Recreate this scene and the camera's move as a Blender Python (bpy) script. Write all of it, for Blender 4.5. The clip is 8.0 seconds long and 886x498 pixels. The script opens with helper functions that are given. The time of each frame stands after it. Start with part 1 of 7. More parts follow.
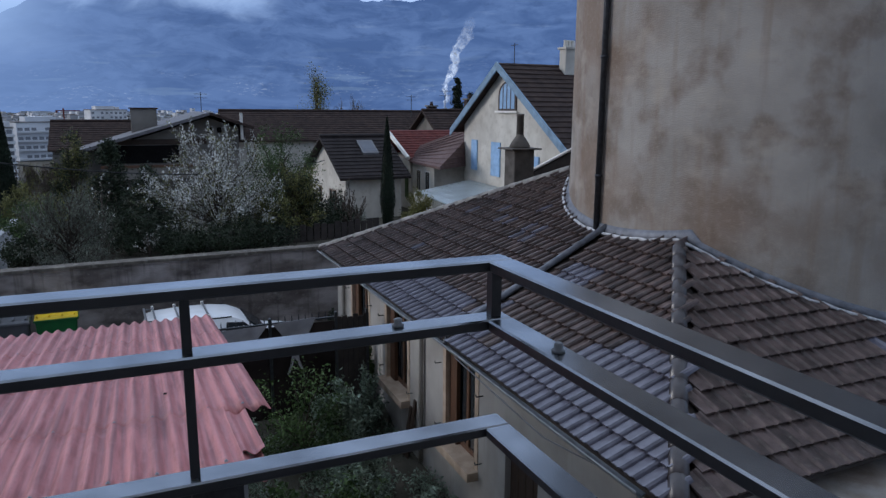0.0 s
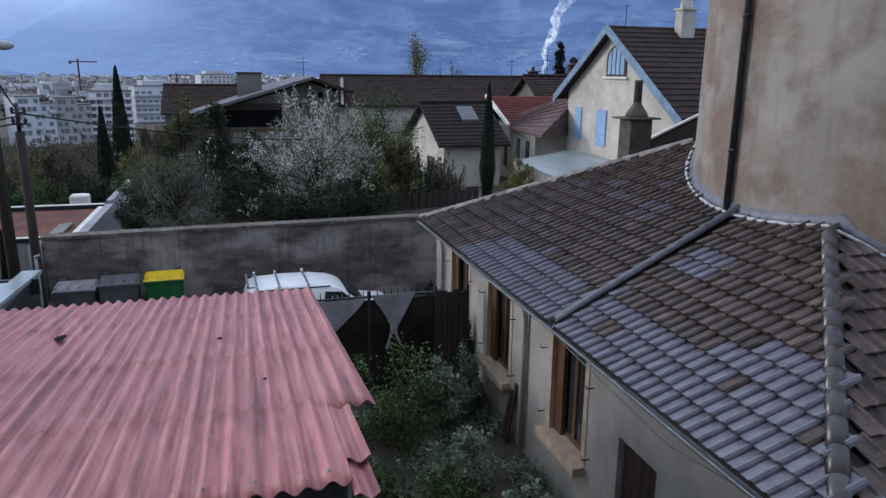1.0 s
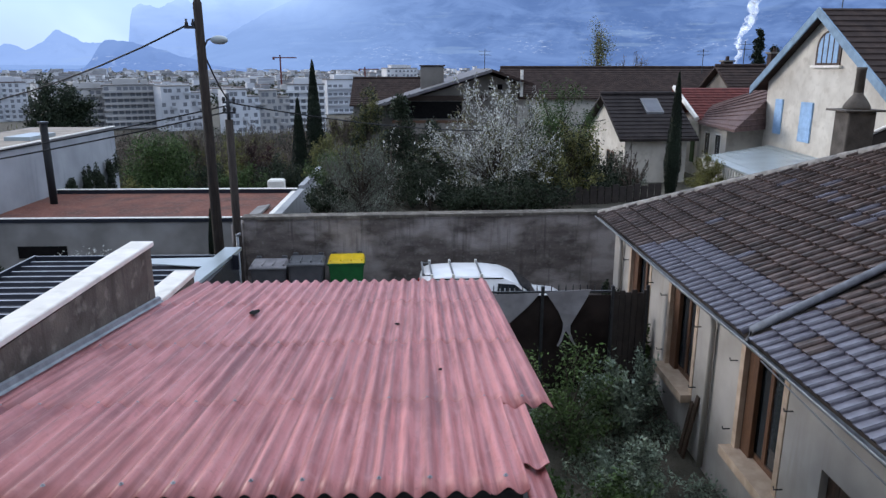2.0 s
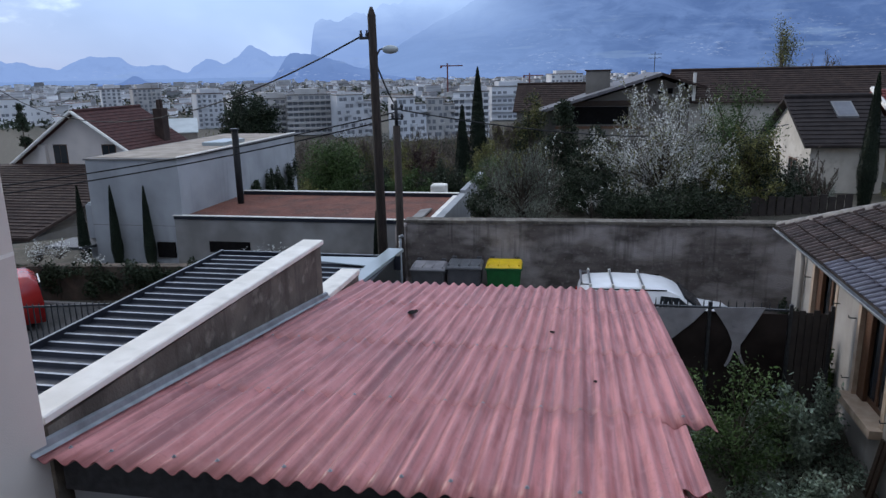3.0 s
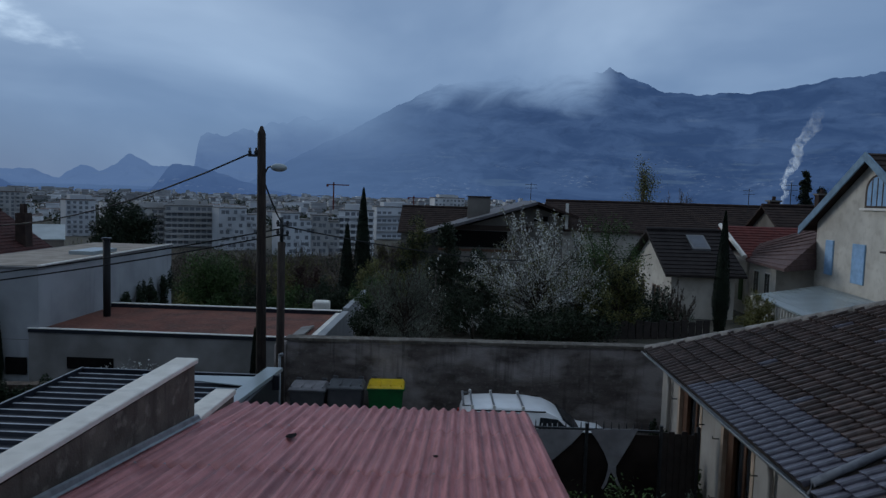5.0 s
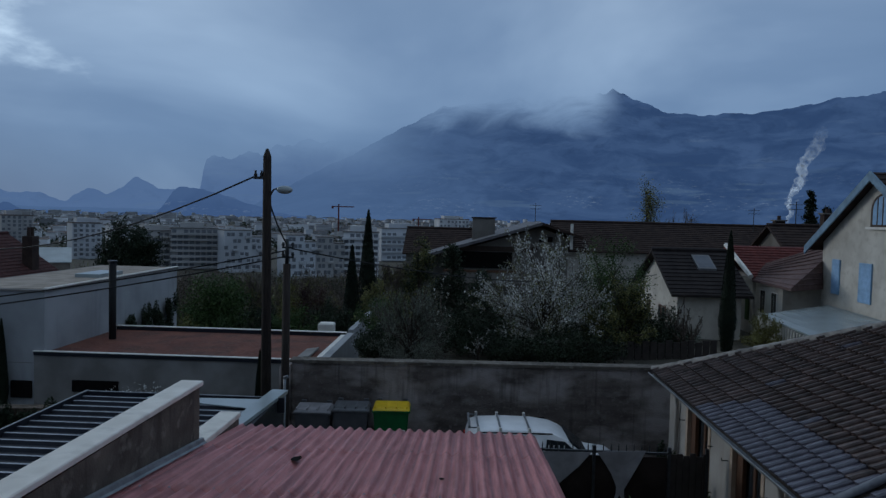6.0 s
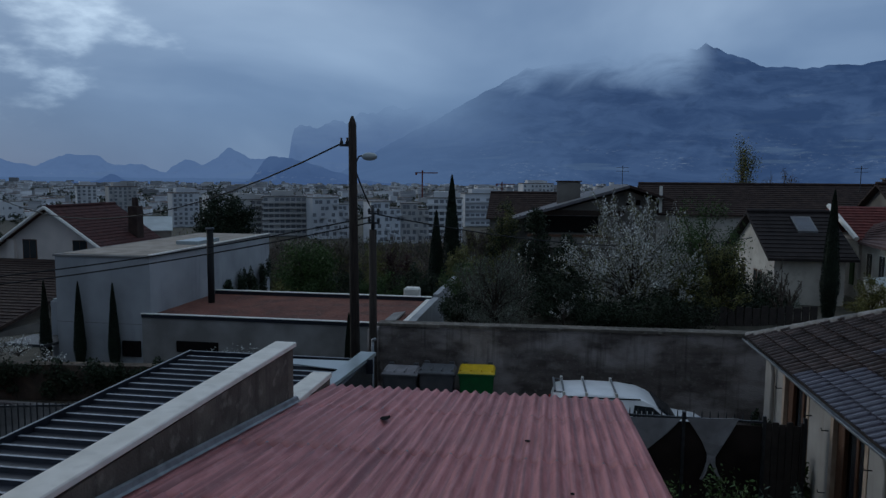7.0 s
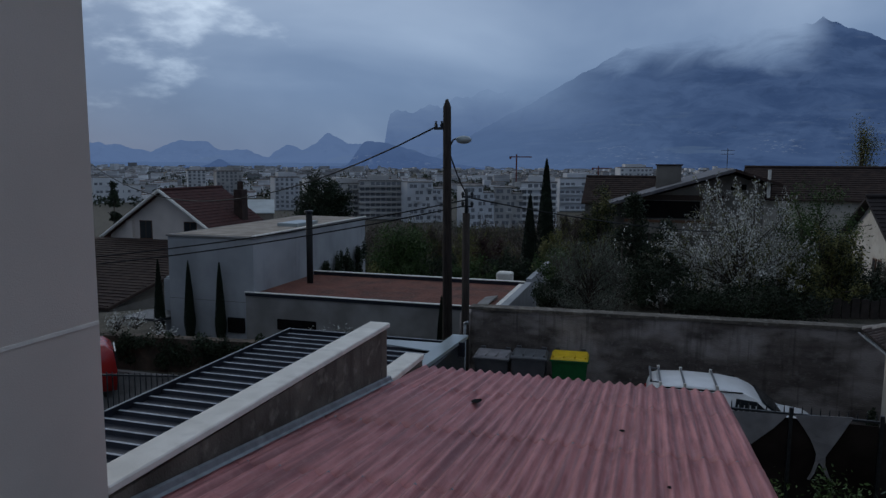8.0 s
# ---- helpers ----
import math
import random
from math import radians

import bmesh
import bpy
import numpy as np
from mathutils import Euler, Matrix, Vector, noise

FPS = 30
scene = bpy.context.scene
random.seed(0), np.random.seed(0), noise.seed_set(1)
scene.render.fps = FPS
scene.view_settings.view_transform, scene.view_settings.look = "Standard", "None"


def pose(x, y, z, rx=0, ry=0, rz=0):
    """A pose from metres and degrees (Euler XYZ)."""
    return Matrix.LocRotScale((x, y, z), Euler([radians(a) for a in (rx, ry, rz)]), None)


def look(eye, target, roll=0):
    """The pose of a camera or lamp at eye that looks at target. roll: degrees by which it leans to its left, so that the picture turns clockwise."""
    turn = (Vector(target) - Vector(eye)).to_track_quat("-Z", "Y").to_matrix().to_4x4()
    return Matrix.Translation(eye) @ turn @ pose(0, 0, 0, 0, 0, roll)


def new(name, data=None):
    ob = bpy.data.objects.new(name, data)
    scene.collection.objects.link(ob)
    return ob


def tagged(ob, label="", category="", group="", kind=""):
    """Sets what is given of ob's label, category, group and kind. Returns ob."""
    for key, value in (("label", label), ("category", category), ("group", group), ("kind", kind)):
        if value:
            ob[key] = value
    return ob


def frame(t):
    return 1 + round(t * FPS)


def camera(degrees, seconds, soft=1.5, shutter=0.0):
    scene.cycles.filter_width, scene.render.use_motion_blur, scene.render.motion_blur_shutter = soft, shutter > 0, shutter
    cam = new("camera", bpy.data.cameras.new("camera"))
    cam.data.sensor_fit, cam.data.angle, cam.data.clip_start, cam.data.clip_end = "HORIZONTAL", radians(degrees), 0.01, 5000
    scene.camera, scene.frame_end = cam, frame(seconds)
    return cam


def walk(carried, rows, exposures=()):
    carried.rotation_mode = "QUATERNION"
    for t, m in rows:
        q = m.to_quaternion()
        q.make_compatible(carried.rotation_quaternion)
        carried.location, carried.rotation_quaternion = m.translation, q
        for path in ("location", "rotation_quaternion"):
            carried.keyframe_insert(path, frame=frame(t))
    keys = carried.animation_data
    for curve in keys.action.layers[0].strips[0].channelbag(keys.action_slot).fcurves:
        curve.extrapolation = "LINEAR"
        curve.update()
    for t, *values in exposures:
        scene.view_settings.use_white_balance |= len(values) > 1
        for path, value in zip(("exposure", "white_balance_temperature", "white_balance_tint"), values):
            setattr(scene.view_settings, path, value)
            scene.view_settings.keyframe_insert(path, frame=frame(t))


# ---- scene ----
cam = camera(64.4, 8.0, soft=1.4)
PATH = [
    (0, (0.079, -1.163, 7.096), (0.870, 0.632, 6.706), 0.41),
    (0.3, (0.121, -0.854, 7.075), (0.866, 0.953, 6.652), 0.40),
    (0.5, (0.125, -0.689, 7.073), (0.828, 1.132, 6.636), 0.53),
    (0.8, (0.107, -0.433, 7.054), (0.718, 1.413, 6.585), 0.69),
    (1, (0.106, -0.330, 7.092), (0.646, 1.535, 6.608), 0.60),
    (1.5, (0.110, -0.089, 7.028), (0.418, 1.820, 6.518), 0.32),
    (2, (0.028, -0.020, 7.020), (0.094, 1.914, 6.515), 0.04),
    (2.2, (0.025, 0.017, 7.015), (0.004, 1.952, 6.509), -0.18),
    (3.3, (0.037, 0.034, 6.994), (-0.391, 1.933, 6.533), -1.22),
    (3.5, (0.026, 0.028, 6.991), (-0.372, 1.941, 6.565), -0.76),
    (4, (0.006, -0.016, 7.001), (-0.251, 1.941, 6.682), 0.93),
    (4.5, (0.011, 0.006, 7.009), (-0.115, 1.991, 6.794), 1.81),
    (4.7, (0.000, -0.014, 7.032), (-0.088, 1.975, 6.841), 1.90),
    (5.8, (0.003, -0.009, 7.041), (-0.039, 1.989, 6.961), 1.65),
    (6, (-0.001, -0.022, 7.036), (-0.076, 1.975, 6.943), 1.44),
    (6.5, (0.001, -0.009, 7.031), (-0.175, 1.978, 6.886), 0.76),
    (7, (-0.008, -0.015, 7.018), (-0.317, 1.951, 6.823), 0.45),
    (7.5, (-0.017, 0.010, 7.012), (-0.476, 1.943, 6.784), 0.38),
    (8, (-0.025, 0.044, 6.995), (-0.590, 1.948, 6.754), 0.33),
]
walk(cam, [(t, look(eye, target, roll)) for t, eye, target, roll in PATH],
     exposures=[(0.0, 0.97, 6400, 12), (0.5, 0.97, 6450, 12), (1.0, 1.32, 6650, 13), (1.5, 1.38, 6700, 11.5), (2.0, 1.68, 6800, 13), (3.4, 1.10, 6750, 13), (4.0, 0.74, 6800, 13.5), (4.5, 0.24, 6500, 9.5), (6.0, -0.20, 6050, 4), (7.0, -0.22, 6150, 5), (8.0, -0.18, 6500, 9)])

# ---- world and light ----
SUN_ELEV, SUN_AZ = 12.0, -62.0


def make_world():
    w = bpy.data.worlds.new("dusk_sky")
    w.use_nodes = True
    nt = w.node_tree
    nt.nodes.clear()
    out = nt.nodes.new("ShaderNodeOutputWorld")
    bg = nt.nodes.new("ShaderNodeBackground")
    sky = nt.nodes.new("ShaderNodeTexSky")
    sky.sky_type, sky.sun_disc = "NISHITA", False
    sky.sun_elevation, sky.sun_rotation = radians(SUN_ELEV), radians(SUN_AZ)
    tc = nt.nodes.new("ShaderNodeTexCoord")
    mp = nt.nodes.new("ShaderNodeMapping")
    mp.inputs["Scale"].default_value = (1.2, 1.2, 2.9)
    mp.inputs["Rotation"].default_value = (0, 0, -0.22)
    n1 = nt.nodes.new("ShaderNodeTexNoise")
    n1.inputs["Scale"].default_value, n1.inputs["Detail"].default_value, n1.inputs["Roughness"].default_value = 1.5, 5.0, 0.48
    n1.inputs["Distortion"].default_value = 0.35
    ramp = nt.nodes.new("ShaderNodeValToRGB")
    ramp.color_ramp.elements[0].position, ramp.color_ramp.elements[0].color = 0.34, (0.125, 0.190, 0.315, 1)
    ramp.color_ramp.elements[1].position, ramp.color_ramp.elements[1].color = 0.76, (0.315, 0.40, 0.545, 1)
    e = ramp.color_ramp.elements.new(0.52)
    e.color = (0.175, 0.245, 0.380, 1)
    mix = nt.nodes.new("ShaderNodeMixRGB")
    mix.inputs["Fac"].default_value = 0.96
    sc = nt.nodes.new("ShaderNodeVectorMath")
    sc.operation = "SCALE"
    sc.inputs["Scale"].default_value = 0.08
    ln = nt.links.new
    ln(tc.outputs["Generated"], mp.inputs["Vector"])
    ln(mp.outputs["Vector"], n1.inputs["Vector"])
    ln(n1.outputs["Fac"], ramp.inputs["Fac"])
    ln(sky.outputs["Color"], sc.inputs[0])
    ln(sc.outputs["Vector"], mix.inputs["Color1"])
    # a ragged break in the cloud over the valley's western end
    dist = nt.nodes.new("ShaderNodeVectorMath")
    dist.operation = "DISTANCE"
    dist.inputs[1].default_value = (-0.63, 0.72, 0.31)
    n4 = nt.nodes.new("ShaderNodeTexNoise")
    n4.inputs["Scale"].default_value, n4.inputs["Detail"].default_value, n4.inputs["Roughness"].default_value = 5.0, 6.0, 0.55
    wob = nt.nodes.new("ShaderNodeMath")
    wob.operation = "MULTIPLY_ADD"
    wob.inputs[1].default_value = 0.75
    gap = nt.nodes.new("ShaderNodeMapRange")
    gap.interpolation_type = "SMOOTHSTEP"
    gap.inputs["From Min"].default_value, gap.inputs["From Max"].default_value = 0.58, 0.40
    lit = nt.nodes.new("ShaderNodeMixRGB")
    lit.inputs["Color2"].default_value = (0.62, 0.72, 0.86, 1)
    ln(tc.outputs["Generated"], dist.inputs[0])
    ln(mp.outputs["Vector"], n4.inputs["Vector"])
    ln(n4.outputs["Fac"], wob.inputs[0])
    ln(dist.outputs["Value"], wob.inputs[2])
    ln(wob.outputs[0], gap.inputs["Value"])
    ln(gap.outputs["Result"], lit.inputs["Fac"])
    ln(ramp.outputs["Color"], lit.inputs["Color1"])
    ln(lit.outputs["Color"], mix.inputs["Color2"])
    # clouds are whiter overhead, bluer towards the horizon
    tint = nt.nodes.new("ShaderNodeMixRGB")
    tint.blend_type = "MULTIPLY"
    tint.inputs["Fac"].default_value = 1.0
    hue = nt.nodes.new("ShaderNodeValToRGB")
    hue.color_ramp.elements[0].position, hue.color_ramp.elements[0].color = 0.10, (0.90, 0.98, 1.06, 1)
    hue.color_ramp.elements[1].position, hue.color_ramp.elements[1].color = 0.60, (1.16, 1.0, 0.83, 1)
    up_z = nt.nodes.new("ShaderNodeSeparateXYZ")
    ln(tc.outputs["Generated"], up_z.inputs[0])
    ln(up_z.outputs["Z"], hue.inputs["Fac"])
    ln(mix.outputs["Color"], tint.inputs["Color1"])
    ln(hue.outputs["Color"], tint.inputs["Color2"])
    ln(tint.outputs["Color"], bg.inputs["Color"])
    # an overcast sky is brightest overhead
    sep = nt.nodes.new("ShaderNodeSeparateXYZ")
    ln(tc.outputs["Generated"], sep.inputs[0])
    mr = nt.nodes.new("ShaderNodeMapRange")
    mr.inputs["From Min"].default_value, mr.inputs["From Max"].default_value = 0.02, 0.95
    mr.inputs["To Min"].default_value, mr.inputs["To Max"].default_value = 0.95, 2.08
    ln(sep.outputs["Z"], mr.inputs["Value"])
    # and duller behind the house, away from the open valley
    toward = nt.nodes.new("ShaderNodeVectorMath")
    toward.operation = "DOT_PRODUCT"
    toward.inputs[1].default_value = (0.42, 0.90, 0.0)
    ln(tc.outputs["Generated"], toward.inputs[0])
    lean = nt.nodes.new("ShaderNodeMapRange")
    for key, v in (("From Min", -0.9), ("From Max", 0.6), ("To Min", 0.62), ("To Max", 1.06)):
        lean.inputs[key].default_value = v
    ln(toward.outputs["Value"], lean.inputs["Value"])
    both = nt.nodes.new("ShaderNodeMath")
    both.operation = "MULTIPLY"
    ln(mr.outputs["Result"], both.inputs[0])
    ln(lean.outputs["Result"], both.inputs[1])
    ln(both.outputs[0], bg.inputs["Strength"])
    ln(bg.outputs["Background"], out.inputs["Surface"])
    scene.world = w


make_world()
sun = bpy.data.lights.new("sun", "SUN")
sun.energy, sun.angle, sun.color = 0.6, radians(22), (1.0, 0.98, 0.96)
sun_ob = new("sun", sun)
sun_ob.matrix_world = look((0, 0, 60), (-50 * math.sin(radians(SUN_AZ)), -50 * math.cos(radians(SUN_AZ)), 60 - 50 * math.tan(radians(SUN_ELEV))))


# ---- materials ----
def mat(name, c1, c2=None, rough=0.85, scale=6.0, fine=60.0, bump=0.15, metal=0.0, rnd=0.0, big=0.25, stretch=(1, 1, 1), spec=0.4, dist=0.02, lo=0.35, hi=0.65, island=False):
    m = bpy.data.materials.new(name)
    m.use_nodes = True
    nt = m.node_tree
    b = nt.nodes["Principled BSDF"]
    ln = nt.links.new
    c2 = c2 or tuple(v * 0.7 for v in c1)
    geo = nt.nodes.new("ShaderNodeNewGeometry")
    mp = nt.nodes.new("ShaderNodeMapping")
    mp.inputs["Scale"].default_value = stretch
    ln(geo.outputs["Position"], mp.inputs["Vector"])

    def noise_node(s, detail=7.0):
        n = nt.nodes.new("ShaderNodeTexNoise")
        n.inputs["Scale"].default_value, n.inputs["Detail"].default_value = s, detail
        ln(mp.outputs["Vector"], n.inputs["Vector"])
        return n

    a, f, g = noise_node(scale), noise_node(fine, 2.0), noise_node(scale * 0.17)
    ramp = nt.nodes.new("ShaderNodeValToRGB")
    ramp.color_ramp.elements[0].position, ramp.color_ramp.elements[0].color = lo, (*c2, 1)
    ramp.color_ramp.elements[1].position, ramp.color_ramp.elements[1].color = hi, (*c1, 1)
    ln(a.outputs["Fac"], ramp.inputs["Fac"])
    hsv = nt.nodes.new("ShaderNodeHueSaturation")
    ln(ramp.outputs["Color"], hsv.inputs["Color"])
    val = nt.nodes.new("ShaderNodeMath")
    val.operation = "MULTIPLY_ADD"
    ln(g.outputs["Fac"], val.inputs[0])
    val.inputs[1].default_value, val.inputs[2].default_value = big * 2, 1 - big
    last = val
    if rnd:
        src = geo.outputs["Random Per Island"] if island else nt.nodes.new("ShaderNodeObjectInfo").outputs["Random"]
        r = nt.nodes.new("ShaderNodeMath")
        r.operation = "MULTIPLY_ADD"
        ln(src, r.inputs[0])
        r.inputs[1].default_value, r.inputs[2].default_value = rnd * 2, 1 - rnd
        mul = nt.nodes.new("ShaderNodeMath")
        mul.operation = "MULTIPLY"
        ln(val.outputs[0], mul.inputs[0])
        ln(r.outputs[0], mul.inputs[1])
        last = mul
    ln(last.outputs[0], hsv.inputs["Value"])
    ln(hsv.outputs["Color"], b.inputs["Base Color"])
    b.inputs["Roughness"].default_value, b.inputs["Metallic"].default_value = rough, metal
    b.inputs["Specular IOR Level"].default_value = spec
    if bump:
        bp = nt.nodes.new("ShaderNodeBump")
        bp.inputs["Strength"].default_value, bp.inputs["Distance"].default_value = bump, dist
        ln(f.outputs["Fac"], bp.inputs["Height"])
        ln(bp.outputs["Normal"], b.inputs["Normal"])
    return m


def overlay(m, stretch, scale, lo, hi, color, fac, detail=5.0):
    """Lays stains of one colour over a material, shaped by stretched noise."""
    nt = m.node_tree
    ln = nt.links.new
    b = nt.nodes["Principled BSDF"]
    src = b.inputs["Base Color"].links[0].from_socket
    geo = nt.nodes.new("ShaderNodeNewGeometry")
    mp = nt.nodes.new("ShaderNodeMapping")
    mp.inputs["Scale"].default_value = stretch
    mp.inputs["Location"].default_value = (scale * 1.7, scale * 0.6, scale * 2.3)
    n = nt.nodes.new("ShaderNodeTexNoise")
    n.inputs["Scale"].default_value, n.inputs["Detail"].default_value = scale, detail
    mr = nt.nodes.new("ShaderNodeMapRange")
    mr.inputs["From Min"].default_value, mr.inputs["From Max"].default_value, mr.inputs["To Max"].default_value = lo, hi, fac
    mx = nt.nodes.new("ShaderNodeMixRGB")
    mx.inputs["Color2"].default_value = (*color, 1)
    ln(geo.outputs["Position"], mp.inputs["Vector"])
    ln(mp.outputs["Vector"], n.inputs["Vector"])
    ln(n.outputs["Fac"], mr.inputs["Value"])
    ln(mr.outputs["Result"], mx.inputs["Fac"])
    ln(src, mx.inputs["Color1"])
    ln(mx.outputs["Color"], b.inputs["Base Color"])
    return m


M_STUCCO = mat("stucco_beige", (0.365, 0.34, 0.31), (0.285, 0.262, 0.235), 0.95, 1.1, 40, 0.35, big=0.22, lo=0.36, hi=0.60)
M_ANNEX = mat("annex_render", (0.40, 0.375, 0.345), (0.30, 0.278, 0.25), 0.95, 1.2, 60, 0.2, big=0.15)
M_WHITE = mat("white_render", (0.66, 0.585, 0.53), (0.58, 0.515, 0.465), 0.9, 0.8, 120, 0.12, big=0.06)
M_COPING = mat("coping_stone", (0.82, 0.79, 0.73), (0.70, 0.67, 0.61), 0.8, 3, 60, 0.15, big=0.08)
M_CONCRETE = mat("old_concrete", (0.165, 0.140, 0.128), (0.080, 0.067, 0.061), 0.95, 2.6, 25, 0.6, big=0.3, stretch=(0.5, 1, 1.6), lo=0.34, hi=0.66)
M_PARAPET = mat("parapet_render", (0.165, 0.145, 0.122), (0.078, 0.068, 0.057), 0.95, 2.0, 40, 0.4, big=0.3)
M_PINK = mat("corrugated_pink", (0.55, 0.215, 0.208), (0.32, 0.095, 0.092), 0.46, 3.0, 70, 0.12, big=0.22, stretch=(7, 0.45, 1), spec=0.45, lo=0.30, hi=0.56)
M_TILE = mat("clay_tile_brown", (0.125, 0.089, 0.080), (0.056, 0.040, 0.036), 0.42, 5.0, 90, 0.25, rnd=0.30, big=0.15, spec=0.4)
# new tiles, their base colour lifted towards the sky they reflect
M_TILE2 = mat("clay_tile_new_sheen", (0.170, 0.165, 0.205), (0.11, 0.105, 0.135), 0.26, 5.0, 90, 0.15, rnd=0.22, big=0.1, spec=0.8)
M_TILE_J = mat("clay_tile_far", (0.125, 0.089, 0.080), (0.056, 0.040, 0.036), 0.42, 5.0, 90, 0.25, rnd=0.30, big=0.15, spec=0.4, island=True)
M_UNDER = mat("roof_underlay", (0.05, 0.04, 0.035), None, 0.9)
M_ZINC = mat("zinc", (0.29, 0.31, 0.33), (0.19, 0.205, 0.22), 0.5, 6, 60, 0.08, metal=0.35)
M_CAP = mat("glazed_cap_tile", (0.065, 0.056, 0.058), (0.04, 0.034, 0.035), 0.30, 6, 60, 0.06, rnd=0.2, spec=0.6)
# far hip caps: sky reflected in their glaze, put in as pale colour
M_CAPSHEEN = mat("sky_sheen_cap_tile", (0.24, 0.225, 0.21), (0.12, 0.11, 0.10), 0.6, 7, 60, 0.3, rnd=0.25, spec=0.4)
M_SLATE = mat("grey_roof_sheet", (0.15, 0.14, 0.145), (0.10, 0.093, 0.097), 0.6, 2, 30, 0.2, big=0.2)
M_DARKTILE = mat("blue_black_tile", (0.042, 0.034, 0.033), (0.024, 0.020, 0.020), 0.7, 2, 30, 0.3, big=0.2, spec=0.12)
M_WEATHER = mat("stained_grey_render", (0.29, 0.28, 0.27), (0.19, 0.18, 0.17), 0.95, 0.8, 30, 0.2, big=0.2)
M_IVYWALL = mat("ivy_covered_wall", (0.105, 0.078, 0.058), (0.045, 0.036, 0.027), 0.98, 3, 30, 0.8, dist=0.05)
M_SOOT = mat("sooty_render", (0.13, 0.115, 0.10), (0.075, 0.066, 0.058), 0.95, 4, 40, 0.4)
M_FLASH = mat("flashing", (0.62, 0.62, 0.63), (0.36, 0.365, 0.375), 0.7, 9, 50, 0.3)
M_IRON = mat("dark_iron", (0.055, 0.058, 0.065), (0.03, 0.032, 0.036), 0.42, 14, 90, 0.25, metal=0.5, spec=0.6)
# rail tops get a sky-bright metal, sides a shaded black; posts are black
M_RAIL = mat("skylit_steel_top", (0.30, 0.325, 0.36), (0.13, 0.145, 0.165), 0.24, 7, 60, 0.02, metal=0.85, spec=0.7, dist=0.003)
M_RAILSIDE = mat("black_paint_shaded_side", (0.022, 0.024, 0.028), (0.014, 0.015, 0.018), 0.4, 9, 60, 0.05, spec=0.5)
M_LEAD = mat("dull_lead", (0.19, 0.20, 0.225), (0.12, 0.127, 0.145), 0.55, 7, 60, 0.12, metal=0.2)
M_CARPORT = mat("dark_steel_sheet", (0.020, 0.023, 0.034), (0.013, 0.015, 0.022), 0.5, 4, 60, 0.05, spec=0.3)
# pale colour for the sky's reflection along the carport ribs
M_RIBGLINT = mat("pale_rib_glint", (0.40, 0.42, 0.46), (0.24, 0.25, 0.28), 0.45, 4, 60, 0.05, metal=0.3)
M_WOOD = mat("window_wood", (0.135, 0.064, 0.034), (0.075, 0.036, 0.02), 0.5, 9, 70, 0.2, stretch=(6, 6, 0.8))
M_DARKWOOD = mat("dark_door_wood", (0.07, 0.042, 0.028), (0.04, 0.024, 0.016), 0.6, 9, 70, 0.2, stretch=(6, 6, 0.8))
M_SKYGLASS = mat("skylight_glass", (0.075, 0.09, 0.12), (0.05, 0.06, 0.085), 0.38, 3, 40, 0.0, spec=0.6)
M_SILL = mat("sill_stone", (0.50, 0.39, 0.295), (0.39, 0.29, 0.21), 0.85, 5, 60, 0.2)
# near-black for the shade in openings; also for black trim and seams
M_DARK = mat("black_shade_and_trim", (0.012, 0.011, 0.011), (0.008, 0.007, 0.007), 0.9, bump=0, spec=0.05)
M_POLE = mat("old_wood_pole", (0.055, 0.043, 0.036), (0.028, 0.022, 0.019), 0.9, 8, 50, 0.5, stretch=(4, 4, 0.4))
M_CABLE = mat("black_cable", (0.015, 0.015, 0.016), None, 0.7, bump=0)
M_ASPHALT = mat("asphalt", (0.06, 0.058, 0.056), (0.04, 0.039, 0.038), 0.9, 3, 120, 0.4)
M_SOIL = mat("garden_soil", (0.095, 0.082, 0.062), (0.055, 0.052, 0.038), 0.98, 1.4, 30, 0.8, dist=0.05)
M_GREENBIN = mat("green_plastic", (0.012, 0.13, 0.035), (0.01, 0.10, 0.028), 0.42, 5, 80, 0.05)
M_YELLOW = mat("yellow_plastic", (0.78, 0.53, 0.02), (0.66, 0.44, 0.015), 0.42, 5, 80, 0.05)
M_GREYBIN = mat("grey_plastic", (0.10, 0.10, 0.107), (0.075, 0.075, 0.082), 0.45, 5, 80, 0.05)
M_GREYLID = mat("grey_lid_plastic", (0.145, 0.15, 0.16), (0.11, 0.113, 0.12), 0.4, 5, 80, 0.05)
M_VAN = mat("white_car_paint", (0.78, 0.79, 0.80), (0.70, 0.71, 0.72), 0.25, 3, 60, 0.0, spec=0.6, big=0.05)
M_RED = mat("red_car_paint", (0.42, 0.03, 0.025), (0.34, 0.02, 0.02), 0.25, 3, 60, 0.0, spec=0.6, big=0.05)
M_RUBBER = mat("rubber", (0.02, 0.02, 0.02), None, 0.8, bump=0.1)
M_BLUEPAINT = mat("pale_blue_paint", (0.30, 0.47, 0.68), (0.23, 0.37, 0.56), 0.7, 4, 60, 0.1)
M_BLUEGREY = mat("weathered_blue_board", (0.22, 0.33, 0.44), (0.15, 0.23, 0.31), 0.75, 3, 60, 0.15)
M_OLDRED = mat("old_red_tile", (0.085, 0.034, 0.030), (0.05, 0.022, 0.02), 0.75, 3, 30, 0.3, big=0.2, spec=0.2)
M_FLUE = mat("black_flue_metal", (0.010, 0.010, 0.011), (0.007, 0.007, 0.008), 0.75, 5, 60, 0.05)
M_HOUSEWHITE = mat("house_render_pale", (0.62, 0.585, 0.52), (0.48, 0.445, 0.39), 0.95, 0.9, 20, 0.3, big=0.15)
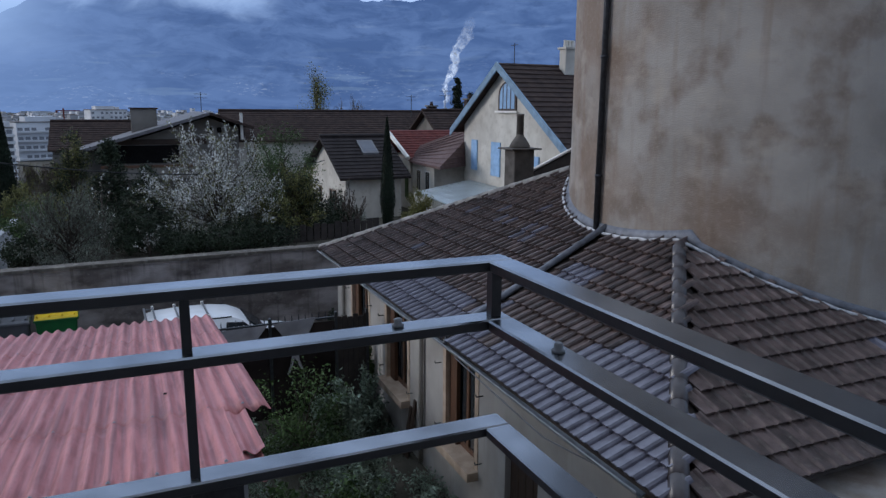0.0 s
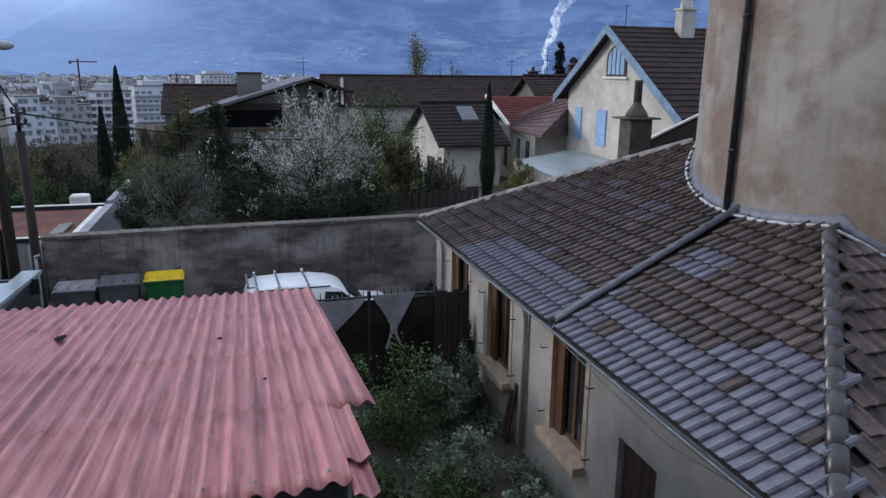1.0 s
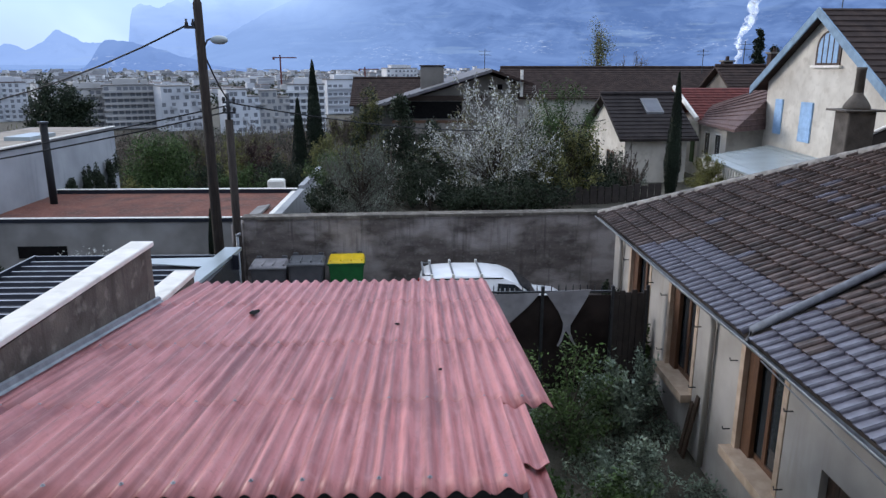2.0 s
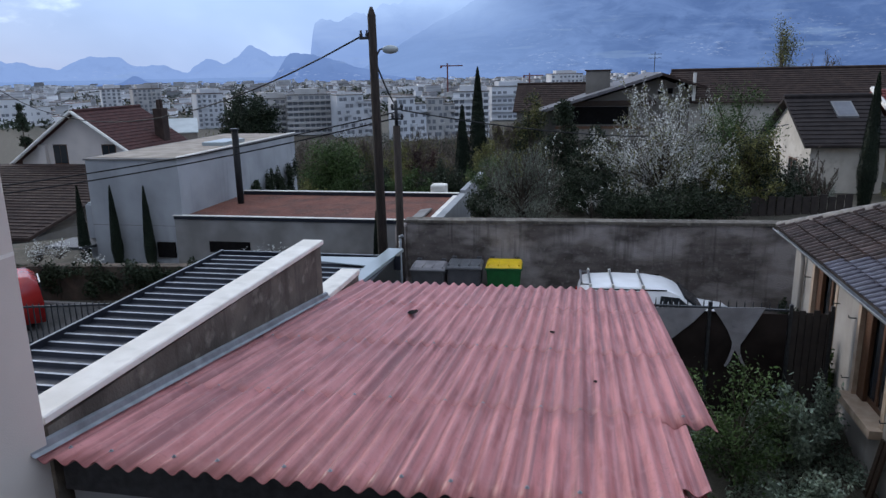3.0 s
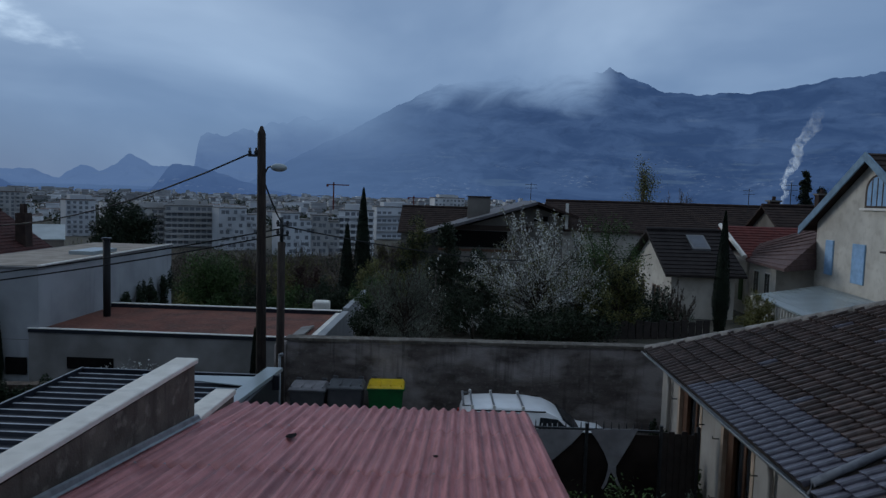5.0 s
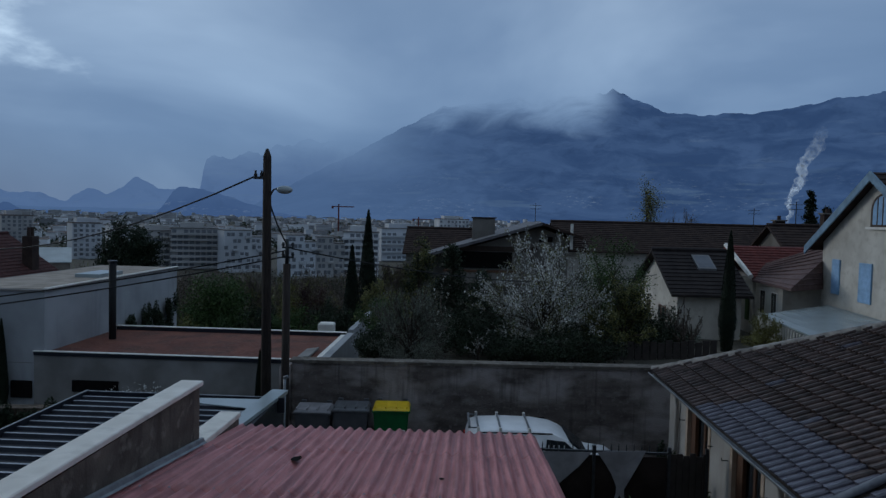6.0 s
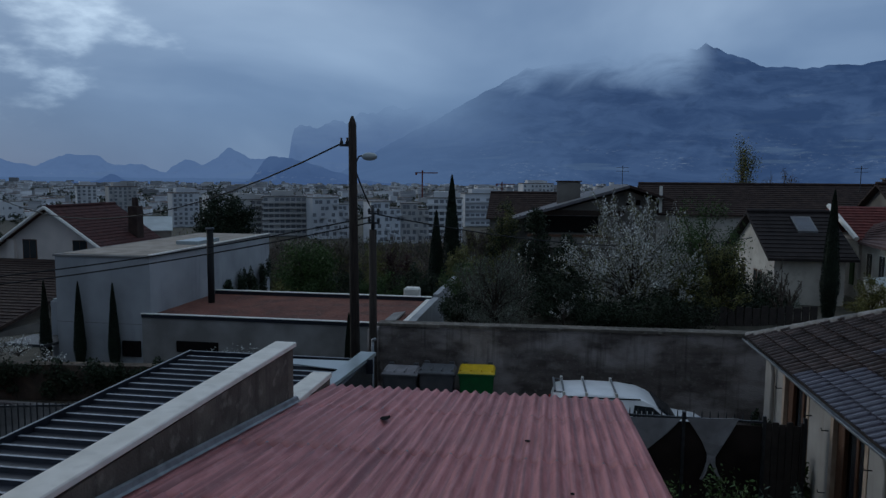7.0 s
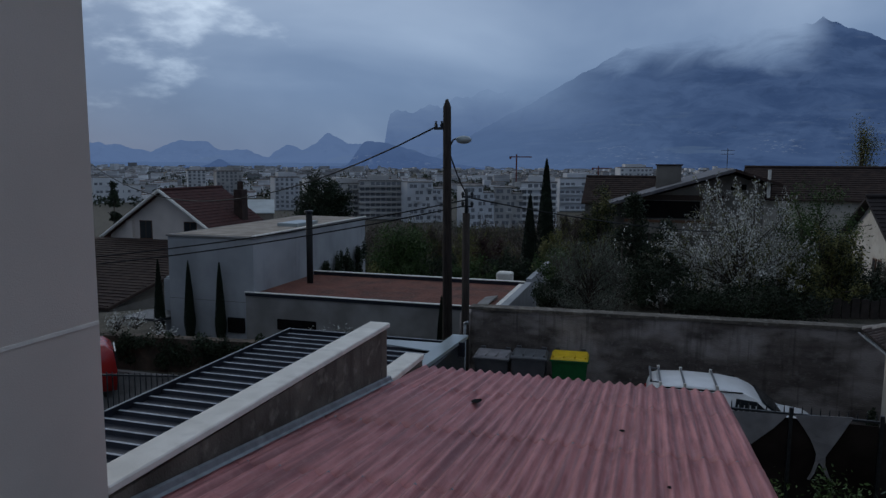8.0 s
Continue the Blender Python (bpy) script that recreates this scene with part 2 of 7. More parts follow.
M_GREYRENDER = mat("grey_white_render", (0.38, 0.39, 0.405), (0.27, 0.28, 0.29), 0.9, 0.5, 30, 0.15, big=0.12)
M_DIMRENDER = mat("weathered_render", (0.22, 0.20, 0.175), (0.14, 0.127, 0.112), 0.95, 0.6, 30, 0.2, big=0.2)
M_REDROOF = mat("red_roof_tile", (0.185, 0.052, 0.045), (0.12, 0.034, 0.03), 0.7, 3, 30, 0.3, big=0.2, spec=0.2)
M_BROWNROOF = mat("brown_roof_tile", (0.062, 0.041, 0.034), (0.035, 0.024, 0.021), 0.75, 2, 30, 0.3, big=0.2, spec=0.15)
M_REDDISH = mat("faded_red_tile", (0.15, 0.098, 0.092), (0.105, 0.066, 0.062), 0.7, 3, 30, 0.3, big=0.2, spec=0.2)
M_GRAVEL = mat("red_gravel", (0.20, 0.075, 0.05), (0.13, 0.048, 0.034), 0.95, 0.8, 60, 0.5, big=0.2)
M_ROOFBED = mat("roof_gravel_beige", (0.36, 0.31, 0.26), (0.24, 0.205, 0.17), 0.95, 1.5, 40, 0.4, big=0.2)
M_GRANITE = mat("paving_grey", (0.22, 0.21, 0.20), (0.16, 0.15, 0.145), 0.9, 1, 40, 0.3)
M_TARP = mat("grey_tarpaulin", (0.30, 0.29, 0.30), (0.21, 0.20, 0.21), 0.7, 3, 40, 0.2)
M_BLACKMESH = mat("black_screen", (0.040, 0.031, 0.028), (0.016, 0.012, 0.011), 0.95, 1.2, 60, 0.3, spec=0.05)
M_POLY = mat("polycarbonate", (0.36, 0.41, 0.42), (0.26, 0.30, 0.31), 0.28, 0.8, 40, 0.05, spec=0.6)
M_BARK = mat("bark", (0.09, 0.07, 0.055), (0.05, 0.04, 0.032), 0.95, 10, 50, 0.6, stretch=(2, 2, 0.5))


# pale patches, dark vertical drips and fine mottling on the old surfaces
overlay(M_CONCRETE, (0.38, 0.38, 0.8), 1.5, 0.46, 0.60, (0.36, 0.32, 0.305), 0.95, 8.0)
overlay(M_CONCRETE, (1.6, 1.6, 0.8), 2.0, 0.55, 0.70, (0.055, 0.047, 0.043), 0.35, 6.0)
overlay(M_CONCRETE, (5.0, 5.0, 0.35), 1.5, 0.56, 0.72, (0.045, 0.038, 0.035), 0.5)
overlay(M_CONCRETE, (1, 1, 1), 9.0, 0.55, 0.72, (0.28, 0.26, 0.245), 0.4)
overlay(M_PARAPET, (4.0, 4.0, 0.4), 1.6, 0.52, 0.68, (0.06, 0.053, 0.045), 0.7)
overlay(M_PARAPET, (1, 1, 1), 5.0, 0.55, 0.68, (0.30, 0.275, 0.24), 0.5)
overlay(M_PINK, (15, 0.25, 1), 1.1, 0.50, 0.64, (0.17, 0.052, 0.055), 0.65, 9.0)
overlay(M_PINK, (0.8, 0.8, 1), 0.9, 0.52, 0.70, (0.36, 0.13, 0.11), 0.45, 8.0)
overlay(M_PINK, (1, 1, 1), 28.0, 0.55, 0.72, (0.30, 0.12, 0.12), 0.4)
overlay(M_PINK, (1, 1, 1), 7.0, 0.54, 0.74, (0.55, 0.26, 0.25), 0.4, 8.0)
overlay(M_PINK, (1.0, 0.5, 1), 1.3, 0.54, 0.72, (0.29, 0.115, 0.115), 0.5, 6.0)
overlay(M_STUCCO, (3.0, 3.0, 0.3), 1.4, 0.55, 0.72, (0.22, 0.165, 0.12), 0.45)
overlay(M_STUCCO, (1, 1, 1), 0.42, 0.46, 0.62, (0.20, 0.135, 0.095), 0.75, 12.0)
overlay(M_STUCCO, (1, 1, 1), 1.5, 0.50, 0.66, (0.145, 0.10, 0.072), 0.6, 13.0)
overlay(M_STUCCO, (0.8, 0.8, 1.4), 1.9, 0.56, 0.72, (0.42, 0.37, 0.31), 0.5, 9.0)
overlay(M_STUCCO, (1, 1, 1), 14.0, 0.52, 0.80, (0.40, 0.35, 0.28), 0.3, 6.0)
overlay(M_ANNEX, (3.0, 3.0, 0.3), 1.4, 0.56, 0.72, (0.25, 0.22, 0.18), 0.4)
overlay(M_GREYRENDER, (1.5, 1.5, 0.2), 1.4, 0.56, 0.72, (0.22, 0.225, 0.23), 0.4)
overlay(M_HOUSEWHITE, (1, 1, 1), 2.5, 0.52, 0.68, (0.42, 0.38, 0.32), 0.6, 8.0)
overlay(M_TILE, (1, 1, 1), 12.0, 0.60, 0.70, (0.16, 0.145, 0.12), 0.45)
overlay(M_TILE_J, (1, 1, 1), 12.0, 0.60, 0.70, (0.16, 0.145, 0.12), 0.45)
overlay(M_COPING, (1, 1, 1), 4.0, 0.55, 0.72, (0.48, 0.46, 0.42), 0.4, 7.0)
overlay(M_GRAVEL, (1, 1, 1), 0.9, 0.46, 0.62, (0.085, 0.045, 0.035), 0.7, 9.0)
overlay(M_GRAVEL, (1, 1, 1), 9.0, 0.52, 0.68, (0.26, 0.13, 0.09), 0.5, 5.0)


def leaf_mat(name, c1, c2, rough=0.6):
    m = mat(name, c1, c2, rough, 0.7, 30, 0.0, rnd=0.45, big=0.2, island=True, spec=0.2)
    return m


M_LEAF = leaf_mat("leaf_green", (0.072, 0.118, 0.036), (0.040, 0.068, 0.022))
M_LEAFDARK = leaf_mat("leaf_dark", (0.033, 0.046, 0.025), (0.019, 0.028, 0.015))
M_LEAFOLIVE = leaf_mat("leaf_olive", (0.205, 0.222, 0.180), (0.125, 0.138, 0.108))
M_LEAFYELLOW = leaf_mat("leaf_young", (0.185, 0.180, 0.062), (0.11, 0.11, 0.040))
M_LEAFRED = leaf_mat("leaf_reddish", (0.063, 0.028, 0.025), (0.042, 0.020, 0.018))
M_TWIG = leaf_mat("bare_twigs", (0.125, 0.098, 0.078), (0.085, 0.068, 0.054))
M_BLOSSOM = leaf_mat("blossom", (0.68, 0.68, 0.64), (0.42, 0.43, 0.40))
M_BUSH = leaf_mat("bush_leaf", (0.25, 0.31, 0.24), (0.14, 0.185, 0.135), 0.4)
M_CYPRESS = leaf_mat("cypress_leaf", (0.018, 0.028, 0.016), (0.01, 0.016, 0.01))
M_CITY = mat("city_walls", (0.66, 0.66, 0.67), (0.34, 0.345, 0.36), 0.9, 0.3, 0.3, 0.0, rnd=0.6, big=0.1, island=True, stretch=(0.12, 0.12, 1.0))
M_CITYROOF = mat("city_roofs", (0.22, 0.15, 0.12), (0.14, 0.12, 0.11), 0.9, 0.02, 0.3, 0.0, rnd=0.45, big=0.1, island=True)
M_APT = mat("apartment_walls", (0.60, 0.615, 0.64), (0.48, 0.49, 0.51), 0.9, 0.08, 1.0, 0.0, big=0.2)
M_CONC = mat("white_concrete", (0.70, 0.70, 0.70), (0.56, 0.56, 0.57), 0.9, 0.08, 1.0, 0.0, big=0.15)
M_APTDIM = mat("apartment_walls_dim", (0.47, 0.455, 0.44), (0.34, 0.33, 0.32), 0.9, 0.08, 1.0, 0.0, big=0.25)
# window grey raised to carry the haze of distance in its colour
M_WINDOW_FAR = mat("far_window", (0.20, 0.21, 0.23), None, 0.3, bump=0)


def glass_mat():
    m = bpy.data.materials.new("window_glass")
    m.use_nodes = True
    b = m.node_tree.nodes["Principled BSDF"]
    b.inputs["Base Color"].default_value = (0.03, 0.035, 0.04, 1)
    b.inputs["Roughness"].default_value, b.inputs["Specular IOR Level"].default_value = 0.06, 0.6
    return m


M_GLASS = glass_mat()


def mountain_mat(name, dark, light, fog, fog_side, haze, specks):
    """Far hills: dim forest, fields and villages, dissolving into the cloud base above. The blue of
    kilometres of damp air is put into a self-lit emission colour. fog: heights (as slopes from the town)
    where the cloud begins and closes; fog_side: the x/y ratios between which it thins out to the right."""
    m = bpy.data.materials.new(name)
    m.use_nodes = True
    nt = m.node_tree
    ln = nt.links.new
    nt.nodes.remove(nt.nodes["Principled BSDF"])
    geo = nt.nodes.new("ShaderNodeNewGeometry")

    def math_node(op, a, b=None, c=None):
        q = nt.nodes.new("ShaderNodeMath")
        q.operation = op
        for i, v in enumerate((a, b, c)):
            if v is None:
                continue
            if isinstance(v, (int, float)):
                q.inputs[i].default_value = v
            else:
                ln(v, q.inputs[i])
        return q.outputs[0]

    def ranged(v, a, b, c=0.0, d=1.0):
        q = nt.nodes.new("ShaderNodeMapRange")
        q.interpolation_type = "SMOOTHSTEP"
        for key, x in (("From Min", a), ("From Max", b), ("To Min", c), ("To Max", d)):
            q.inputs[key].default_value = x
        ln(v, q.inputs["Value"])
        return q.outputs["Result"]

    def noise_out(scale, stretch, detail=8.0, rough=0.55, dist=0.0):
        mp = nt.nodes.new("ShaderNodeMapping")
        mp.inputs["Scale"].default_value = stretch
        ln(geo.outputs["Position"], mp.inputs["Vector"])
        n = nt.nodes.new("ShaderNodeTexNoise")
        n.inputs["Scale"].default_value, n.inputs["Detail"].default_value = scale, detail
        n.inputs["Roughness"].default_value, n.inputs["Distortion"].default_value = rough, dist
        ln(mp.outputs["Vector"], n.inputs["Vector"])
        return n.outputs["Fac"]

    def blend(fac, a, b):
        q = nt.nodes.new("ShaderNodeMixRGB")
        ln(fac, q.inputs["Fac"])
        for key, v in (("Color1", a), ("Color2", b)):
            if isinstance(v, tuple):
                q.inputs[key].default_value = (*v, 1)
            else:
                ln(v, q.inputs[key])
        return q.outputs["Color"]

    sep = nt.nodes.new("ShaderNodeSeparateXYZ")
    ln(geo.outputs["Position"], sep.inputs[0])
    far = nt.nodes.new("ShaderNodeVectorMath")
    far.operation = "LENGTH"
    ln(geo.outputs["Position"], far.inputs[0])
    te = math_node("DIVIDE", sep.outputs["Z"], far.outputs["Value"])
    side = math_node("DIVIDE", sep.outputs["X"], sep.outputs["Y"])
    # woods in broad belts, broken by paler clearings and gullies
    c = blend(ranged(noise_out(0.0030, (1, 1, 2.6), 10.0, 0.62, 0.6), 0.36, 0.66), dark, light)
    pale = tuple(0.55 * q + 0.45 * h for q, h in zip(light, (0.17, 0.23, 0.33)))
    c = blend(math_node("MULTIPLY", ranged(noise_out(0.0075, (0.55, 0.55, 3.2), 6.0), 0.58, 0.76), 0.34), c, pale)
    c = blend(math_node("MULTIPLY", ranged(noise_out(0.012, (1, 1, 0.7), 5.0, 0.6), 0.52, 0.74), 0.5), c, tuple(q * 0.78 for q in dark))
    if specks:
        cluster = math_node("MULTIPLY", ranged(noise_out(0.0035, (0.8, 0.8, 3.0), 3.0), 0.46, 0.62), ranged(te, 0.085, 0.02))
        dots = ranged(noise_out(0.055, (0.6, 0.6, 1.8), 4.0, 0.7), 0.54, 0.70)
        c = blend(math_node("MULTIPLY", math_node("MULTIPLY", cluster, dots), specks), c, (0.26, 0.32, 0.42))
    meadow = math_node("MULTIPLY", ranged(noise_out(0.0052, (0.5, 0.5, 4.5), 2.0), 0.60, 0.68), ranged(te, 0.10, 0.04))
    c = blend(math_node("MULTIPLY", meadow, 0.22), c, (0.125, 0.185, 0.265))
    # valley haze blended into the colour, stronger to the left, then emitted
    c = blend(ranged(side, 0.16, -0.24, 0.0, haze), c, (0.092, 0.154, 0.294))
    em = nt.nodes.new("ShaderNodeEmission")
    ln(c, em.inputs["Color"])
    clear = nt.nodes.new("ShaderNodeBsdfTransparent")
    drift = math_node("MULTIPLY_ADD", noise_out(0.0022, (1, 1, 2.2), 6.0, 0.6, 0.8), 0.07, te)
    cover = ranged(drift, fog[0] + 0.035, fog[1] + 0.035)
    cover = math_node("MULTIPLY", cover, ranged(side, fog_side[1], fog_side[0]))
    # the left flank is lost in the haze of the valley
    veil = math_node("MULTIPLY", ranged(side, -0.03, -0.20), ranged(te, 0.025, 0.085))
    cover = math_node("MAXIMUM", cover, math_node("MULTIPLY", veil, 0.85 if fog_side[1] < 1 else 0.0))
    mix = nt.nodes.new("ShaderNodeMixShader")
    ln(cover, mix.inputs["Fac"])
    ln(em.outputs[0], mix.inputs[1])
    ln(clear.outputs[0], mix.inputs[2])
    ln(mix.outputs[0], nt.nodes["Material Output"].inputs["Surface"])
    return m


# haze-blue tones that glow by themselves, paler for the remoter ridge
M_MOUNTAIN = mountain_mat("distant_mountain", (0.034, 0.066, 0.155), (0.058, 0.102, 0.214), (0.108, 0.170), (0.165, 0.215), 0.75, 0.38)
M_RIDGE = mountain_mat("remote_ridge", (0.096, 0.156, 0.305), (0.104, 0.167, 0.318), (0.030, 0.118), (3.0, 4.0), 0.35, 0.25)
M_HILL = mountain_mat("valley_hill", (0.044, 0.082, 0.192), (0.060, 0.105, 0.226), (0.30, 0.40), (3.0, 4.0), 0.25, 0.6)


def steam_mat():
    m = bpy.data.materials.new("steam_plume")
    m.use_nodes = True
    b = m.node_tree.nodes["Principled BSDF"]
    b.inputs["Base Color"].default_value = (0.8, 0.82, 0.85, 1)
    # self-glow added in place of daylight scattered inside the steam
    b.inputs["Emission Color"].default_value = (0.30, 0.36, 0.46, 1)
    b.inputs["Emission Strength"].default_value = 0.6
    b.inputs["Roughness"].default_value = 1.0
    n = m.node_tree.nodes.new("ShaderNodeTexNoise")
    n.inputs["Scale"].default_value, n.inputs["Detail"].default_value = 0.09, 4.0
    geo = m.node_tree.nodes.new("ShaderNodeNewGeometry")
    m.node_tree.links.new(geo.outputs["Position"], n.inputs["Vector"])
    mr = m.node_tree.nodes.new("ShaderNodeMapRange")
    mr.inputs["From Min"].default_value, mr.inputs["From Max"].default_value, mr.inputs["To Max"].default_value = 0.38, 0.72, 0.42
    m.node_tree.links.new(n.outputs["Fac"], mr.inputs["Value"])
    # thinner the higher it has drifted
    sep = m.node_tree.nodes.new("ShaderNodeSeparateXYZ")
    m.node_tree.links.new(geo.outputs["Position"], sep.inputs[0])
    thin = m.node_tree.nodes.new("ShaderNodeMapRange")
    for key, v in (("From Min", 60.0), ("From Max", 185.0), ("To Min", 1.0), ("To Max", 0.12)):
        thin.inputs[key].default_value = v
    m.node_tree.links.new(sep.outputs["Z"], thin.inputs["Value"])
    mul = m.node_tree.nodes.new("ShaderNodeMath")
    mul.operation = "MULTIPLY"
    m.node_tree.links.new(mr.outputs["Result"], mul.inputs[0])
    m.node_tree.links.new(thin.outputs["Result"], mul.inputs[1])
    m.node_tree.links.new(mul.outputs[0], b.inputs["Alpha"])
    return m


M_STEAM = steam_mat()


# ---- building helpers ----
def thing(name, label, category, loc=(0, 0, 0), rz=0.0, group="", kind=""):
    """An Empty at the base of a thing with parts."""
    ob = new(name)
    ob.matrix_basis = pose(*loc, 0, 0, rz)
    ob.empty_display_size = 0.2
    return tagged(ob, label, category, group, kind)


def part(name, bm, material, parent=None, label="", smooth=False, loc=None):
    """Links a bmesh (or a mesh) as one object; bm is in the parent's own coordinates."""
    if isinstance(bm, bpy.types.Mesh):
        me = bm
    else:
        me = bpy.data.meshes.new(name)
        bm.to_mesh(me)
        bm.free()
        for p in me.polygons:
            p.use_smooth = smooth
    if material and not me.materials:
        me.materials.append(material)
    ob = new(name, me)
    if parent:
        ob.parent = parent
    if loc:
        ob.location = loc
    if label:
        ob["label"] = label
    return ob


def quad_mesh(name, verts, faces):
    me = bpy.data.meshes.new(name)
    me.from_pydata([tuple(v) for v in verts], [], faces)
    me.update()
    return me


BOX_F = ((0, 3, 2, 1), (4, 5, 6, 7), (0, 1, 5, 4), (1, 2, 6, 5), (2, 3, 7, 6), (3, 0, 4, 7))


def box(bm, x0, x1, y0, y1, z0, z1, m=None, bevel=0.0):
    vs = [Vector(p) for p in ((x0, y0, z0), (x1, y0, z0), (x1, y1, z0), (x0, y1, z0), (x0, y0, z1), (x1, y0, z1), (x1, y1, z1), (x0, y1, z1))]
    if m:
        vs = [m @ v for v in vs]
    bv = [bm.verts.new(v) for v in vs]
    fs = [bm.faces.new([bv[i] for i in f]) for f in BOX_F]
    if bevel:
        es = list({e for f in fs for e in f.edges})
        bmesh.ops.bevel(bm, geom=es, offset=bevel, segments=1, affect="EDGES")
    return bm


def bx(*a, m=None, bevel=0.0):
    return box(bmesh.new(), *a, m=m, bevel=bevel)


def hexa(bm, p):
    """Eight corners: bottom four, then top four, each anticlockwise from above."""
    bv = [bm.verts.new(v) for v in p]
    for f in BOX_F:
        bm.faces.new([bv[i] for i in f])
    return bm


def slab(corners, t):
    """A roof slab: corners of the top face anticlockwise from above, t thick (downwards)."""
    bm = bmesh.new()
    top = [bm.verts.new(c) for c in corners]
    low = [bm.verts.new((c[0], c[1], c[2] - t)) for c in corners]
    n = len(corners)
    bm.faces.new(top)
    bm.faces.new(low[::-1])
    for i in range(n):
        j = (i + 1) % n
        bm.faces.new((top[i], low[i], low[j], top[j]))
    bmesh.ops.recalc_face_normals(bm, faces=bm.faces)
    return bm


def prism(poly, axis, a, b):
    """A polygon of (u, v) swept from a to b along x ('x': u=y, v=z) or y ('y': u=x, v=z) or z."""
    bm = bmesh.new()

    def p(u, v, w):
        return {"x": (w, u, v), "y": (u, w, v), "z": (u, v, w)}[axis]

    r0 = [bm.verts.new(p(u, v, a)) for u, v in poly]
    r1 = [bm.verts.new(p(u, v, b)) for u, v in poly]
    n = len(poly)
    bm.faces.new(r0[::-1])
    bm.faces.new(r1)
    for i in range(n):
        j = (i + 1) % n
        bm.faces.new((r0[i], r0[j], r1[j], r1[i]))
    bmesh.ops.recalc_face_normals(bm, faces=bm.faces)
    return bm


def tube(pts, radii, seg=10, bm=None, caps=True):
    """A round tube through the points."""
    bm = bm or bmesh.new()
    pts = [Vector(p) for p in pts]
    if not hasattr(radii, "__len__"):
        radii = [radii] * len(pts)
    rings = []
    for i, p in enumerate(pts):
        d = (pts[min(i + 1, len(pts) - 1)] - pts[max(i - 1, 0)]).normalized()
        ref = Vector((0, 0, 1)) if abs(d.z) < 0.9 else Vector((1, 0, 0))
        u = d.cross(ref).normalized()
        v = u.cross(d)
        rings.append([bm.verts.new(p + radii[i] * (math.cos(2 * math.pi * k / seg) * u + math.sin(2 * math.pi * k / seg) * v)) for k in range(seg)])
    for a, b in zip(rings, rings[1:]):
        for k in range(seg):
            bm.faces.new((a[k], b[k], b[(k + 1) % seg], a[(k + 1) % seg]))
    if caps:
        bm.faces.new(rings[0])
        bm.faces.new(rings[-1][::-1])
    return bm


def lathe(profile, seg=20, loc=(0, 0, 0)):
    """(radius, height) turned about the z axis."""
    bm = bmesh.new()
    rings = [[bm.verts.new((loc[0] + r * math.cos(2 * math.pi * k / seg), loc[1] + r * math.sin(2 * math.pi * k / seg), loc[2] + h)) for k in range(seg)] for r, h in profile]
    for a, b in zip(rings, rings[1:]):
        for k in range(seg):
            bm.faces.new((a[k], a[(k + 1) % seg], b[(k + 1) % seg], b[k]))
    bm.faces.new(rings[0][::-1])
    bm.faces.new(rings[-1])
    return bm


def polar(az, r, z=0.0):
    return Vector((r * math.sin(radians(az)), r * math.cos(radians(az)), z))


def up(te, r):
    return 7.0 + te * r


# ---- ground ----
def sstep(a, b, v):
    t = min(1.0, max(0.0, (v - a) / (b - a)))
    return t * t * (3 - 2 * t)


def wall_y(x):
    return 19.45 + 0.05 * x


def ground_z(x, y):
    r = math.hypot(x, y)
    z = 0.40 * sstep(12.6, 13.6, y)
    z += (0.3 - z) * sstep(-7.0, -9.0, x)
    if y > wall_y(x) + 0.75 and x > -4.2:
        z = 2.1 - 1.2 * sstep(26, 38, r)
    elif y > 21.0:
        z = 0.3 - 1.2 * sstep(21, 24, y)
    start = 40 + 28 * sstep(-8, -2, math.degrees(math.atan2(x, y)))
    z -= (z + 20.0) * min(1.0, max(0.0, (r - start) / 110.0))
    return z


def make_ground():
    near = list(np.arange(-24, 40.1, 0.75))
    xs = [-5000, -3000, -1800, -1000, -600, -400, -300, -220, -160, -120, -90, -70, -55, -42, -32, -26] + near + [45, 55, 70, 90, 120, 160, 220, 300, 400, 600, 1000, 1800, 3000, 5000]
    ys = [-5000, -1500, -400, -100, -40, -15] + list(np.arange(-6, 46.1, 0.6)) + [50, 55, 62, 70, 80, 95, 110, 130, 150, 175, 200, 240, 300, 400, 600, 1000, 1600, 2600, 3800, 5000]
    verts, faces = [], []
    for y in ys:
        for x in xs:
            z = ground_z(x, y)
            if math.hypot(x, y) < 60:
                z += 0.05 * noise.noise((x * 0.9, y * 0.9, 0)) * (0.0 if 13 < y < 21 else 1)
            verts.append((x, y, z))
    n = len(xs)
    for j in range(len(ys) - 1):
        for i in range(n - 1):
            faces.append((j * n + i, j * n + i + 1, (j + 1) * n + i + 1, (j + 1) * n + i))
    me = quad_mesh("ground", verts, faces)
    me.materials.append(M_SOIL)
    return tagged(new("ground", me), "dark garden soil and valley floor, overgrown", "ground", kind="structure")


make_ground()


def ramp(a, b, v):
    return min(1.0, max(0.0, (v - a) / (b - a)))


def bell(az, at, width):
    return math.exp(-(((az - at) / width) ** 2))


def massif_te(az):
    """The main mountain: a long rise from the left, a spire on its shoulder, a saddle, and a rise to the right."""
    t = 0.150 * ramp(-18.0, -2.4, az) + 0.020 * sstep(-3, 7, az) + 0.009 * bell(az, 11.0, 0.32) + 0.003 * bell(az, 11.9, 0.3)
    t -= 0.031 * sstep(10.6, 16.5, az)
    return t - 0.004 * ramp(-15, -20, az) + 0.004 + 0.020 * sstep(20, 31, az)


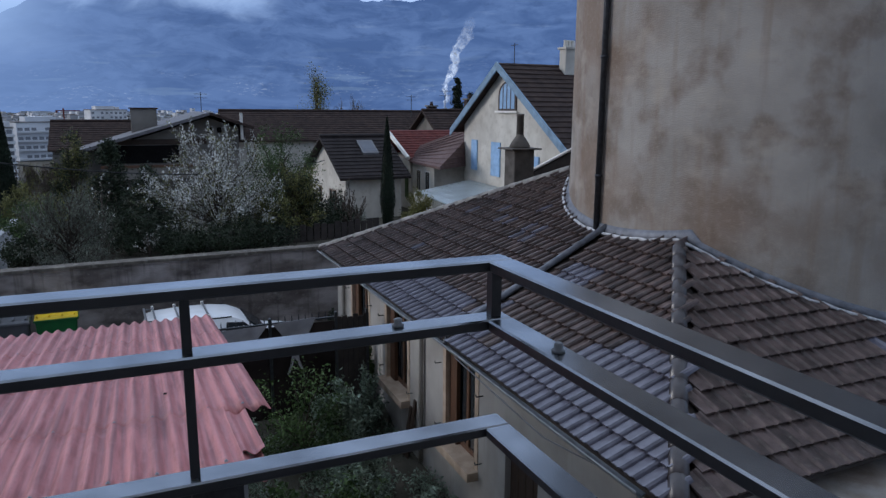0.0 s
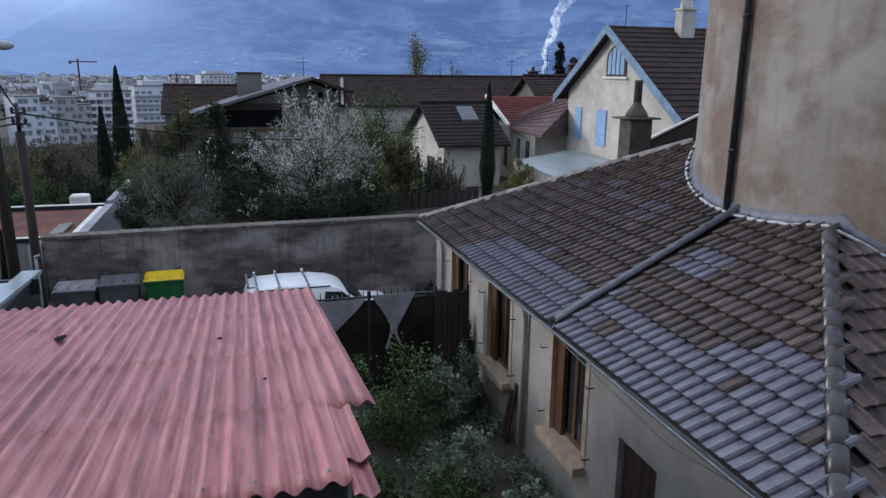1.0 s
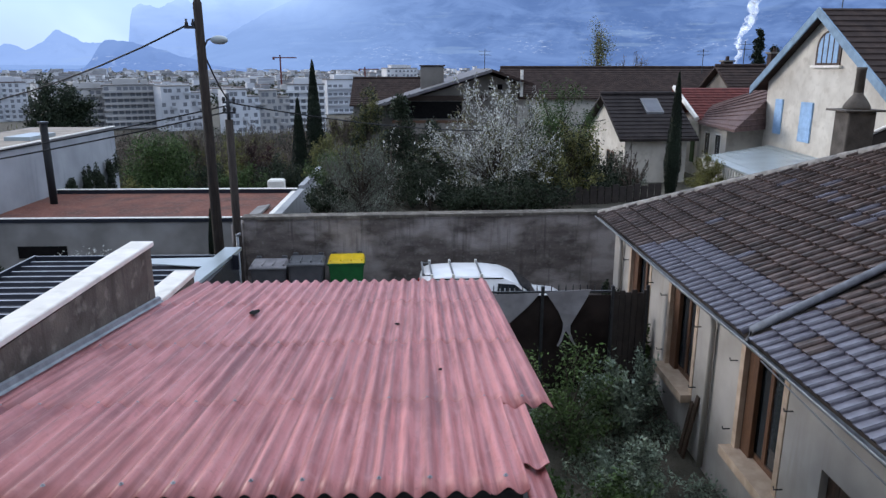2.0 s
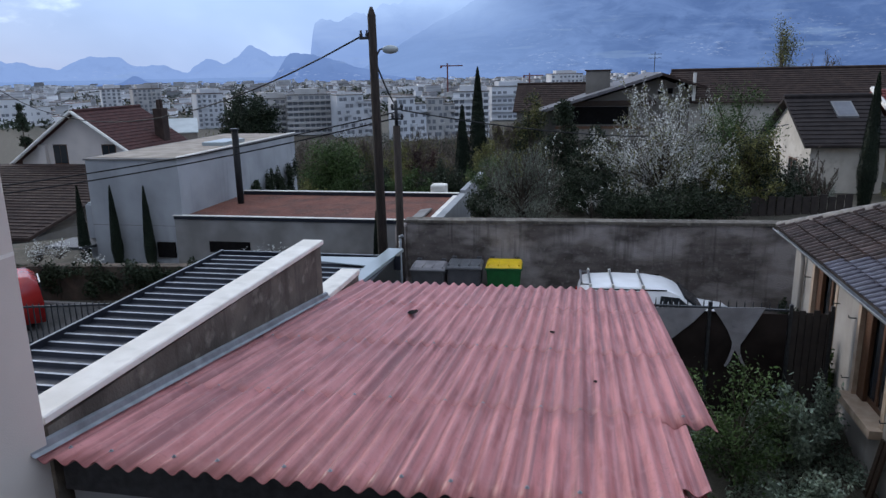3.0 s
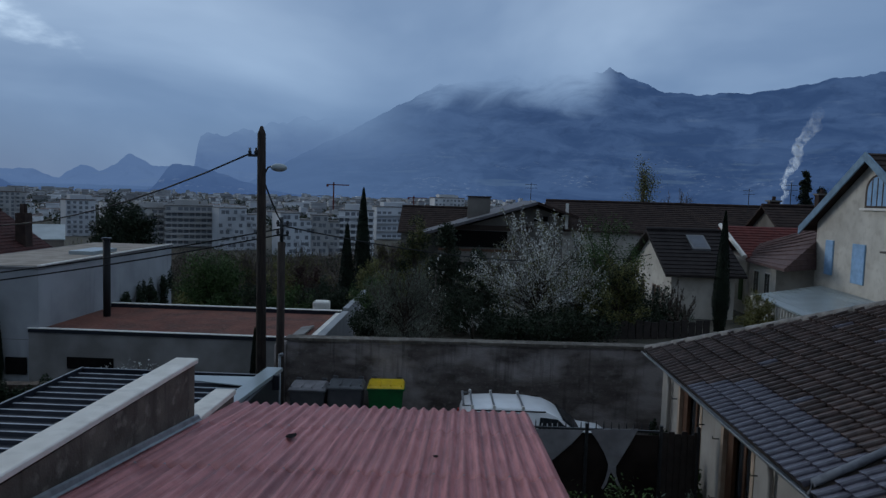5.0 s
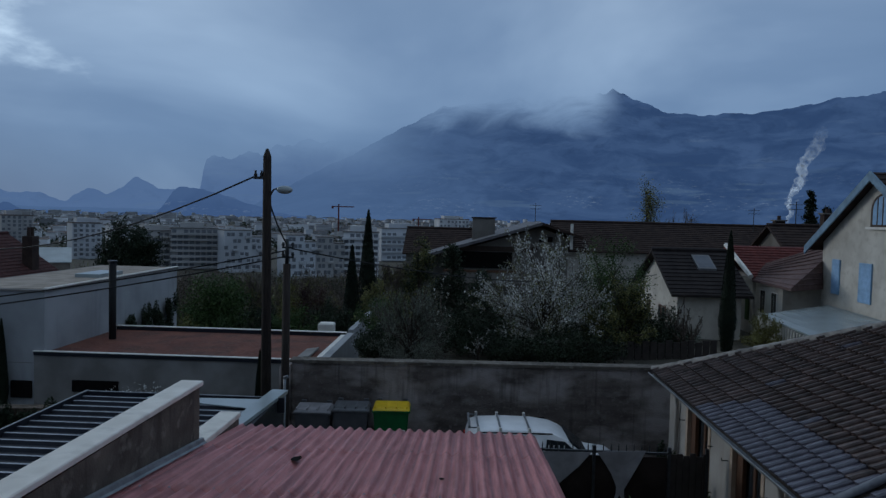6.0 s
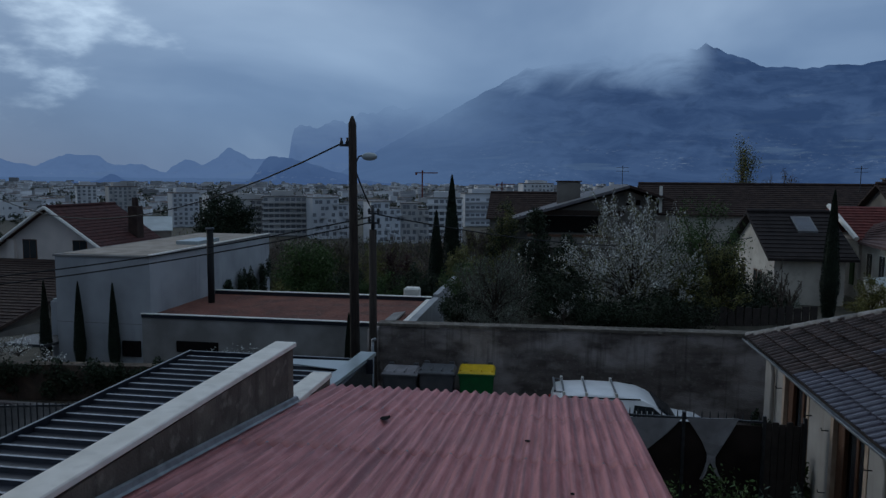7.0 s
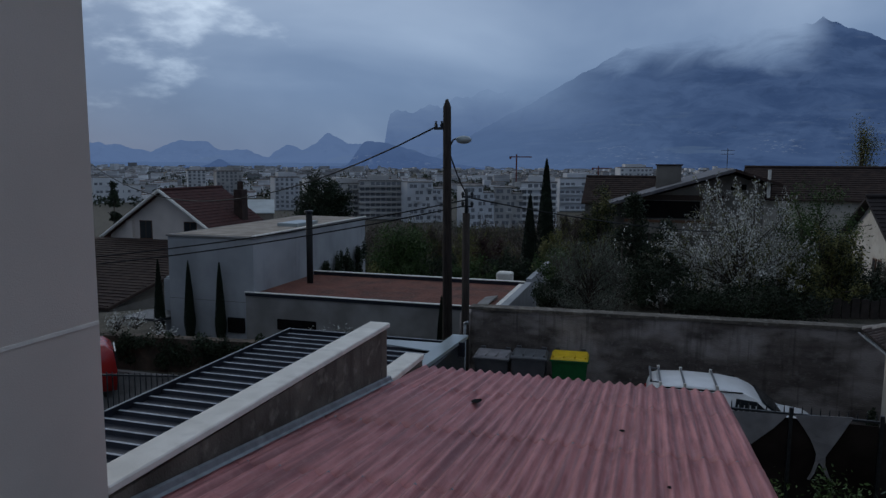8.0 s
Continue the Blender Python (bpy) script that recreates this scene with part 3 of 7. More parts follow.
def ridge_te(az):
    """The remote plateau with a cliff at its left end, and lower hills further along the valley."""
    t = sstep(-21.7, -20.7, az) * (0.067 + 0.033 * ramp(-20.8, -12.5, az) + 0.03 * ramp(-12.5, -4, az))
    for at, w, h in ((-28.8, 1.3, 0.020), (-25.6, 2.0, 0.036), (-24.0, 3.0, 0.024), (-36.2, 2.6, 0.026), (-33.5, 3.0, 0.014), (-42.5, 4.0, 0.020), (-52.0, 6.0, 0.035), (-64.0, 9.0, 0.05)):
        t = max(t, 0.004 + h * bell(az, at, w))
    return t


def hill_te(az):
    """Two dark wooded knolls in the valley; the larger one drops off steeply on its left."""
    t = 0.0345 * sstep(-24.6, -22.7, az) * (1 - sstep(-22.2, -13.5, az))
    return max(t, 0.010 * bell(az, -34.1, 0.7)) - 0.005


def make_range(name, label, profile, r0, r1, lo, hi, material, rough):
    verts, faces = [], []
    azs = np.arange(lo, hi + 0.01, 0.2)
    rows = 30
    for az in azs:
        crest = profile(az) * r1 + 7
        crest += rough * noise.fractal((az * 0.7, 3.1, r0 * 0.01), 0.7, 2.1, 8) * min(1, 0.2 + max(0, crest) / 400)
        for k in range(rows):
            u = k / (rows - 1)
            z = -24 + (crest + 24) * (0.12 * u + 0.88 * u ** 1.5)
            z += 70 * u * (1 - u) * noise.fractal((az * 0.5, u * 3, 7), 0.8, 2.0, 6) * min(1, max(0, crest - 150) / 350)
            verts.append(polar(az, r0 + (r1 - r0) * u, z))
    for i in range(len(azs) - 1):
        for k in range(rows - 1):
            a = i * rows + k
            faces.append((a, a + rows, a + rows + 1, a + 1))
    me = quad_mesh(name, verts, faces)
    for p in me.polygons:
        p.use_smooth = True
    me.materials.append(material)
    return tagged(new(name, me), label, "mountain", kind="structure")


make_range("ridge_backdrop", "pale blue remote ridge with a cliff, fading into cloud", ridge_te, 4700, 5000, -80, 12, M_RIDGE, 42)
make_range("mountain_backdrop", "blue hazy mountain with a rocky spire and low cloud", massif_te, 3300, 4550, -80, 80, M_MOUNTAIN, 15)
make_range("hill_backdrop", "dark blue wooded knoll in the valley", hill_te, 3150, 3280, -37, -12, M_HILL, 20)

# ---- the round tower house beside the balcony ----
TC, TR = (12.3, 9.15), 4.38


def make_tower():
    ob = thing("round_tower", "rounded beige stucco house wall with brown stains", "building", (*TC, 0))
    bm = bmesh.new()
    seg, rows = 96, 24
    rings = []
    for j in range(rows + 1):
        z = 15.0 * j / rows
        ring = []
        for k in range(seg):
            a = 2 * math.pi * k / seg
            r = TR + 0.012 * noise.noise((3 * math.cos(a) * 2, 3 * math.sin(a) * 2, z * 0.9))
            ring.append(bm.verts.new((r * math.cos(a), r * math.sin(a), z)))
        rings.append(ring)
    for a, b in zip(rings, rings[1:]):
        for k in range(seg):
            bm.faces.new((a[k], a[(k + 1) % seg], b[(k + 1) % seg], b[k]))
    bm.faces.new(rings[-1])
    part("wall", bm, M_STUCCO, ob, smooth=True)
    a = radians(175.8)
    cx, cy = (TR + 0.07) * math.cos(a), (TR + 0.07) * math.sin(a)
    dp = part("drainpipe", tube([(cx, cy, 4.85), (cx, cy, 14.9)], 0.055, 12), M_IRON, ob, "dark brown metal drainpipe", True)
    for z in (5.9, 8.0, 10.1, 12.2):
        part("bracket", tube([(cx, cy, z), (cx, cy, z + 0.05)], 0.07, 12), M_IRON, dp, smooth=True)
    return ob


make_tower()

# ---- the annex with the tiled roof ----
EX, EZ = 4.70, 3.30          # eave line
S1, S2 = 0.50, 0.43          # slopes of the long side and of the near end
Y0, Y1 = 3.60, 17.70         # eave corners
RX = 9.60                    # ridge end


def roof_z(x):
    return EZ + S1 * (x - EX)


annex = thing("annex", "single-storey beige rendered annex with brown tiled roof", "building", (5.05, 10.6, 0))
AO = Vector((5.05, 10.6, 0))


def ap(name, bm, material, label="", smooth=False, parent=None):
    """A part of the annex, drawn in world coordinates."""
    bmesh.ops.translate(bm, verts=bm.verts, vec=-AO)
    return part(name, bm, material, parent or annex, label, smooth)


OPENINGS = ((14.55, 15.90, 1.12, 2.85), (11.90, 13.20, 1.10, 2.85), (8.72, 9.92, 1.08, 2.85), (6.70, 7.66, 0.0, 2.12))


def annex_wall():
    x0, x1 = 5.05, 5.35
    ys = [3.95]
    for a, b, _, _ in sorted(OPENINGS):
        ys += [a, b]
    ys.append(17.35)
    for i in range(0, len(ys) - 1, 2):
        ap("wall_panel", bx(x0, x1, ys[i], ys[i + 1], -0.3, 3.25), M_ANNEX)
    for a, b, lo, hi in OPENINGS:
        if lo > 0:
            ap("wall_panel", bx(x0, x1, a, b, -0.3, lo), M_ANNEX)
        ap("lintel", bx(x0, x1, a, b, hi, 3.25), M_ANNEX)
    ap("end_wall", bx(x1, 14.0, 17.05, 17.35, -0.3, 3.25), M_ANNEX)
    ap("end_wall", bx(x1, 15.6, 3.95, 4.25, -0.3, 3.25), M_ANNEX)
    # black slab behind the windows in place of the unlit rooms' shade
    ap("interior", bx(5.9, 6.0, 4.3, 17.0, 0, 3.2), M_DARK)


annex_wall()


def annex_windows():
    for n, (a, b, lo, hi) in enumerate(OPENINGS):
        if lo > 0:
            w = ap("window", bx(5.20, 5.26, a, a + 0.09, lo, hi, bevel=0.008), M_WOOD, "brown wooden casement window")
            for args in ((5.12, 5.20, b - 0.30, b, lo, hi), (5.20, 5.26, b - 0.09, b, lo, hi), (5.20, 5.26, a + 0.09, b - 0.09, lo, lo + 0.10), (5.20, 5.26, a + 0.09, b - 0.09, hi - 0.09, hi), (5.195, 5.255, (a + b) / 2 - 0.05, (a + b) / 2 + 0.05, lo + 0.1, hi - 0.09)):
                bmf = bx(*args, bevel=0.006)
                ap("frame", bmf, M_WOOD, parent=w)
            for p, q in ((a + 0.09, (a + b) / 2 - 0.05), ((a + b) / 2 + 0.05, b - 0.09)):
                ap("pane", bx(5.225, 5.235, p, q, lo + 0.1, hi - 0.09), M_GLASS, parent=w)
            ap("sill", bx(4.84, 5.22, a - 0.14, b + 0.14, lo - 0.15, lo + 0.006, bevel=0.004), M_SILL, "pale peach stone sill")
            for p in (a - 0.126, b - 0.004):
                ap("surround", bx(5.035, 5.20, p, p + 0.13, lo, hi, bevel=0.002), M_SILL)
            for p in (a - 0.26, b + 0.24):
                for z in (lo + 0.22, hi - 0.35):
                    ap("shutter_hook", tube([(5.05, p, z), (4.93, p, z), (4.92, p, z + 0.05)], 0.011, 6), M_IRON, "iron shutter hook")
        else:
            d = ap("door", bx(5.15, 5.20, a, b, 0.0, hi, bevel=0.006), M_DARKWOOD, "dark brown wooden door")
            for k in range(4):
                ap("board", bx(5.138, 5.152, a + 0.05 + k * (b - a - 0.1) / 4, a + 0.04 + (k + 1) * (b - a - 0.1) / 4, 0.05, hi - 0.05, bevel=0.004), M_DARKWOOD, parent=d)


annex_windows()


def annex_gutter():
    bm = bmesh.new()
    ring = []
    pts = [(EX - 0.03 - 0.075 * math.cos(math.pi * k / 8), EZ - 0.06 - 0.085 * math.sin(math.pi * k / 8)) for k in range(9)]
    inner = [(EX - 0.03 - 0.062 * math.cos(math.pi * k / 8), EZ - 0.055 - 0.07 * math.sin(math.pi * k / 8)) for k in range(8, -1, -1)]
    loop = pts + inner
    sec = []
    for y in np.linspace(4.1, 17.8, 26):
        sag = 0.012 * math.sin(y * 0.9)
        sec.append([bm.verts.new((x, y, z + sag)) for x, z in loop])
    for a, b in zip(sec, sec[1:]):
        for k in range(len(loop)):
            bm.faces.new((a[k], a[(k + 1) % len(loop)], b[(k + 1) % len(loop)], b[k]))
    bm.faces.new(sec[0])
    bm.faces.new(sec[-1][::-1])
    ap("gutter", bm, M_ZINC, "grey zinc half-round gutter", True)
    ap("fascia", bx(EX + 0.06, EX + 0.10, 3.7, 17.6, EZ - 0.2, EZ - 0.02), M_WOOD)
    ap("soffit", bx(EX + 0.06, 5.05, 3.7, 17.6, EZ - 0.06, EZ - 0.03), M_UNDER)
    for y in (11.0, 16.55):
        ap("downpipe", tube([(4.72, y, 3.2), (4.95, y, 2.95), (4.98, y, 2.7), (4.98, y, 0.1)], 0.05), M_ANNEX, "beige painted downpipe", True)
    # sagging cable under the gutter
    ap("cable", tube([(4.60, 8.6, 3.18), (4.58, 7.0, 3.10), (4.60, 5.9, 3.02), (4.66, 5.0, 3.12), (4.75, 4.3, 3.2)], 0.010, 6), M_GREYLID, smooth=True)


annex_gutter()


def annex_roof_base():
    lo = 0.05
    p = lambda x, y, z: (x, y, z - lo)
    top = EZ + S1 * (RX - EX)
    hx, hy = EX + (top - EZ) / S1, Y1 - (RX - EX)
    nx = 8.0
    nz = roof_z(nx)
    ny = Y0 + (nz - EZ) / S2
    main = [p(EX, Y0, EZ), p(nx, ny, nz), p(RX, ny + 1.9, top), p(hx, hy, top), p(EX, Y1, EZ)]
    ap("roof_deck", slab(main, 0.04), M_UNDER)
    near = [p(EX, Y0, EZ), p(16.0, Y0, EZ), p(16.0, ny, nz), p(nx, ny, nz)]
    ap("roof_deck", slab(near, 0.04), M_UNDER)
    far = [p(EX, Y1, EZ), p(hx, hy, top), p(15.0, hy, top), p(15.0, Y1, EZ)]
    ap("roof_deck", slab(far, 0.04), M_BROWNROOF)
    # zinc cap over the party wall
    z = lambda x: roof_z(x) + 0.07
    ap("party_wall_cap", tube([(4.66, 9.18, z(4.66) - 0.14), (4.72, 9.18, z(4.72) + 0.02), (5.2, 9.18, z(5.2) + 0.02), (6.5, 9.2, z(6.5) + 0.03), (7.92, 9.24, z(7.92) + 0.04)], 0.058, 12), M_LEAD, "rounded grey zinc capping", True)
    # mortar and lead flashing round the tower's foot
    bm = bmesh.new()
    rings = []
    for k in range(60):
        a = radians(118 + k * 2.35)
        cx, cy = TC[0] + TR * math.cos(a), TC[1] + TR * math.sin(a)
        if cy > ny:
            zz = roof_z(cx)
        else:
            zz = EZ + S2 * (cy - Y0)
        jag = 0.02 * noise.noise((k * 0.7, 0, 5))
        n = Vector((math.cos(a), math.sin(a), 0))
        b = Vector((cx, cy, zz))
        rings.append([bm.verts.new(v) for v in (b - 0.05 * n + Vector((0, 0, 0.15)), b + 0.025 * n + Vector((0, 0, 0.14)), b + 0.04 * n + Vector((0, 0, 0.09)), b + ((0.11 if cy > ny else 0.06) + jag) * n + Vector((0, 0, 0.05 - 0.07 * abs(n.x))), b - 0.05 * n - Vector((0, 0, 0.05)))])
    for a, b in zip(rings, rings[1:]):
        for k in range(4):
            bm.faces.new((a[k], a[k + 1], b[k + 1], b[k]))
    ap("flashing", bm, M_LEAD, "dull lead flashing", True)
    line = []
    for k in range(60):
        a = radians(118 + k * 2.35)
        n = Vector((math.cos(a), math.sin(a), 0))
        cx, cy = TC[0] + (TR + 0.12) * n.x, TC[1] + (TR + 0.12) * n.y
        zz = roof_z(cx) if cy > ny else EZ + S2 * (cy - Y0)
        line.append((cx, cy, zz + 0.055 + 0.008 * math.sin(k * 1.9)))
    ap("mortar_bead", tube(line, [0.030 + 0.007 * math.sin(k * 2.7) for k in range(60)], 6), M_FLASH, "white mortar bead", True)


annex_roof_base()


def tile_mesh(name, material, w=0.205, l=0.40, t=0.045):
    """A clay tile with a rounded face and a strong side rib; local x across, y up the slope, z out."""
    us = [(-w / 2, 0.0), (-w / 2 + 0.02, 0.010), (-0.01, 0.016), (0.035, 0.022), (0.055, 0.052), (0.08, 0.056), (w / 2 - 0.004, 0.03), (w / 2 + 0.003, -0.004)]
    verts, faces = [], []
    n = len(us)
    for y, lift in ((0.0, 0.058), (l, 0.0)):
        for x, z in us:
            verts.append((x, y - (0.016 if y == 0 and 0.02 < x < 0.09 else 0), z + lift))
    for x, z in us:
        verts.append((x, 0.006, z + 0.058 - t))
    for i in range(n - 1):
        faces.append((i, i + 1, n + i + 1, n + i))
        faces.append((2 * n + i, 2 * n + i + 1, i + 1, i))
    faces.append((2 * n, 0, n))
    faces.append((3 * n - 1, 2 * n - 1, n - 1))
    me = quad_mesh(name, verts, faces)
    me.materials.append(material)
    return me


def ridge_tile_mesh(name, material, l=0.42, r=0.108):
    verts, faces = [], []
    n = 9
    for y, rr in ((0.0, r * 1.04), (l, r * 0.97)):
        for k in range(n):
            a = math.pi * k / (n - 1)
            verts.append((rr * math.cos(a), y, rr * math.sin(a) * 0.95))
    for k in range(n):
        a = math.pi * k / (n - 1)
        verts.append((r * 0.92 * math.cos(a), 0.0, r * 0.9 * math.sin(a) * 0.95))
    for k in range(n - 1):
        faces.append((k, k + 1, n + k + 1, n + k))
        faces.append((2 * n + k, 2 * n + k + 1, k + 1, k))
    me = quad_mesh(name, verts, faces)
    for p in me.polygons:
        p.use_smooth = True
    me.materials.append(material)
    return me


def lay_tiles():
    rng = random.Random(4)
    old, fresh = tile_mesh("tile", M_TILE), tile_mesh("tile", M_TILE2)
    jv, jf = [], []
    slots = []
    c1 = math.hypot(1, S1)
    m1 = Matrix(((0, 1 / c1, -S1 / c1), (-1, 0, 0), (0, S1 / c1, 1 / c1))).to_4x4()   # x: -Y, y: up slope
    rows = 18
    step = 0.335
    for r in range(rows):
        for k in range(70):
            s = r * step
            x, z = EX - 0.05 + s / c1, EZ - 0.025 + S1 * s / c1
            y = Y1 - 0.12 - k * 0.205 - 0.0
            a = (x - EX)
            if y > Y1 - a - 0.1 or (S1 * a) > S2 * (y - Y0) - 0.05 or x > 9.5:
                continue
            if math.hypot(x + 0.12 - TC[0], y - TC[1]) < TR + 0.02 or abs(y - 9.2) < 0.10:
                continue
            pale_tile = (r < 3) if y > 9.2 else (r < 3 or (r < 5 and y < 6.6 - 0.4 * (r - 3)))
            if y > 14.2 - 0.45 * r and r < 3:
                pale_tile = False
            if 8.0 < y < 8.5 and r == 1:
                pale_tile = False
            if r in (6, 7) and 8.0 < y < 8.8:
                pale_tile = True
            # scattered tiles that catch the sky take the same lifted colour
            if 8 <= r <= 11 and 10.8 < y < 14.0 and rng.random() < 0.16:
                pale_tile = True
            if rng.random() < 0.008:
                pale_tile = not pale_tile
            j = Matrix.Rotation(rng.uniform(-0.012, 0.012), 4, "Z") @ Matrix.Rotation(rng.uniform(-0.012, 0.012), 4, "X")
            m = Matrix.Translation(Vector((x, y, z + rng.uniform(-0.004, 0.004))) - AO) @ m1 @ j
            slots.append((y, m, pale_tile))
    c2 = math.hypot(1, S2)
    m2 = Matrix(((1, 0, 0), (0, 1 / c2, -S2 / c2), (0, S2 / c2, 1 / c2))).to_4x4()     # x: +X, y: up slope (+Y)
    for r in range(14):
        for k in range(52):
            s = r * step
            y, z = Y0 - 0.05 + s / c2, EZ - 0.025 + S2 * s / c2
            x = EX + 0.2 + k * 0.205
            if S1 * (x - EX) < S2 * (y + 0.3 - Y0) + 0.06 or math.hypot(x - TC[0], y + 0.15 - TC[1]) < TR + 0.02 or x > 15.2:
                continue
            j = Matrix.Rotation(rng.uniform(-0.015, 0.015), 4, "Z") @ Matrix.Rotation(rng.uniform(-0.015, 0.015), 4, "X")
            slots.append((y - 20, Matrix.Translation(Vector((x, y, z)) - AO) @ m2 @ j, rng.random() < 0.015))
    slots.sort(key=lambda q: q[0])
    for i, (y, m, nt) in enumerate(slots):
        me = fresh if nt else old
        if i < 300:
            t = part("tile", me, None, annex)
            t.matrix_basis = m
        else:
            b = len(jv)
            jv += [(m @ v.co, nt) for v in me.vertices]
            jf += [(tuple(b + q for q in p.vertices), nt) for p in me.polygons]
    for flag, material in ((False, M_TILE_J), (True, M_TILE2)):
        used = sorted({q for f, nt in jf if nt == flag for q in f})
        at = {q: n for n, q in enumerate(used)}
        me = quad_mesh("tile_field", [jv[q][0] for q in used], [tuple(at[q] for q in f) for f, nt in jf if nt == flag])
        me.materials.append(material)
        tagged(part("tile_field", me, None, annex), kind="stuff")
    # hip caps
    # the far hip takes the caps coloured pale for sky sheen
    cap_dark, cap_sheen = ridge_tile_mesh("hip_cap", M_CAP), ridge_tile_mesh("hip_cap", M_CAPSHEEN)
    lines = (((EX, Y0, EZ), (8.0, Y0 + (roof_z(8.0) - EZ) / S2, roof_z(8.0)), cap_dark, "hip_cap"), ((EX, Y1, EZ), (RX, Y1 - (RX - EX), roof_z(RX)), cap_sheen, "hip_cap"))
    for a, b, me, nm in lines:
        a, b = Vector(a), Vector(b)
        d = (b - a).normalized()
        side = d.cross(Vector((0, 0, 1))).normalized()
        n = side.cross(d)
        m = Matrix((side, d, n)).transposed().to_4x4()
        for i in range(int((b - a).length / 0.38)):
            t = part(nm, me, None, annex)
            t.matrix_basis = Matrix.Translation(a + d * 0.38 * i + n * (0.0 + rng.uniform(0, 0.006)) - AO) @ m


# ---- chimney behind the far hip ----
def make_chimney():
    c = polar(32.05, 17.2)
    ob = thing("chimney", "sooty rendered chimney with concrete cowl and tall pot", "chimney", (c.x, c.y, 4.6))
    part("shaft", bx(-0.29, 0.29, -0.26, 0.26, -0.6, 1.50, bevel=0.02), M_SOOT, ob)
    part("slab", bx(-0.43, 0.43, -0.38, 0.38, 1.505, 1.545, bevel=0.01), M_SOOT, ob)
    part("cowl", lathe([(0.27, 1.547), (0.26, 1.60), (0.22, 1.68), (0.15, 1.78), (0.10, 1.84), (0.095, 1.88)], 16), M_SOOT, ob, smooth=True)
    part("pot", lathe([(0.095, 1.88), (0.09, 2.32), (0.10, 2.33), (0.10, 2.39)], 14), M_SOOT, ob, smooth=True)
    return ob


make_chimney()


def make_back_roof():
    ob = thing("rear_roof", "small dark roof edge with pale verge behind the annex", "roof", (12.6, 18.0, 0.0))
    o = Vector((12.6, 18.0, 0.0))
    a, b, back = Vector((11.6, 18.7, 4.9)) - o, Vector((14.27, 16.87, 6.72)) - o, Vector((0.45, 0.66, 0.0))
    lo_a, lo_b = Vector((a.x, a.y, 0.0)), Vector((b.x, b.y, 0.0))
    bm = hexa(bmesh.new(), [lo_a, lo_b, lo_b + back, lo_a + back, a, b, b + back, a + back])
    part("wall", bm, M_UNDER, ob, "dark boarded gable")
    up_v = Vector((0, 0, 0.02))
    part("roof_slope", slab([a + up_v * 4, b + up_v * 4, b + back + up_v * 4, a + back + up_v * 4], 0.06), M_BROWNROOF, ob)
    part("verge", tube([a + up_v * 5, b + up_v * 5], 0.05, 8), M_COPING, ob, "pale verge")


make_back_roof()


# ---- the shed with the pink corrugated roof ----
SK = math.tan(radians(6.8))
SX0, SX1, SY0, SY1 = -3.60, 1.12, 3.75, 11.08


def shed_z(y):
    return 4.44 - SK * (y - 3.92)


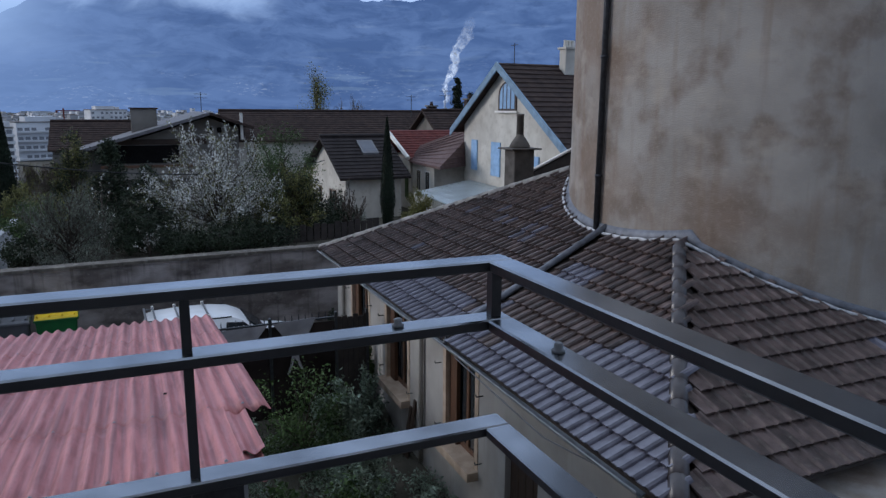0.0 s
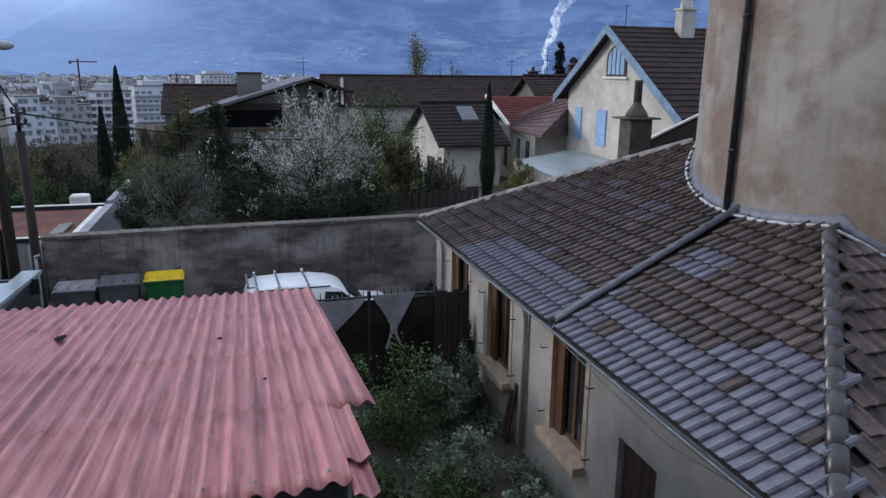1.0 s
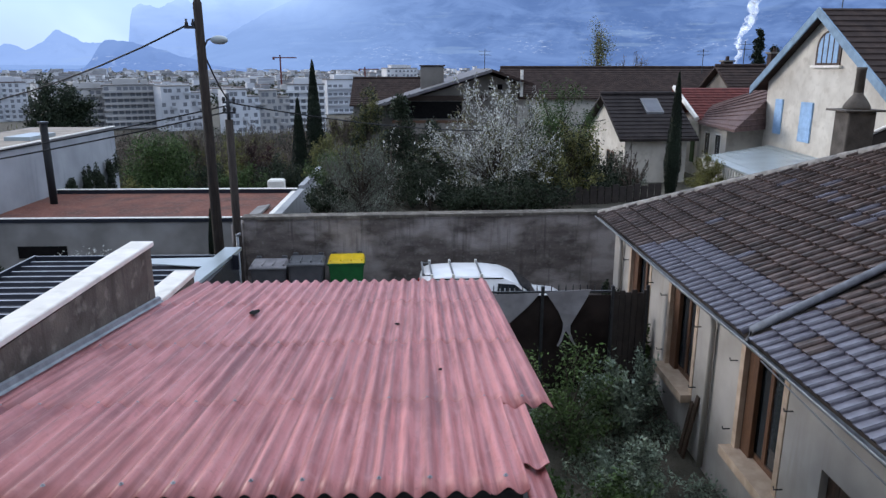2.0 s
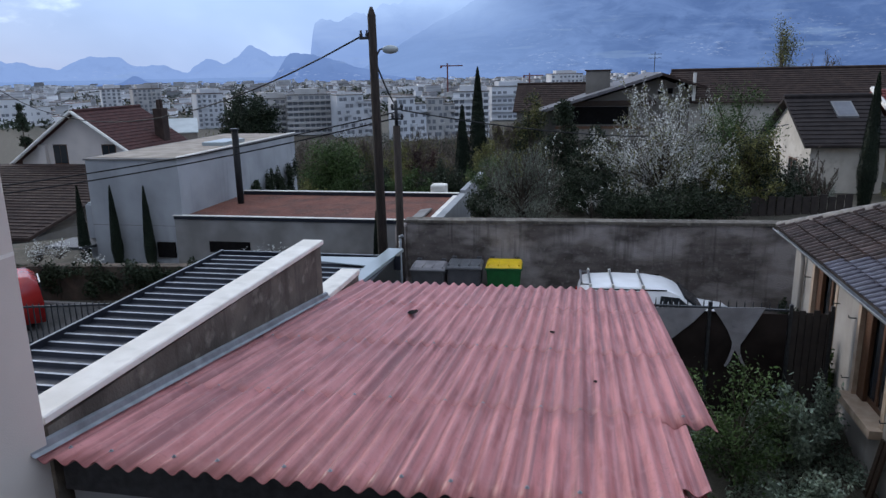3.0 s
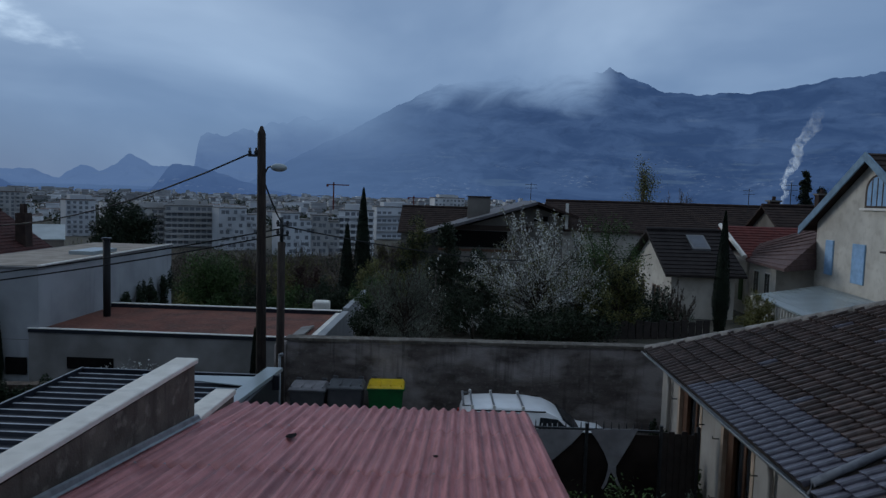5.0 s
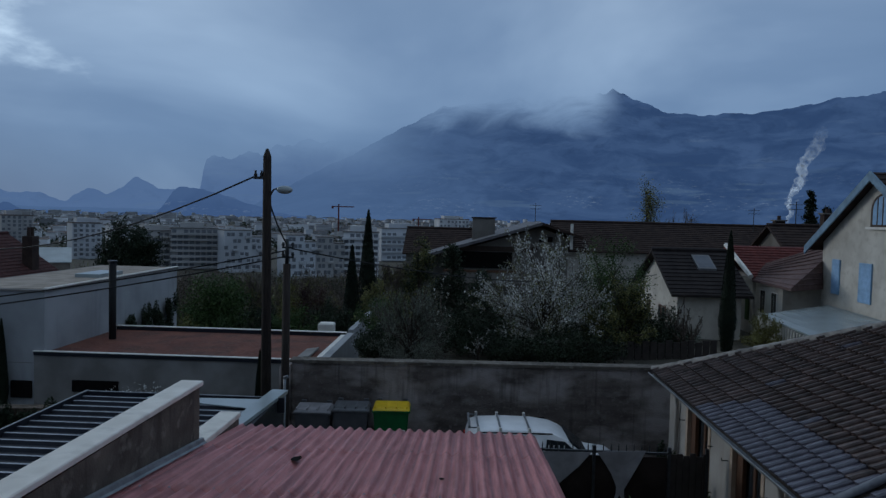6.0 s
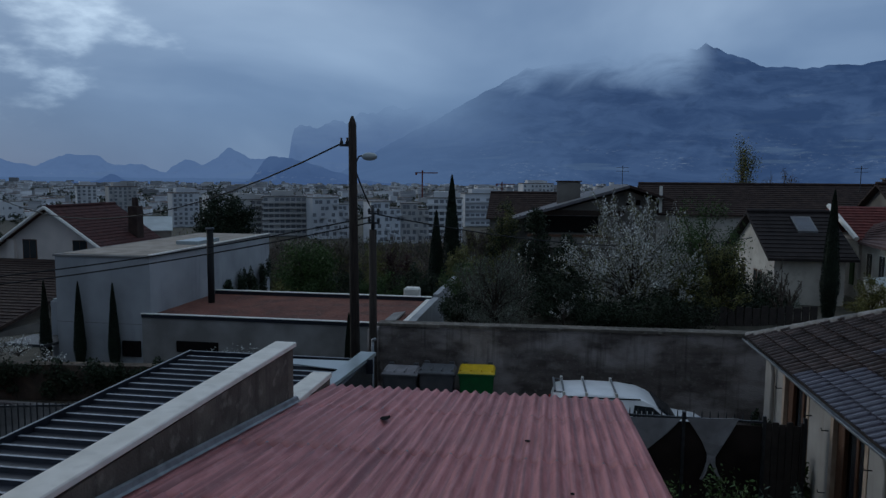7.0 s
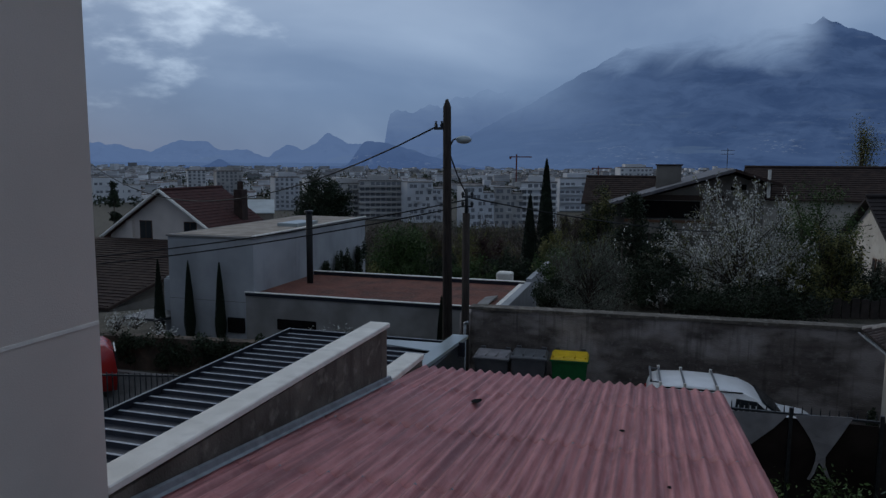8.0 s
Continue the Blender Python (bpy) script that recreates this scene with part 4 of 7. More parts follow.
def make_shed():
    ob = thing("shed", "low shed with pink corrugated fibre-cement roof", "shed", (-1.2, 7.4, 0))
    o = Vector((-1.2, 7.4, 0))

    def sp(name, bm, material, label="", smooth=False):
        bmesh.ops.translate(bm, verts=bm.verts, vec=-o)
        return part(name, bm, material, ob, label, smooth)

    wave = 0.160
    # five-wave sheets laid in rows from the far (lower) end up to the near end
    rows = ((9.20, 11.08), (7.05, 9.35), (5.22, 7.20), (3.75, 5.38))
    rng = random.Random(9)
    for r, (ya, yb) in enumerate(rows):
        x = SX0
        k = 0
        while x < SX1 - 0.02:
            x1 = min(x + 5 * wave + 0.05, SX1 if r != 3 else 0.70)
            if x1 - x < 0.15:
                break
            bm = bmesh.new()
            n = max(6, int((x1 - x) / wave * 12))
            cols = []
            dz = 0.0 + 0.008 * r + rng.uniform(0, 0.004) + 0.003 * k
            lift = rng.uniform(-0.01, 0.012)
            for i in range(n + 1):
                xx = x + (x1 - x) * i / n
                h = 0.026 * math.cos(2 * math.pi * (xx - SX0) / wave)
                col = []
                for j in range(7):
                    y = ya + (yb - ya) * j / 6
                    if r == 3 and j == 0:
                        y += 0
                    zz = shed_z(y) + h + dz + 0.004 * noise.noise((xx * 2, y * 0.8, 3))
                    col.append((xx, y + (lift if j in (0, 6) else 0), zz))
                cols.append(col)
            top = [[bm.verts.new(p) for p in col] for col in cols]
            low = [[bm.verts.new((p[0], p[1], p[2] - 0.007)) for p in col] for col in cols]
            for i in range(n):
                for j in range(6):
                    bm.faces.new((top[i][j], top[i + 1][j], top[i + 1][j + 1], top[i][j + 1]))
                    bm.faces.new((low[i][j + 1], low[i + 1][j + 1], low[i + 1][j], low[i][j]))
                bm.faces.new((low[i][0], low[i + 1][0], top[i + 1][0], top[i][0]))
                bm.faces.new((top[i][6], top[i + 1][6], low[i + 1][6], low[i][6]))
            for j in range(6):
                bm.faces.new((top[0][j], top[0][j + 1], low[0][j + 1], low[0][j]))
                bm.faces.new((low[n][j], low[n][j + 1], top[n][j + 1], top[n][j]))
            bmesh.ops.recalc_face_normals(bm, faces=bm.faces)
            sp("roof_sheet", bm, M_PINK, smooth=True)
            for y in (ya + 0.16,):
                for q in (1, 3):
                    bx_ = x + q * wave
                    if bx_ < x1:
                        b = lathe([(0.016, 0), (0.016, 0.004), (0.007, 0.006), (0.007, 0.014)], 8, (bx_, y, shed_z(y) + dz + 0.027))
                        sp("roof_bolt", b, M_ZINC)
            x += 5 * wave
            k += 1
    # two offcuts finish the near row: one level with it, a shorter one hanging lower at the corner
    for xa, xb, ya, yb, drop in ((0.69, 0.88, 4.12, 5.38, -0.026), (0.69, 0.86, 3.66, 4.22, 0.022)):
        strip = bmesh.new()
        cols = []
        for i in range(13):
            xx = xa + (xb - xa) * i / 12
            cols.append([strip.verts.new((xx, y, shed_z(y) + 0.025 * math.cos(2 * math.pi * (xx - SX0) / wave) - drop - q)) for y, q in ((ya, 0.0), (yb, 0.0), (yb, 0.007), (ya, 0.007))])
        for a, b in zip(cols, cols[1:]):
            for k in range(4):
                strip.faces.new((a[k], b[k], b[(k + 1) % 4], a[(k + 1) % 4]))
        strip.faces.new(cols[0][::-1])
        strip.faces.new(cols[-1])
        bmesh.ops.recalc_face_normals(strip, faces=strip.faces)
        sp("roof_sheet", strip, M_PINK, "narrow pink offcut of sheet")
    # walls under the roof
    sp("wall", bx(SX0 + 0.05, 0.72, 4.0, 4.2, 0, shed_z(4.1) - 0.06), M_GREYRENDER)
    sp("wall", bx(0.55, 0.72, 4.2, 10.9, 0, shed_z(10.9) - 0.06), M_GREYRENDER)
    sp("wall", bx(SX0 + 0.05, 0.55, 10.7, 10.9, 0, shed_z(10.9) - 0.06), M_GREYRENDER)
    sp("fascia", bx(SX0 + 0.05, 0.68, 3.93, 3.99, shed_z(3.9) - 0.30, shed_z(3.9) - 0.05), M_IRON, "dark blue-grey fascia board")
    # holes: broken patches in the sheets, their inner darkness drawn as flat black shapes
    for x, y, a, b in ((-2.12, 8.68, 0.065, 0.14), (-0.25, 7.95, 0.035, 0.05), (0.22, 6.16, 0.025, 0.04)):
        bm = bmesh.new()
        ring = [bm.verts.new((x + a * (1 + 0.3 * noise.noise((i, x, 0))) * math.cos(i * math.pi / 5), y + b * (1 + 0.3 * noise.noise((i, y, 9))) * math.sin(i * math.pi / 5), shed_z(y) + 0.054 - SK * b * math.sin(i * math.pi / 5))) for i in range(10)]
        bm.faces.new(ring)
        sp("broken_patch", bm, M_DARK, "dark broken patch")
    bm = bmesh.new()
    n = 24
    prev = None
    for i in range(n + 1):
        y = 3.7 + (9.42 - 3.7) * i / n
        cur = [bm.verts.new((x, y, shed_z(y) + dz)) for x, dz in ((SX0 - 0.02, 0.125), (SX0 + 0.012, 0.115), (SX0 + 0.025, 0.07), (SX0 + 0.055 + 0.01 * noise.noise((y * 3, 0, 0)), 0.052))]
        if prev:
            for k in range(3):
                bm.faces.new((prev[k], prev[k + 1], cur[k + 1], cur[k]))
        prev = cur
    sp("flashing", bm, M_ZINC, "grey zinc wall flashing")


make_shed()


def make_parapet():
    ob = thing("parapet_wall", "weathered rendered parapet wall with pale stone coping", "wall", (-3.75, 6.7, 0), kind="structure")
    part("wall", bx(-0.13, 0.11, -2.75, 2.68, 0, 4.615), M_PARAPET, ob)
    bm = bmesh.new()
    hexa(bm, [(-0.18, -2.8, 4.65), (0.135, -2.8, 4.65), (0.135, 2.76, 4.62), (-0.18, 2.76, 4.62), (-0.18, -2.8, 4.72), (0.135, -2.8, 4.72), (0.135, 2.76, 4.69), (-0.18, 2.76, 4.69)])
    bmesh.ops.bevel(bm, geom=list(bm.edges), offset=0.012, segments=1, affect="EDGES")
    part("coping", bm, M_COPING, ob, "pale stone coping")
    part("wall", bx(-0.12, 0.14, 2.665, 4.25, 0, 3.74), M_PARAPET, ob)
    bm = bmesh.new()
    hexa(bm, [(-0.17, 2.67, 3.76), (0.165, 2.67, 3.76), (0.165, 4.28, 3.74), (-0.17, 4.28, 3.74), (-0.17, 2.67, 3.85), (0.165, 2.67, 3.85), (0.165, 4.28, 3.83), (-0.17, 4.28, 3.83)])
    bmesh.ops.bevel(bm, geom=list(bm.edges), offset=0.012, segments=1, affect="EDGES")
    part("coping", bm, M_COPING, ob, "pale stone coping")


make_parapet()


# ---- the white house wing and the balcony ----
def make_house():
    w = part("wall_white", bx(-6.5, -3.58, -3.0, 3.86, 0, 13.0, bevel=0.006), M_WHITE)
    tagged(w, "plain off-white rendered house wall", "wall", kind="structure")
    j = part("wall_joint", bx(-3.582, -3.574, -3.0, 3.85, 5.905, 5.93), M_COPING)
    tagged(j, "pale horizontal joint line on white wall", "trim", kind="structure")
    b = part("wall_house", bx(-3.58, 6.5, -3.3, -3.0, 0, 13.0), M_WHITE)
    tagged(b, "off-white rendered house wall behind the balcony", "wall", kind="structure")
    s = part("wall_side", bx(6.5, 8.2, -3.3, 4.0, 0, 3.0), M_STUCCO)
    tagged(s, "beige rendered wall of neighbouring house", "wall", kind="structure")
    f = part("balcony_floor", bx(-3.58, 0.75, -3.0, 0.0, 5.55, 5.72), M_GRANITE)
    tagged(f, "grey concrete balcony slab", "floor", kind="structure")


make_house()


def make_railing():
    ob = thing("balcony_railing", "dark painted flat-bar steel balcony railing", "railing", (0.676, -0.045, 5.72))
    w = 0.026
    for z, t, nm in ((6.83, 0.02, "handrail"), (6.72, 0.02, "rail"), (6.51, 0.02, "rail"), (6.1, 0.02, "rail")):
        z -= 5.72
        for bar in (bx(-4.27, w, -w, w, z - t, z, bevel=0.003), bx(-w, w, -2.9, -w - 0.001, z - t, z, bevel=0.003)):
            q = part(nm, bar, M_RAIL, ob, "worn steel bar, top coloured sky-bright, sides shaded black")
            # sky-bright top and shaded sides are set by which way each face points
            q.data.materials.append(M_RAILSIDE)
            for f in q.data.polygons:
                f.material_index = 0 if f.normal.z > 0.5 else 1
    for x, y in ((0, 0), (-0.54, -0.0), (-1.6, 0.0), (-2.7, 0), (0, -1.3), (0, -2.5)):
        hw = 0.010 if (x, y) == (0, 0) else 0.0075
        part("post", bx(x - hw, x + hw, y - hw, y + hw, 0.985 if (x, y) == (0, 0) else 0, 1.097), M_RAILSIDE, ob)
    for x, y in ((-0.19, 0.0), (-1.1, 0.0), (0.0, -0.22), (0, -0.9)):
        bm = lathe([(0.011, 0), (0.011, 0.004), (0.007, 0.006), (0.008, 0.013), (0.004, 0.016)], 10, (x, y, 6.72 - 5.72))
        part("bolt", bm, M_ZINC, ob, "weathered bolt head", True)


make_railing()


# ---- carport, poles and wires ----
def make_carport():
    ob = thing("carport", "carport with dark ribbed steel roof and metal trim", "carport", (-5.8, 10.5, 0.3))
    x0, x1, y0, y1, z = -1.95, 1.82, -4.2, 3.45, 2.86
    bm = bmesh.new()
    prof = []
    y = y0
    while y < y1:
        prof += [(y, z), (y + 0.19, z), (y + 0.215, z + 0.055), (y + 0.30, z + 0.055), (y + 0.325, z)]
        y += 0.345
    a = [bm.verts.new((x0, p, q)) for p, q in prof]
    b = [bm.verts.new((x1, p, q)) for p, q in prof]
    for i in range(len(prof) - 1):
        bm.faces.new((a[i], b[i], b[i + 1], a[i + 1]))
    part("roof_sheet", bm, M_CARPORT, ob)
    y = y0
    while y < y1:
        # the glint on each rib is laid on as a thin pale strip
        part("rib_cap", bx(x0 + 0.02, x1 - 0.02, y + 0.218, y + 0.262, z + 0.0555, z + 0.060), M_RIBGLINT, ob)
        y += 0.345
    part("edge_trim", bx(x0 - 0.05, x0 - 0.01, y0, y1 + 0.1, z - 0.2, z + 0.11), M_CARPORT, ob)
    part("edge_trim", bx(x0 - 0.01, x1 + 0.3, y1 + 0.04, y1 + 0.09, z - 0.2, z + 0.10), M_CARPORT, ob)
    hx = bmesh.new()
    hexa(hx, [(1.58, 1.4, z + 0.05), (1.86, 1.4, z + 0.05), (2.04, 4.1, z + 0.05), (1.70, 4.1, z + 0.05), (1.58, 1.4, z + 0.12), (1.86, 1.4, z + 0.12), (2.04, 4.1, z + 0.12), (1.70, 4.1, z + 0.12)])
    part("edge_flashing", hx, M_POLY, ob, "pale blue-grey metal flashing")
    part("trim_cap", bx(x0 - 0.05, x0 - 0.012, y0, y1 + 0.09, z + 0.112, z + 0.122), M_ZINC, ob, "pale edge strip")
    part("trim_cap", bx(x0 + 0.01, x1 + 0.2, y1 + 0.045, y1 + 0.085, z + 0.102, z + 0.112), M_ZINC, ob, "pale edge strip")
    wedge = slab([(-0.6, 3.22, z + 0.085), (1.60, 2.75, z + 0.085), (1.66, 3.42, z + 0.085), (-0.6, 3.32, z + 0.085)], 0.02)
    part("corner_sheet", wedge, M_POLY, ob, "pale metal corner sheet")
    part("beam", bx(1.84, 1.98, 0.5, 4.0, z - 0.9, z + 0.04), M_IRON, ob)
    for px, py in ((x0 + 0.1, y0 + 0.2), (x0 + 0.1, y1 - 0.2), (1.6, y1 - 0.2), (1.6, y0 + 0.2)):
        part("post", bx(px - 0.05, px + 0.05, py - 0.05, py + 0.05, 0, z), M_IRON, ob)


make_carport()


def make_poles():
    p = thing("utility_pole", "tall dark wooden utility pole with street lamp", "pole", (-4.68, 16.0, 0.5))
    part("shaft", tube([(0.06, 0, -0.2), (0.0, 0, 7.8), (0.0, 0, 7.98)], [0.135, 0.095, 0.03], 12), M_POLE, p, smooth=True)
    arm = part("lamp_arm", tube([(0.05, 0, 6.85), (0.15, 0.02, 7.05), (0.25, 0.03, 7.08)], 0.02, 8), M_IRON, p)
    bm = bmesh.new()
    bmesh.ops.create_uvsphere(bm, u_segments=14, v_segments=8, radius=0.19, matrix=Matrix.Translation((0.40, 0.03, 7.05)) @ Matrix.Diagonal((1.0, 0.6, 0.5, 1)))
    part("lamp_head", bm, M_POLY, p, "glossy pale street lamp head", True)
    part("cross_arm", bx(-0.30, 0.05, -0.05, 0.02, 7.28, 7.34), M_IRON, p)
    for x in (-0.26, -0.12):
        part("insulator", lathe([(0.03, 7.34), (0.045, 7.38), (0.02, 7.44), (0.03, 7.48)], 10, (x, -0.02, 0)), M_IRON, p, smooth=True)
    q = thing("utility_pole", "shorter dark wooden pole carrying cables", "pole", (-4.73, 18.05, 0.6))
    part("shaft", tube([(0, 0, -0.2), (0, 0, 5.1)], [0.115, 0.10], 12), M_POLE, q, smooth=True)
    part("pole_head", tube([(0.0, 0, 5.1), (0, 0, 5.75)], [0.05, 0.045], 10), M_IRON, q, smooth=True)
    for z in (5.25, 5.5):
        part("cross_arm", bx(-0.12, 0.18, -0.04, 0.04, z, z + 0.05), M_IRON, q)
        for x in (-0.1, 0.15):
            part("insulator", lathe([(0.03, z + 0.05), (0.05, z + 0.09), (0.03, z + 0.16)], 10, (x, 0, 0)), M_IRON, q, smooth=True)
    s = thing("street_post", "thin grey metal post beside the carport", "post", (-4.36, 16.6, 0.6))
    part("shaft", tube([(0, 0, 0), (0, 0, 2.45)], 0.035, 8), M_ZINC, s, smooth=True)
    part("top_cap", tube([(-0.02, 0, 2.45), (0.08, 0, 2.5)], 0.04, 8), M_ZINC, s, smooth=True)


make_poles()


def sag(a, b, drop, n=20):
    a, b = Vector(a), Vector(b)
    return [a.lerp(b, i / n) - Vector((0, 0, drop * 4 * (i / n) * (1 - i / n))) for i in range(n + 1)]


def make_wires():
    runs = (((-4.9, 15.95, 7.86), polar(-44.0, 45, 7.7), 2.3), ((-4.73, 18.05, 5.9), (-21.0, 15.0, 3.6), 0.35), ((-4.73, 18.05, 6.05), (-21.0, 15.0, 3.85), 0.35),
            ((-4.73, 18.05, 6.2), (-4.7, 16.0, 7.5), 0.1), ((-4.6, 18.05, 6.1), (9.0, 34.0, 4.5), 0.6))
    for a, b, d in runs:
        a = Vector(a)
        bm = tube([p - a for p in sag(a, b, d)], 0.020, 6)
        ob = part("overhead_cable", bm, M_CABLE, smooth=True)
        ob.location = a
        tagged(ob, "thin black overhead cable hanging between poles", "cable", group="overhead cables")


make_wires()

# ---- concrete wall, bins, van, gate ----
def make_concrete_wall():
    ob = thing("concrete_wall", "long stained old concrete retaining wall", "wall", (0, 19.45, 0.5), kind="structure")
    bm = bmesh.new()
    n, rows = 40, 8
    x0, x1 = -4.85, 12.0
    front = [[bm.verts.new((x0 + (x1 - x0) * i / n, 0.05 * (x0 + (x1 - x0) * i / n) + 0.012 * noise.noise((i * 0.8, j * 1.1, 1)), -0.6 + 2.98 * j / rows)) for j in range(rows + 1)] for i in range(n + 1)]
    back = [[bm.verts.new((v.co.x, v.co.y + 0.32, v.co.z)) for v in (c[0], c[-1])] for c in front]
    for i in range(n):
        for j in range(rows):
            bm.faces.new((front[i][j], front[i + 1][j], front[i + 1][j + 1], front[i][j + 1]))
        bm.faces.new((front[i][-1], front[i + 1][-1], back[i + 1][1], back[i][1]))
        bm.faces.new((back[i][0], back[i][1], back[i + 1][1], back[i + 1][0]))
    bm.faces.new([front[0][j] for j in range(rows + 1)] + [back[0][1], back[0][0]])
    part("wall", bm, M_CONCRETE, ob)
    cp = bmesh.new()
    hexa(cp, [(x0 - 0.05, 0.05 * x0 - 0.06, 2.38), (x1, 0.05 * x1 - 0.06, 2.38), (x1, 0.05 * x1 + 0.38, 2.38), (x0 - 0.05, 0.05 * x0 + 0.38, 2.38), (x0 - 0.05, 0.05 * x0 - 0.06, 2.46), (x1, 0.05 * x1 - 0.06, 2.46), (x1, 0.05 * x1 + 0.38, 2.46), (x0 - 0.05, 0.05 * x0 + 0.38, 2.46)])
    part("coping", cp, M_PARAPET, ob)
    # buttress and broken edge at the end by the pole
    part("buttress", bx(-5.15, -4.86, -0.45, 0.25, -0.6, 2.3, bevel=0.03), M_CONCRETE, ob)


make_concrete_wall()


def make_bin(name, label, body, lid, loc, rz, mark):
    ob = thing(name, label, "waste container", loc, rz, "waste containers")
    w, d, h = 0.475, 0.32, 1.42
    bm = bmesh.new()
    hexa(bm, [(-w + 0.09, -d + 0.06, 0.2), (w - 0.09, -d + 0.06, 0.2), (w - 0.09, d - 0.06, 0.2), (-w + 0.09, d - 0.06, 0.2), (-w, -d, h), (w, -d, h), (w, d, h), (-w, d, h)])
    bmesh.ops.bevel(bm, geom=list(bm.edges), offset=0.035, segments=2, affect="EDGES")
    part("body", bm, body, ob, smooth=False)
    part("rim", bx(-w - 0.035, w + 0.035, -d - 0.035, d + 0.02, h - 0.05, h, bevel=0.012), body, ob)
    lb = bmesh.new()
    hexa(lb, [(-w - 0.03, -d - 0.05, h + 0.004), (w + 0.03, -d - 0.05, h + 0.004), (w + 0.03, d + 0.03, h + 0.004), (-w - 0.03, d + 0.03, h + 0.004), (-w + 0.02, -d + 0.02, h + 0.07), (w - 0.02, -d + 0.02, h + 0.07), (w - 0.02, d - 0.02, h + 0.12), (-w + 0.02, d - 0.02, h + 0.12)])
    bmesh.ops.bevel(lb, geom=list(lb.edges), offset=0.02, segments=2, affect="EDGES")
    lo = part("lid", lb, lid, ob, "lid")
    for x in (-0.42, -0.14, 0.14, 0.42):
        part("lid_rib", bx(x - 0.02, x + 0.02, -d, d - 0.05, h + 0.06, h + 0.115, bevel=0.006), lid, lo)
    for x in (-0.35, 0.35):
        part("hinge", bx(x - 0.07, x + 0.07, d, d + 0.07, h + 0.02, h + 0.17, bevel=0.01), M_GREYBIN, ob)
    for x in (-w + 0.16, w - 0.16):
        for y in (-d + 0.12, d - 0.12):
            part("wheel", tube([(x - 0.03, y, 0.09), (x + 0.03, y, 0.09)], 0.09, 12), M_RUBBER, ob, smooth=True)
            part("caster", bx(x - 0.04, x + 0.04, y - 0.04, y + 0.04, 0.10, 0.24), M_IRON, ob)
    if mark:
        for i, (x, z, a, b) in enumerate(((0.28, 0.86, 0.10, 0.045), (0.0, 0.62, 0.05, 0.05), (0.0, 0.52, 0.05, 0.04), (0.0, 0.43, 0.05, 0.04))):
            part("marking", bx(x, x + a, -d - 0.02, -d + 0.03, z, z + b), M_COPING, ob, "pale unreadable marking")


make_bin("waste_container", "green plastic wheeled container with yellow lid", M_GREENBIN, M_YELLOW, (-1.98, 18.68, 0.42), 3, True)
make_bin("waste_container", "dark grey plastic wheeled container, lid closed", M_GREYBIN, M_GREYLID, (-3.06, 18.66, 0.39), 2, False)
make_bin("waste_container", "dark grey plastic wheeled container with lighter lid", M_GREYBIN, M_TARP, (-4.06, 18.56, 0.33), 1, False)


def car_body(prof, half, inset):
    """A side outline (x, z) swept across the width, pulled in towards the roof."""
    bm = bmesh.new()
    zmax = max(z for _, z in prof)
    secs = []
    for f in (-1.0, -0.86, -0.5, 0.0, 0.5, 0.86, 1.0):
        row = []
        for x, z in prof:
            t = max(0.0, (z - 0.85) / (zmax - 0.85))
            y = f * (half - inset * t ** 1.4)
            drop = 0.05 * abs(f) ** 3 * t
            row.append(bm.verts.new((x, y, z - drop)))
        secs.append(row)
    n = len(prof)
    for a, b in zip(secs, secs[1:]):
        for i in range(n):
            bm.faces.new((a[i], b[i], b[(i + 1) % n], a[(i + 1) % n]))
    bm.faces.new(secs[0])
    bm.faces.new(secs[-1][::-1])
    bmesh.ops.recalc_face_normals(bm, faces=bm.faces)
    return bm


def wheel(ob, x, y, r=0.31):
    t = part("wheel", tube([(x, y - 0.1, r), (x, y + 0.1, r)], r, 22), M_RUBBER, ob, smooth=True)
    part("rim", tube([(x, y - 0.108, r), (x, y + 0.108, r)], r * 0.62, 16), M_ZINC, t)


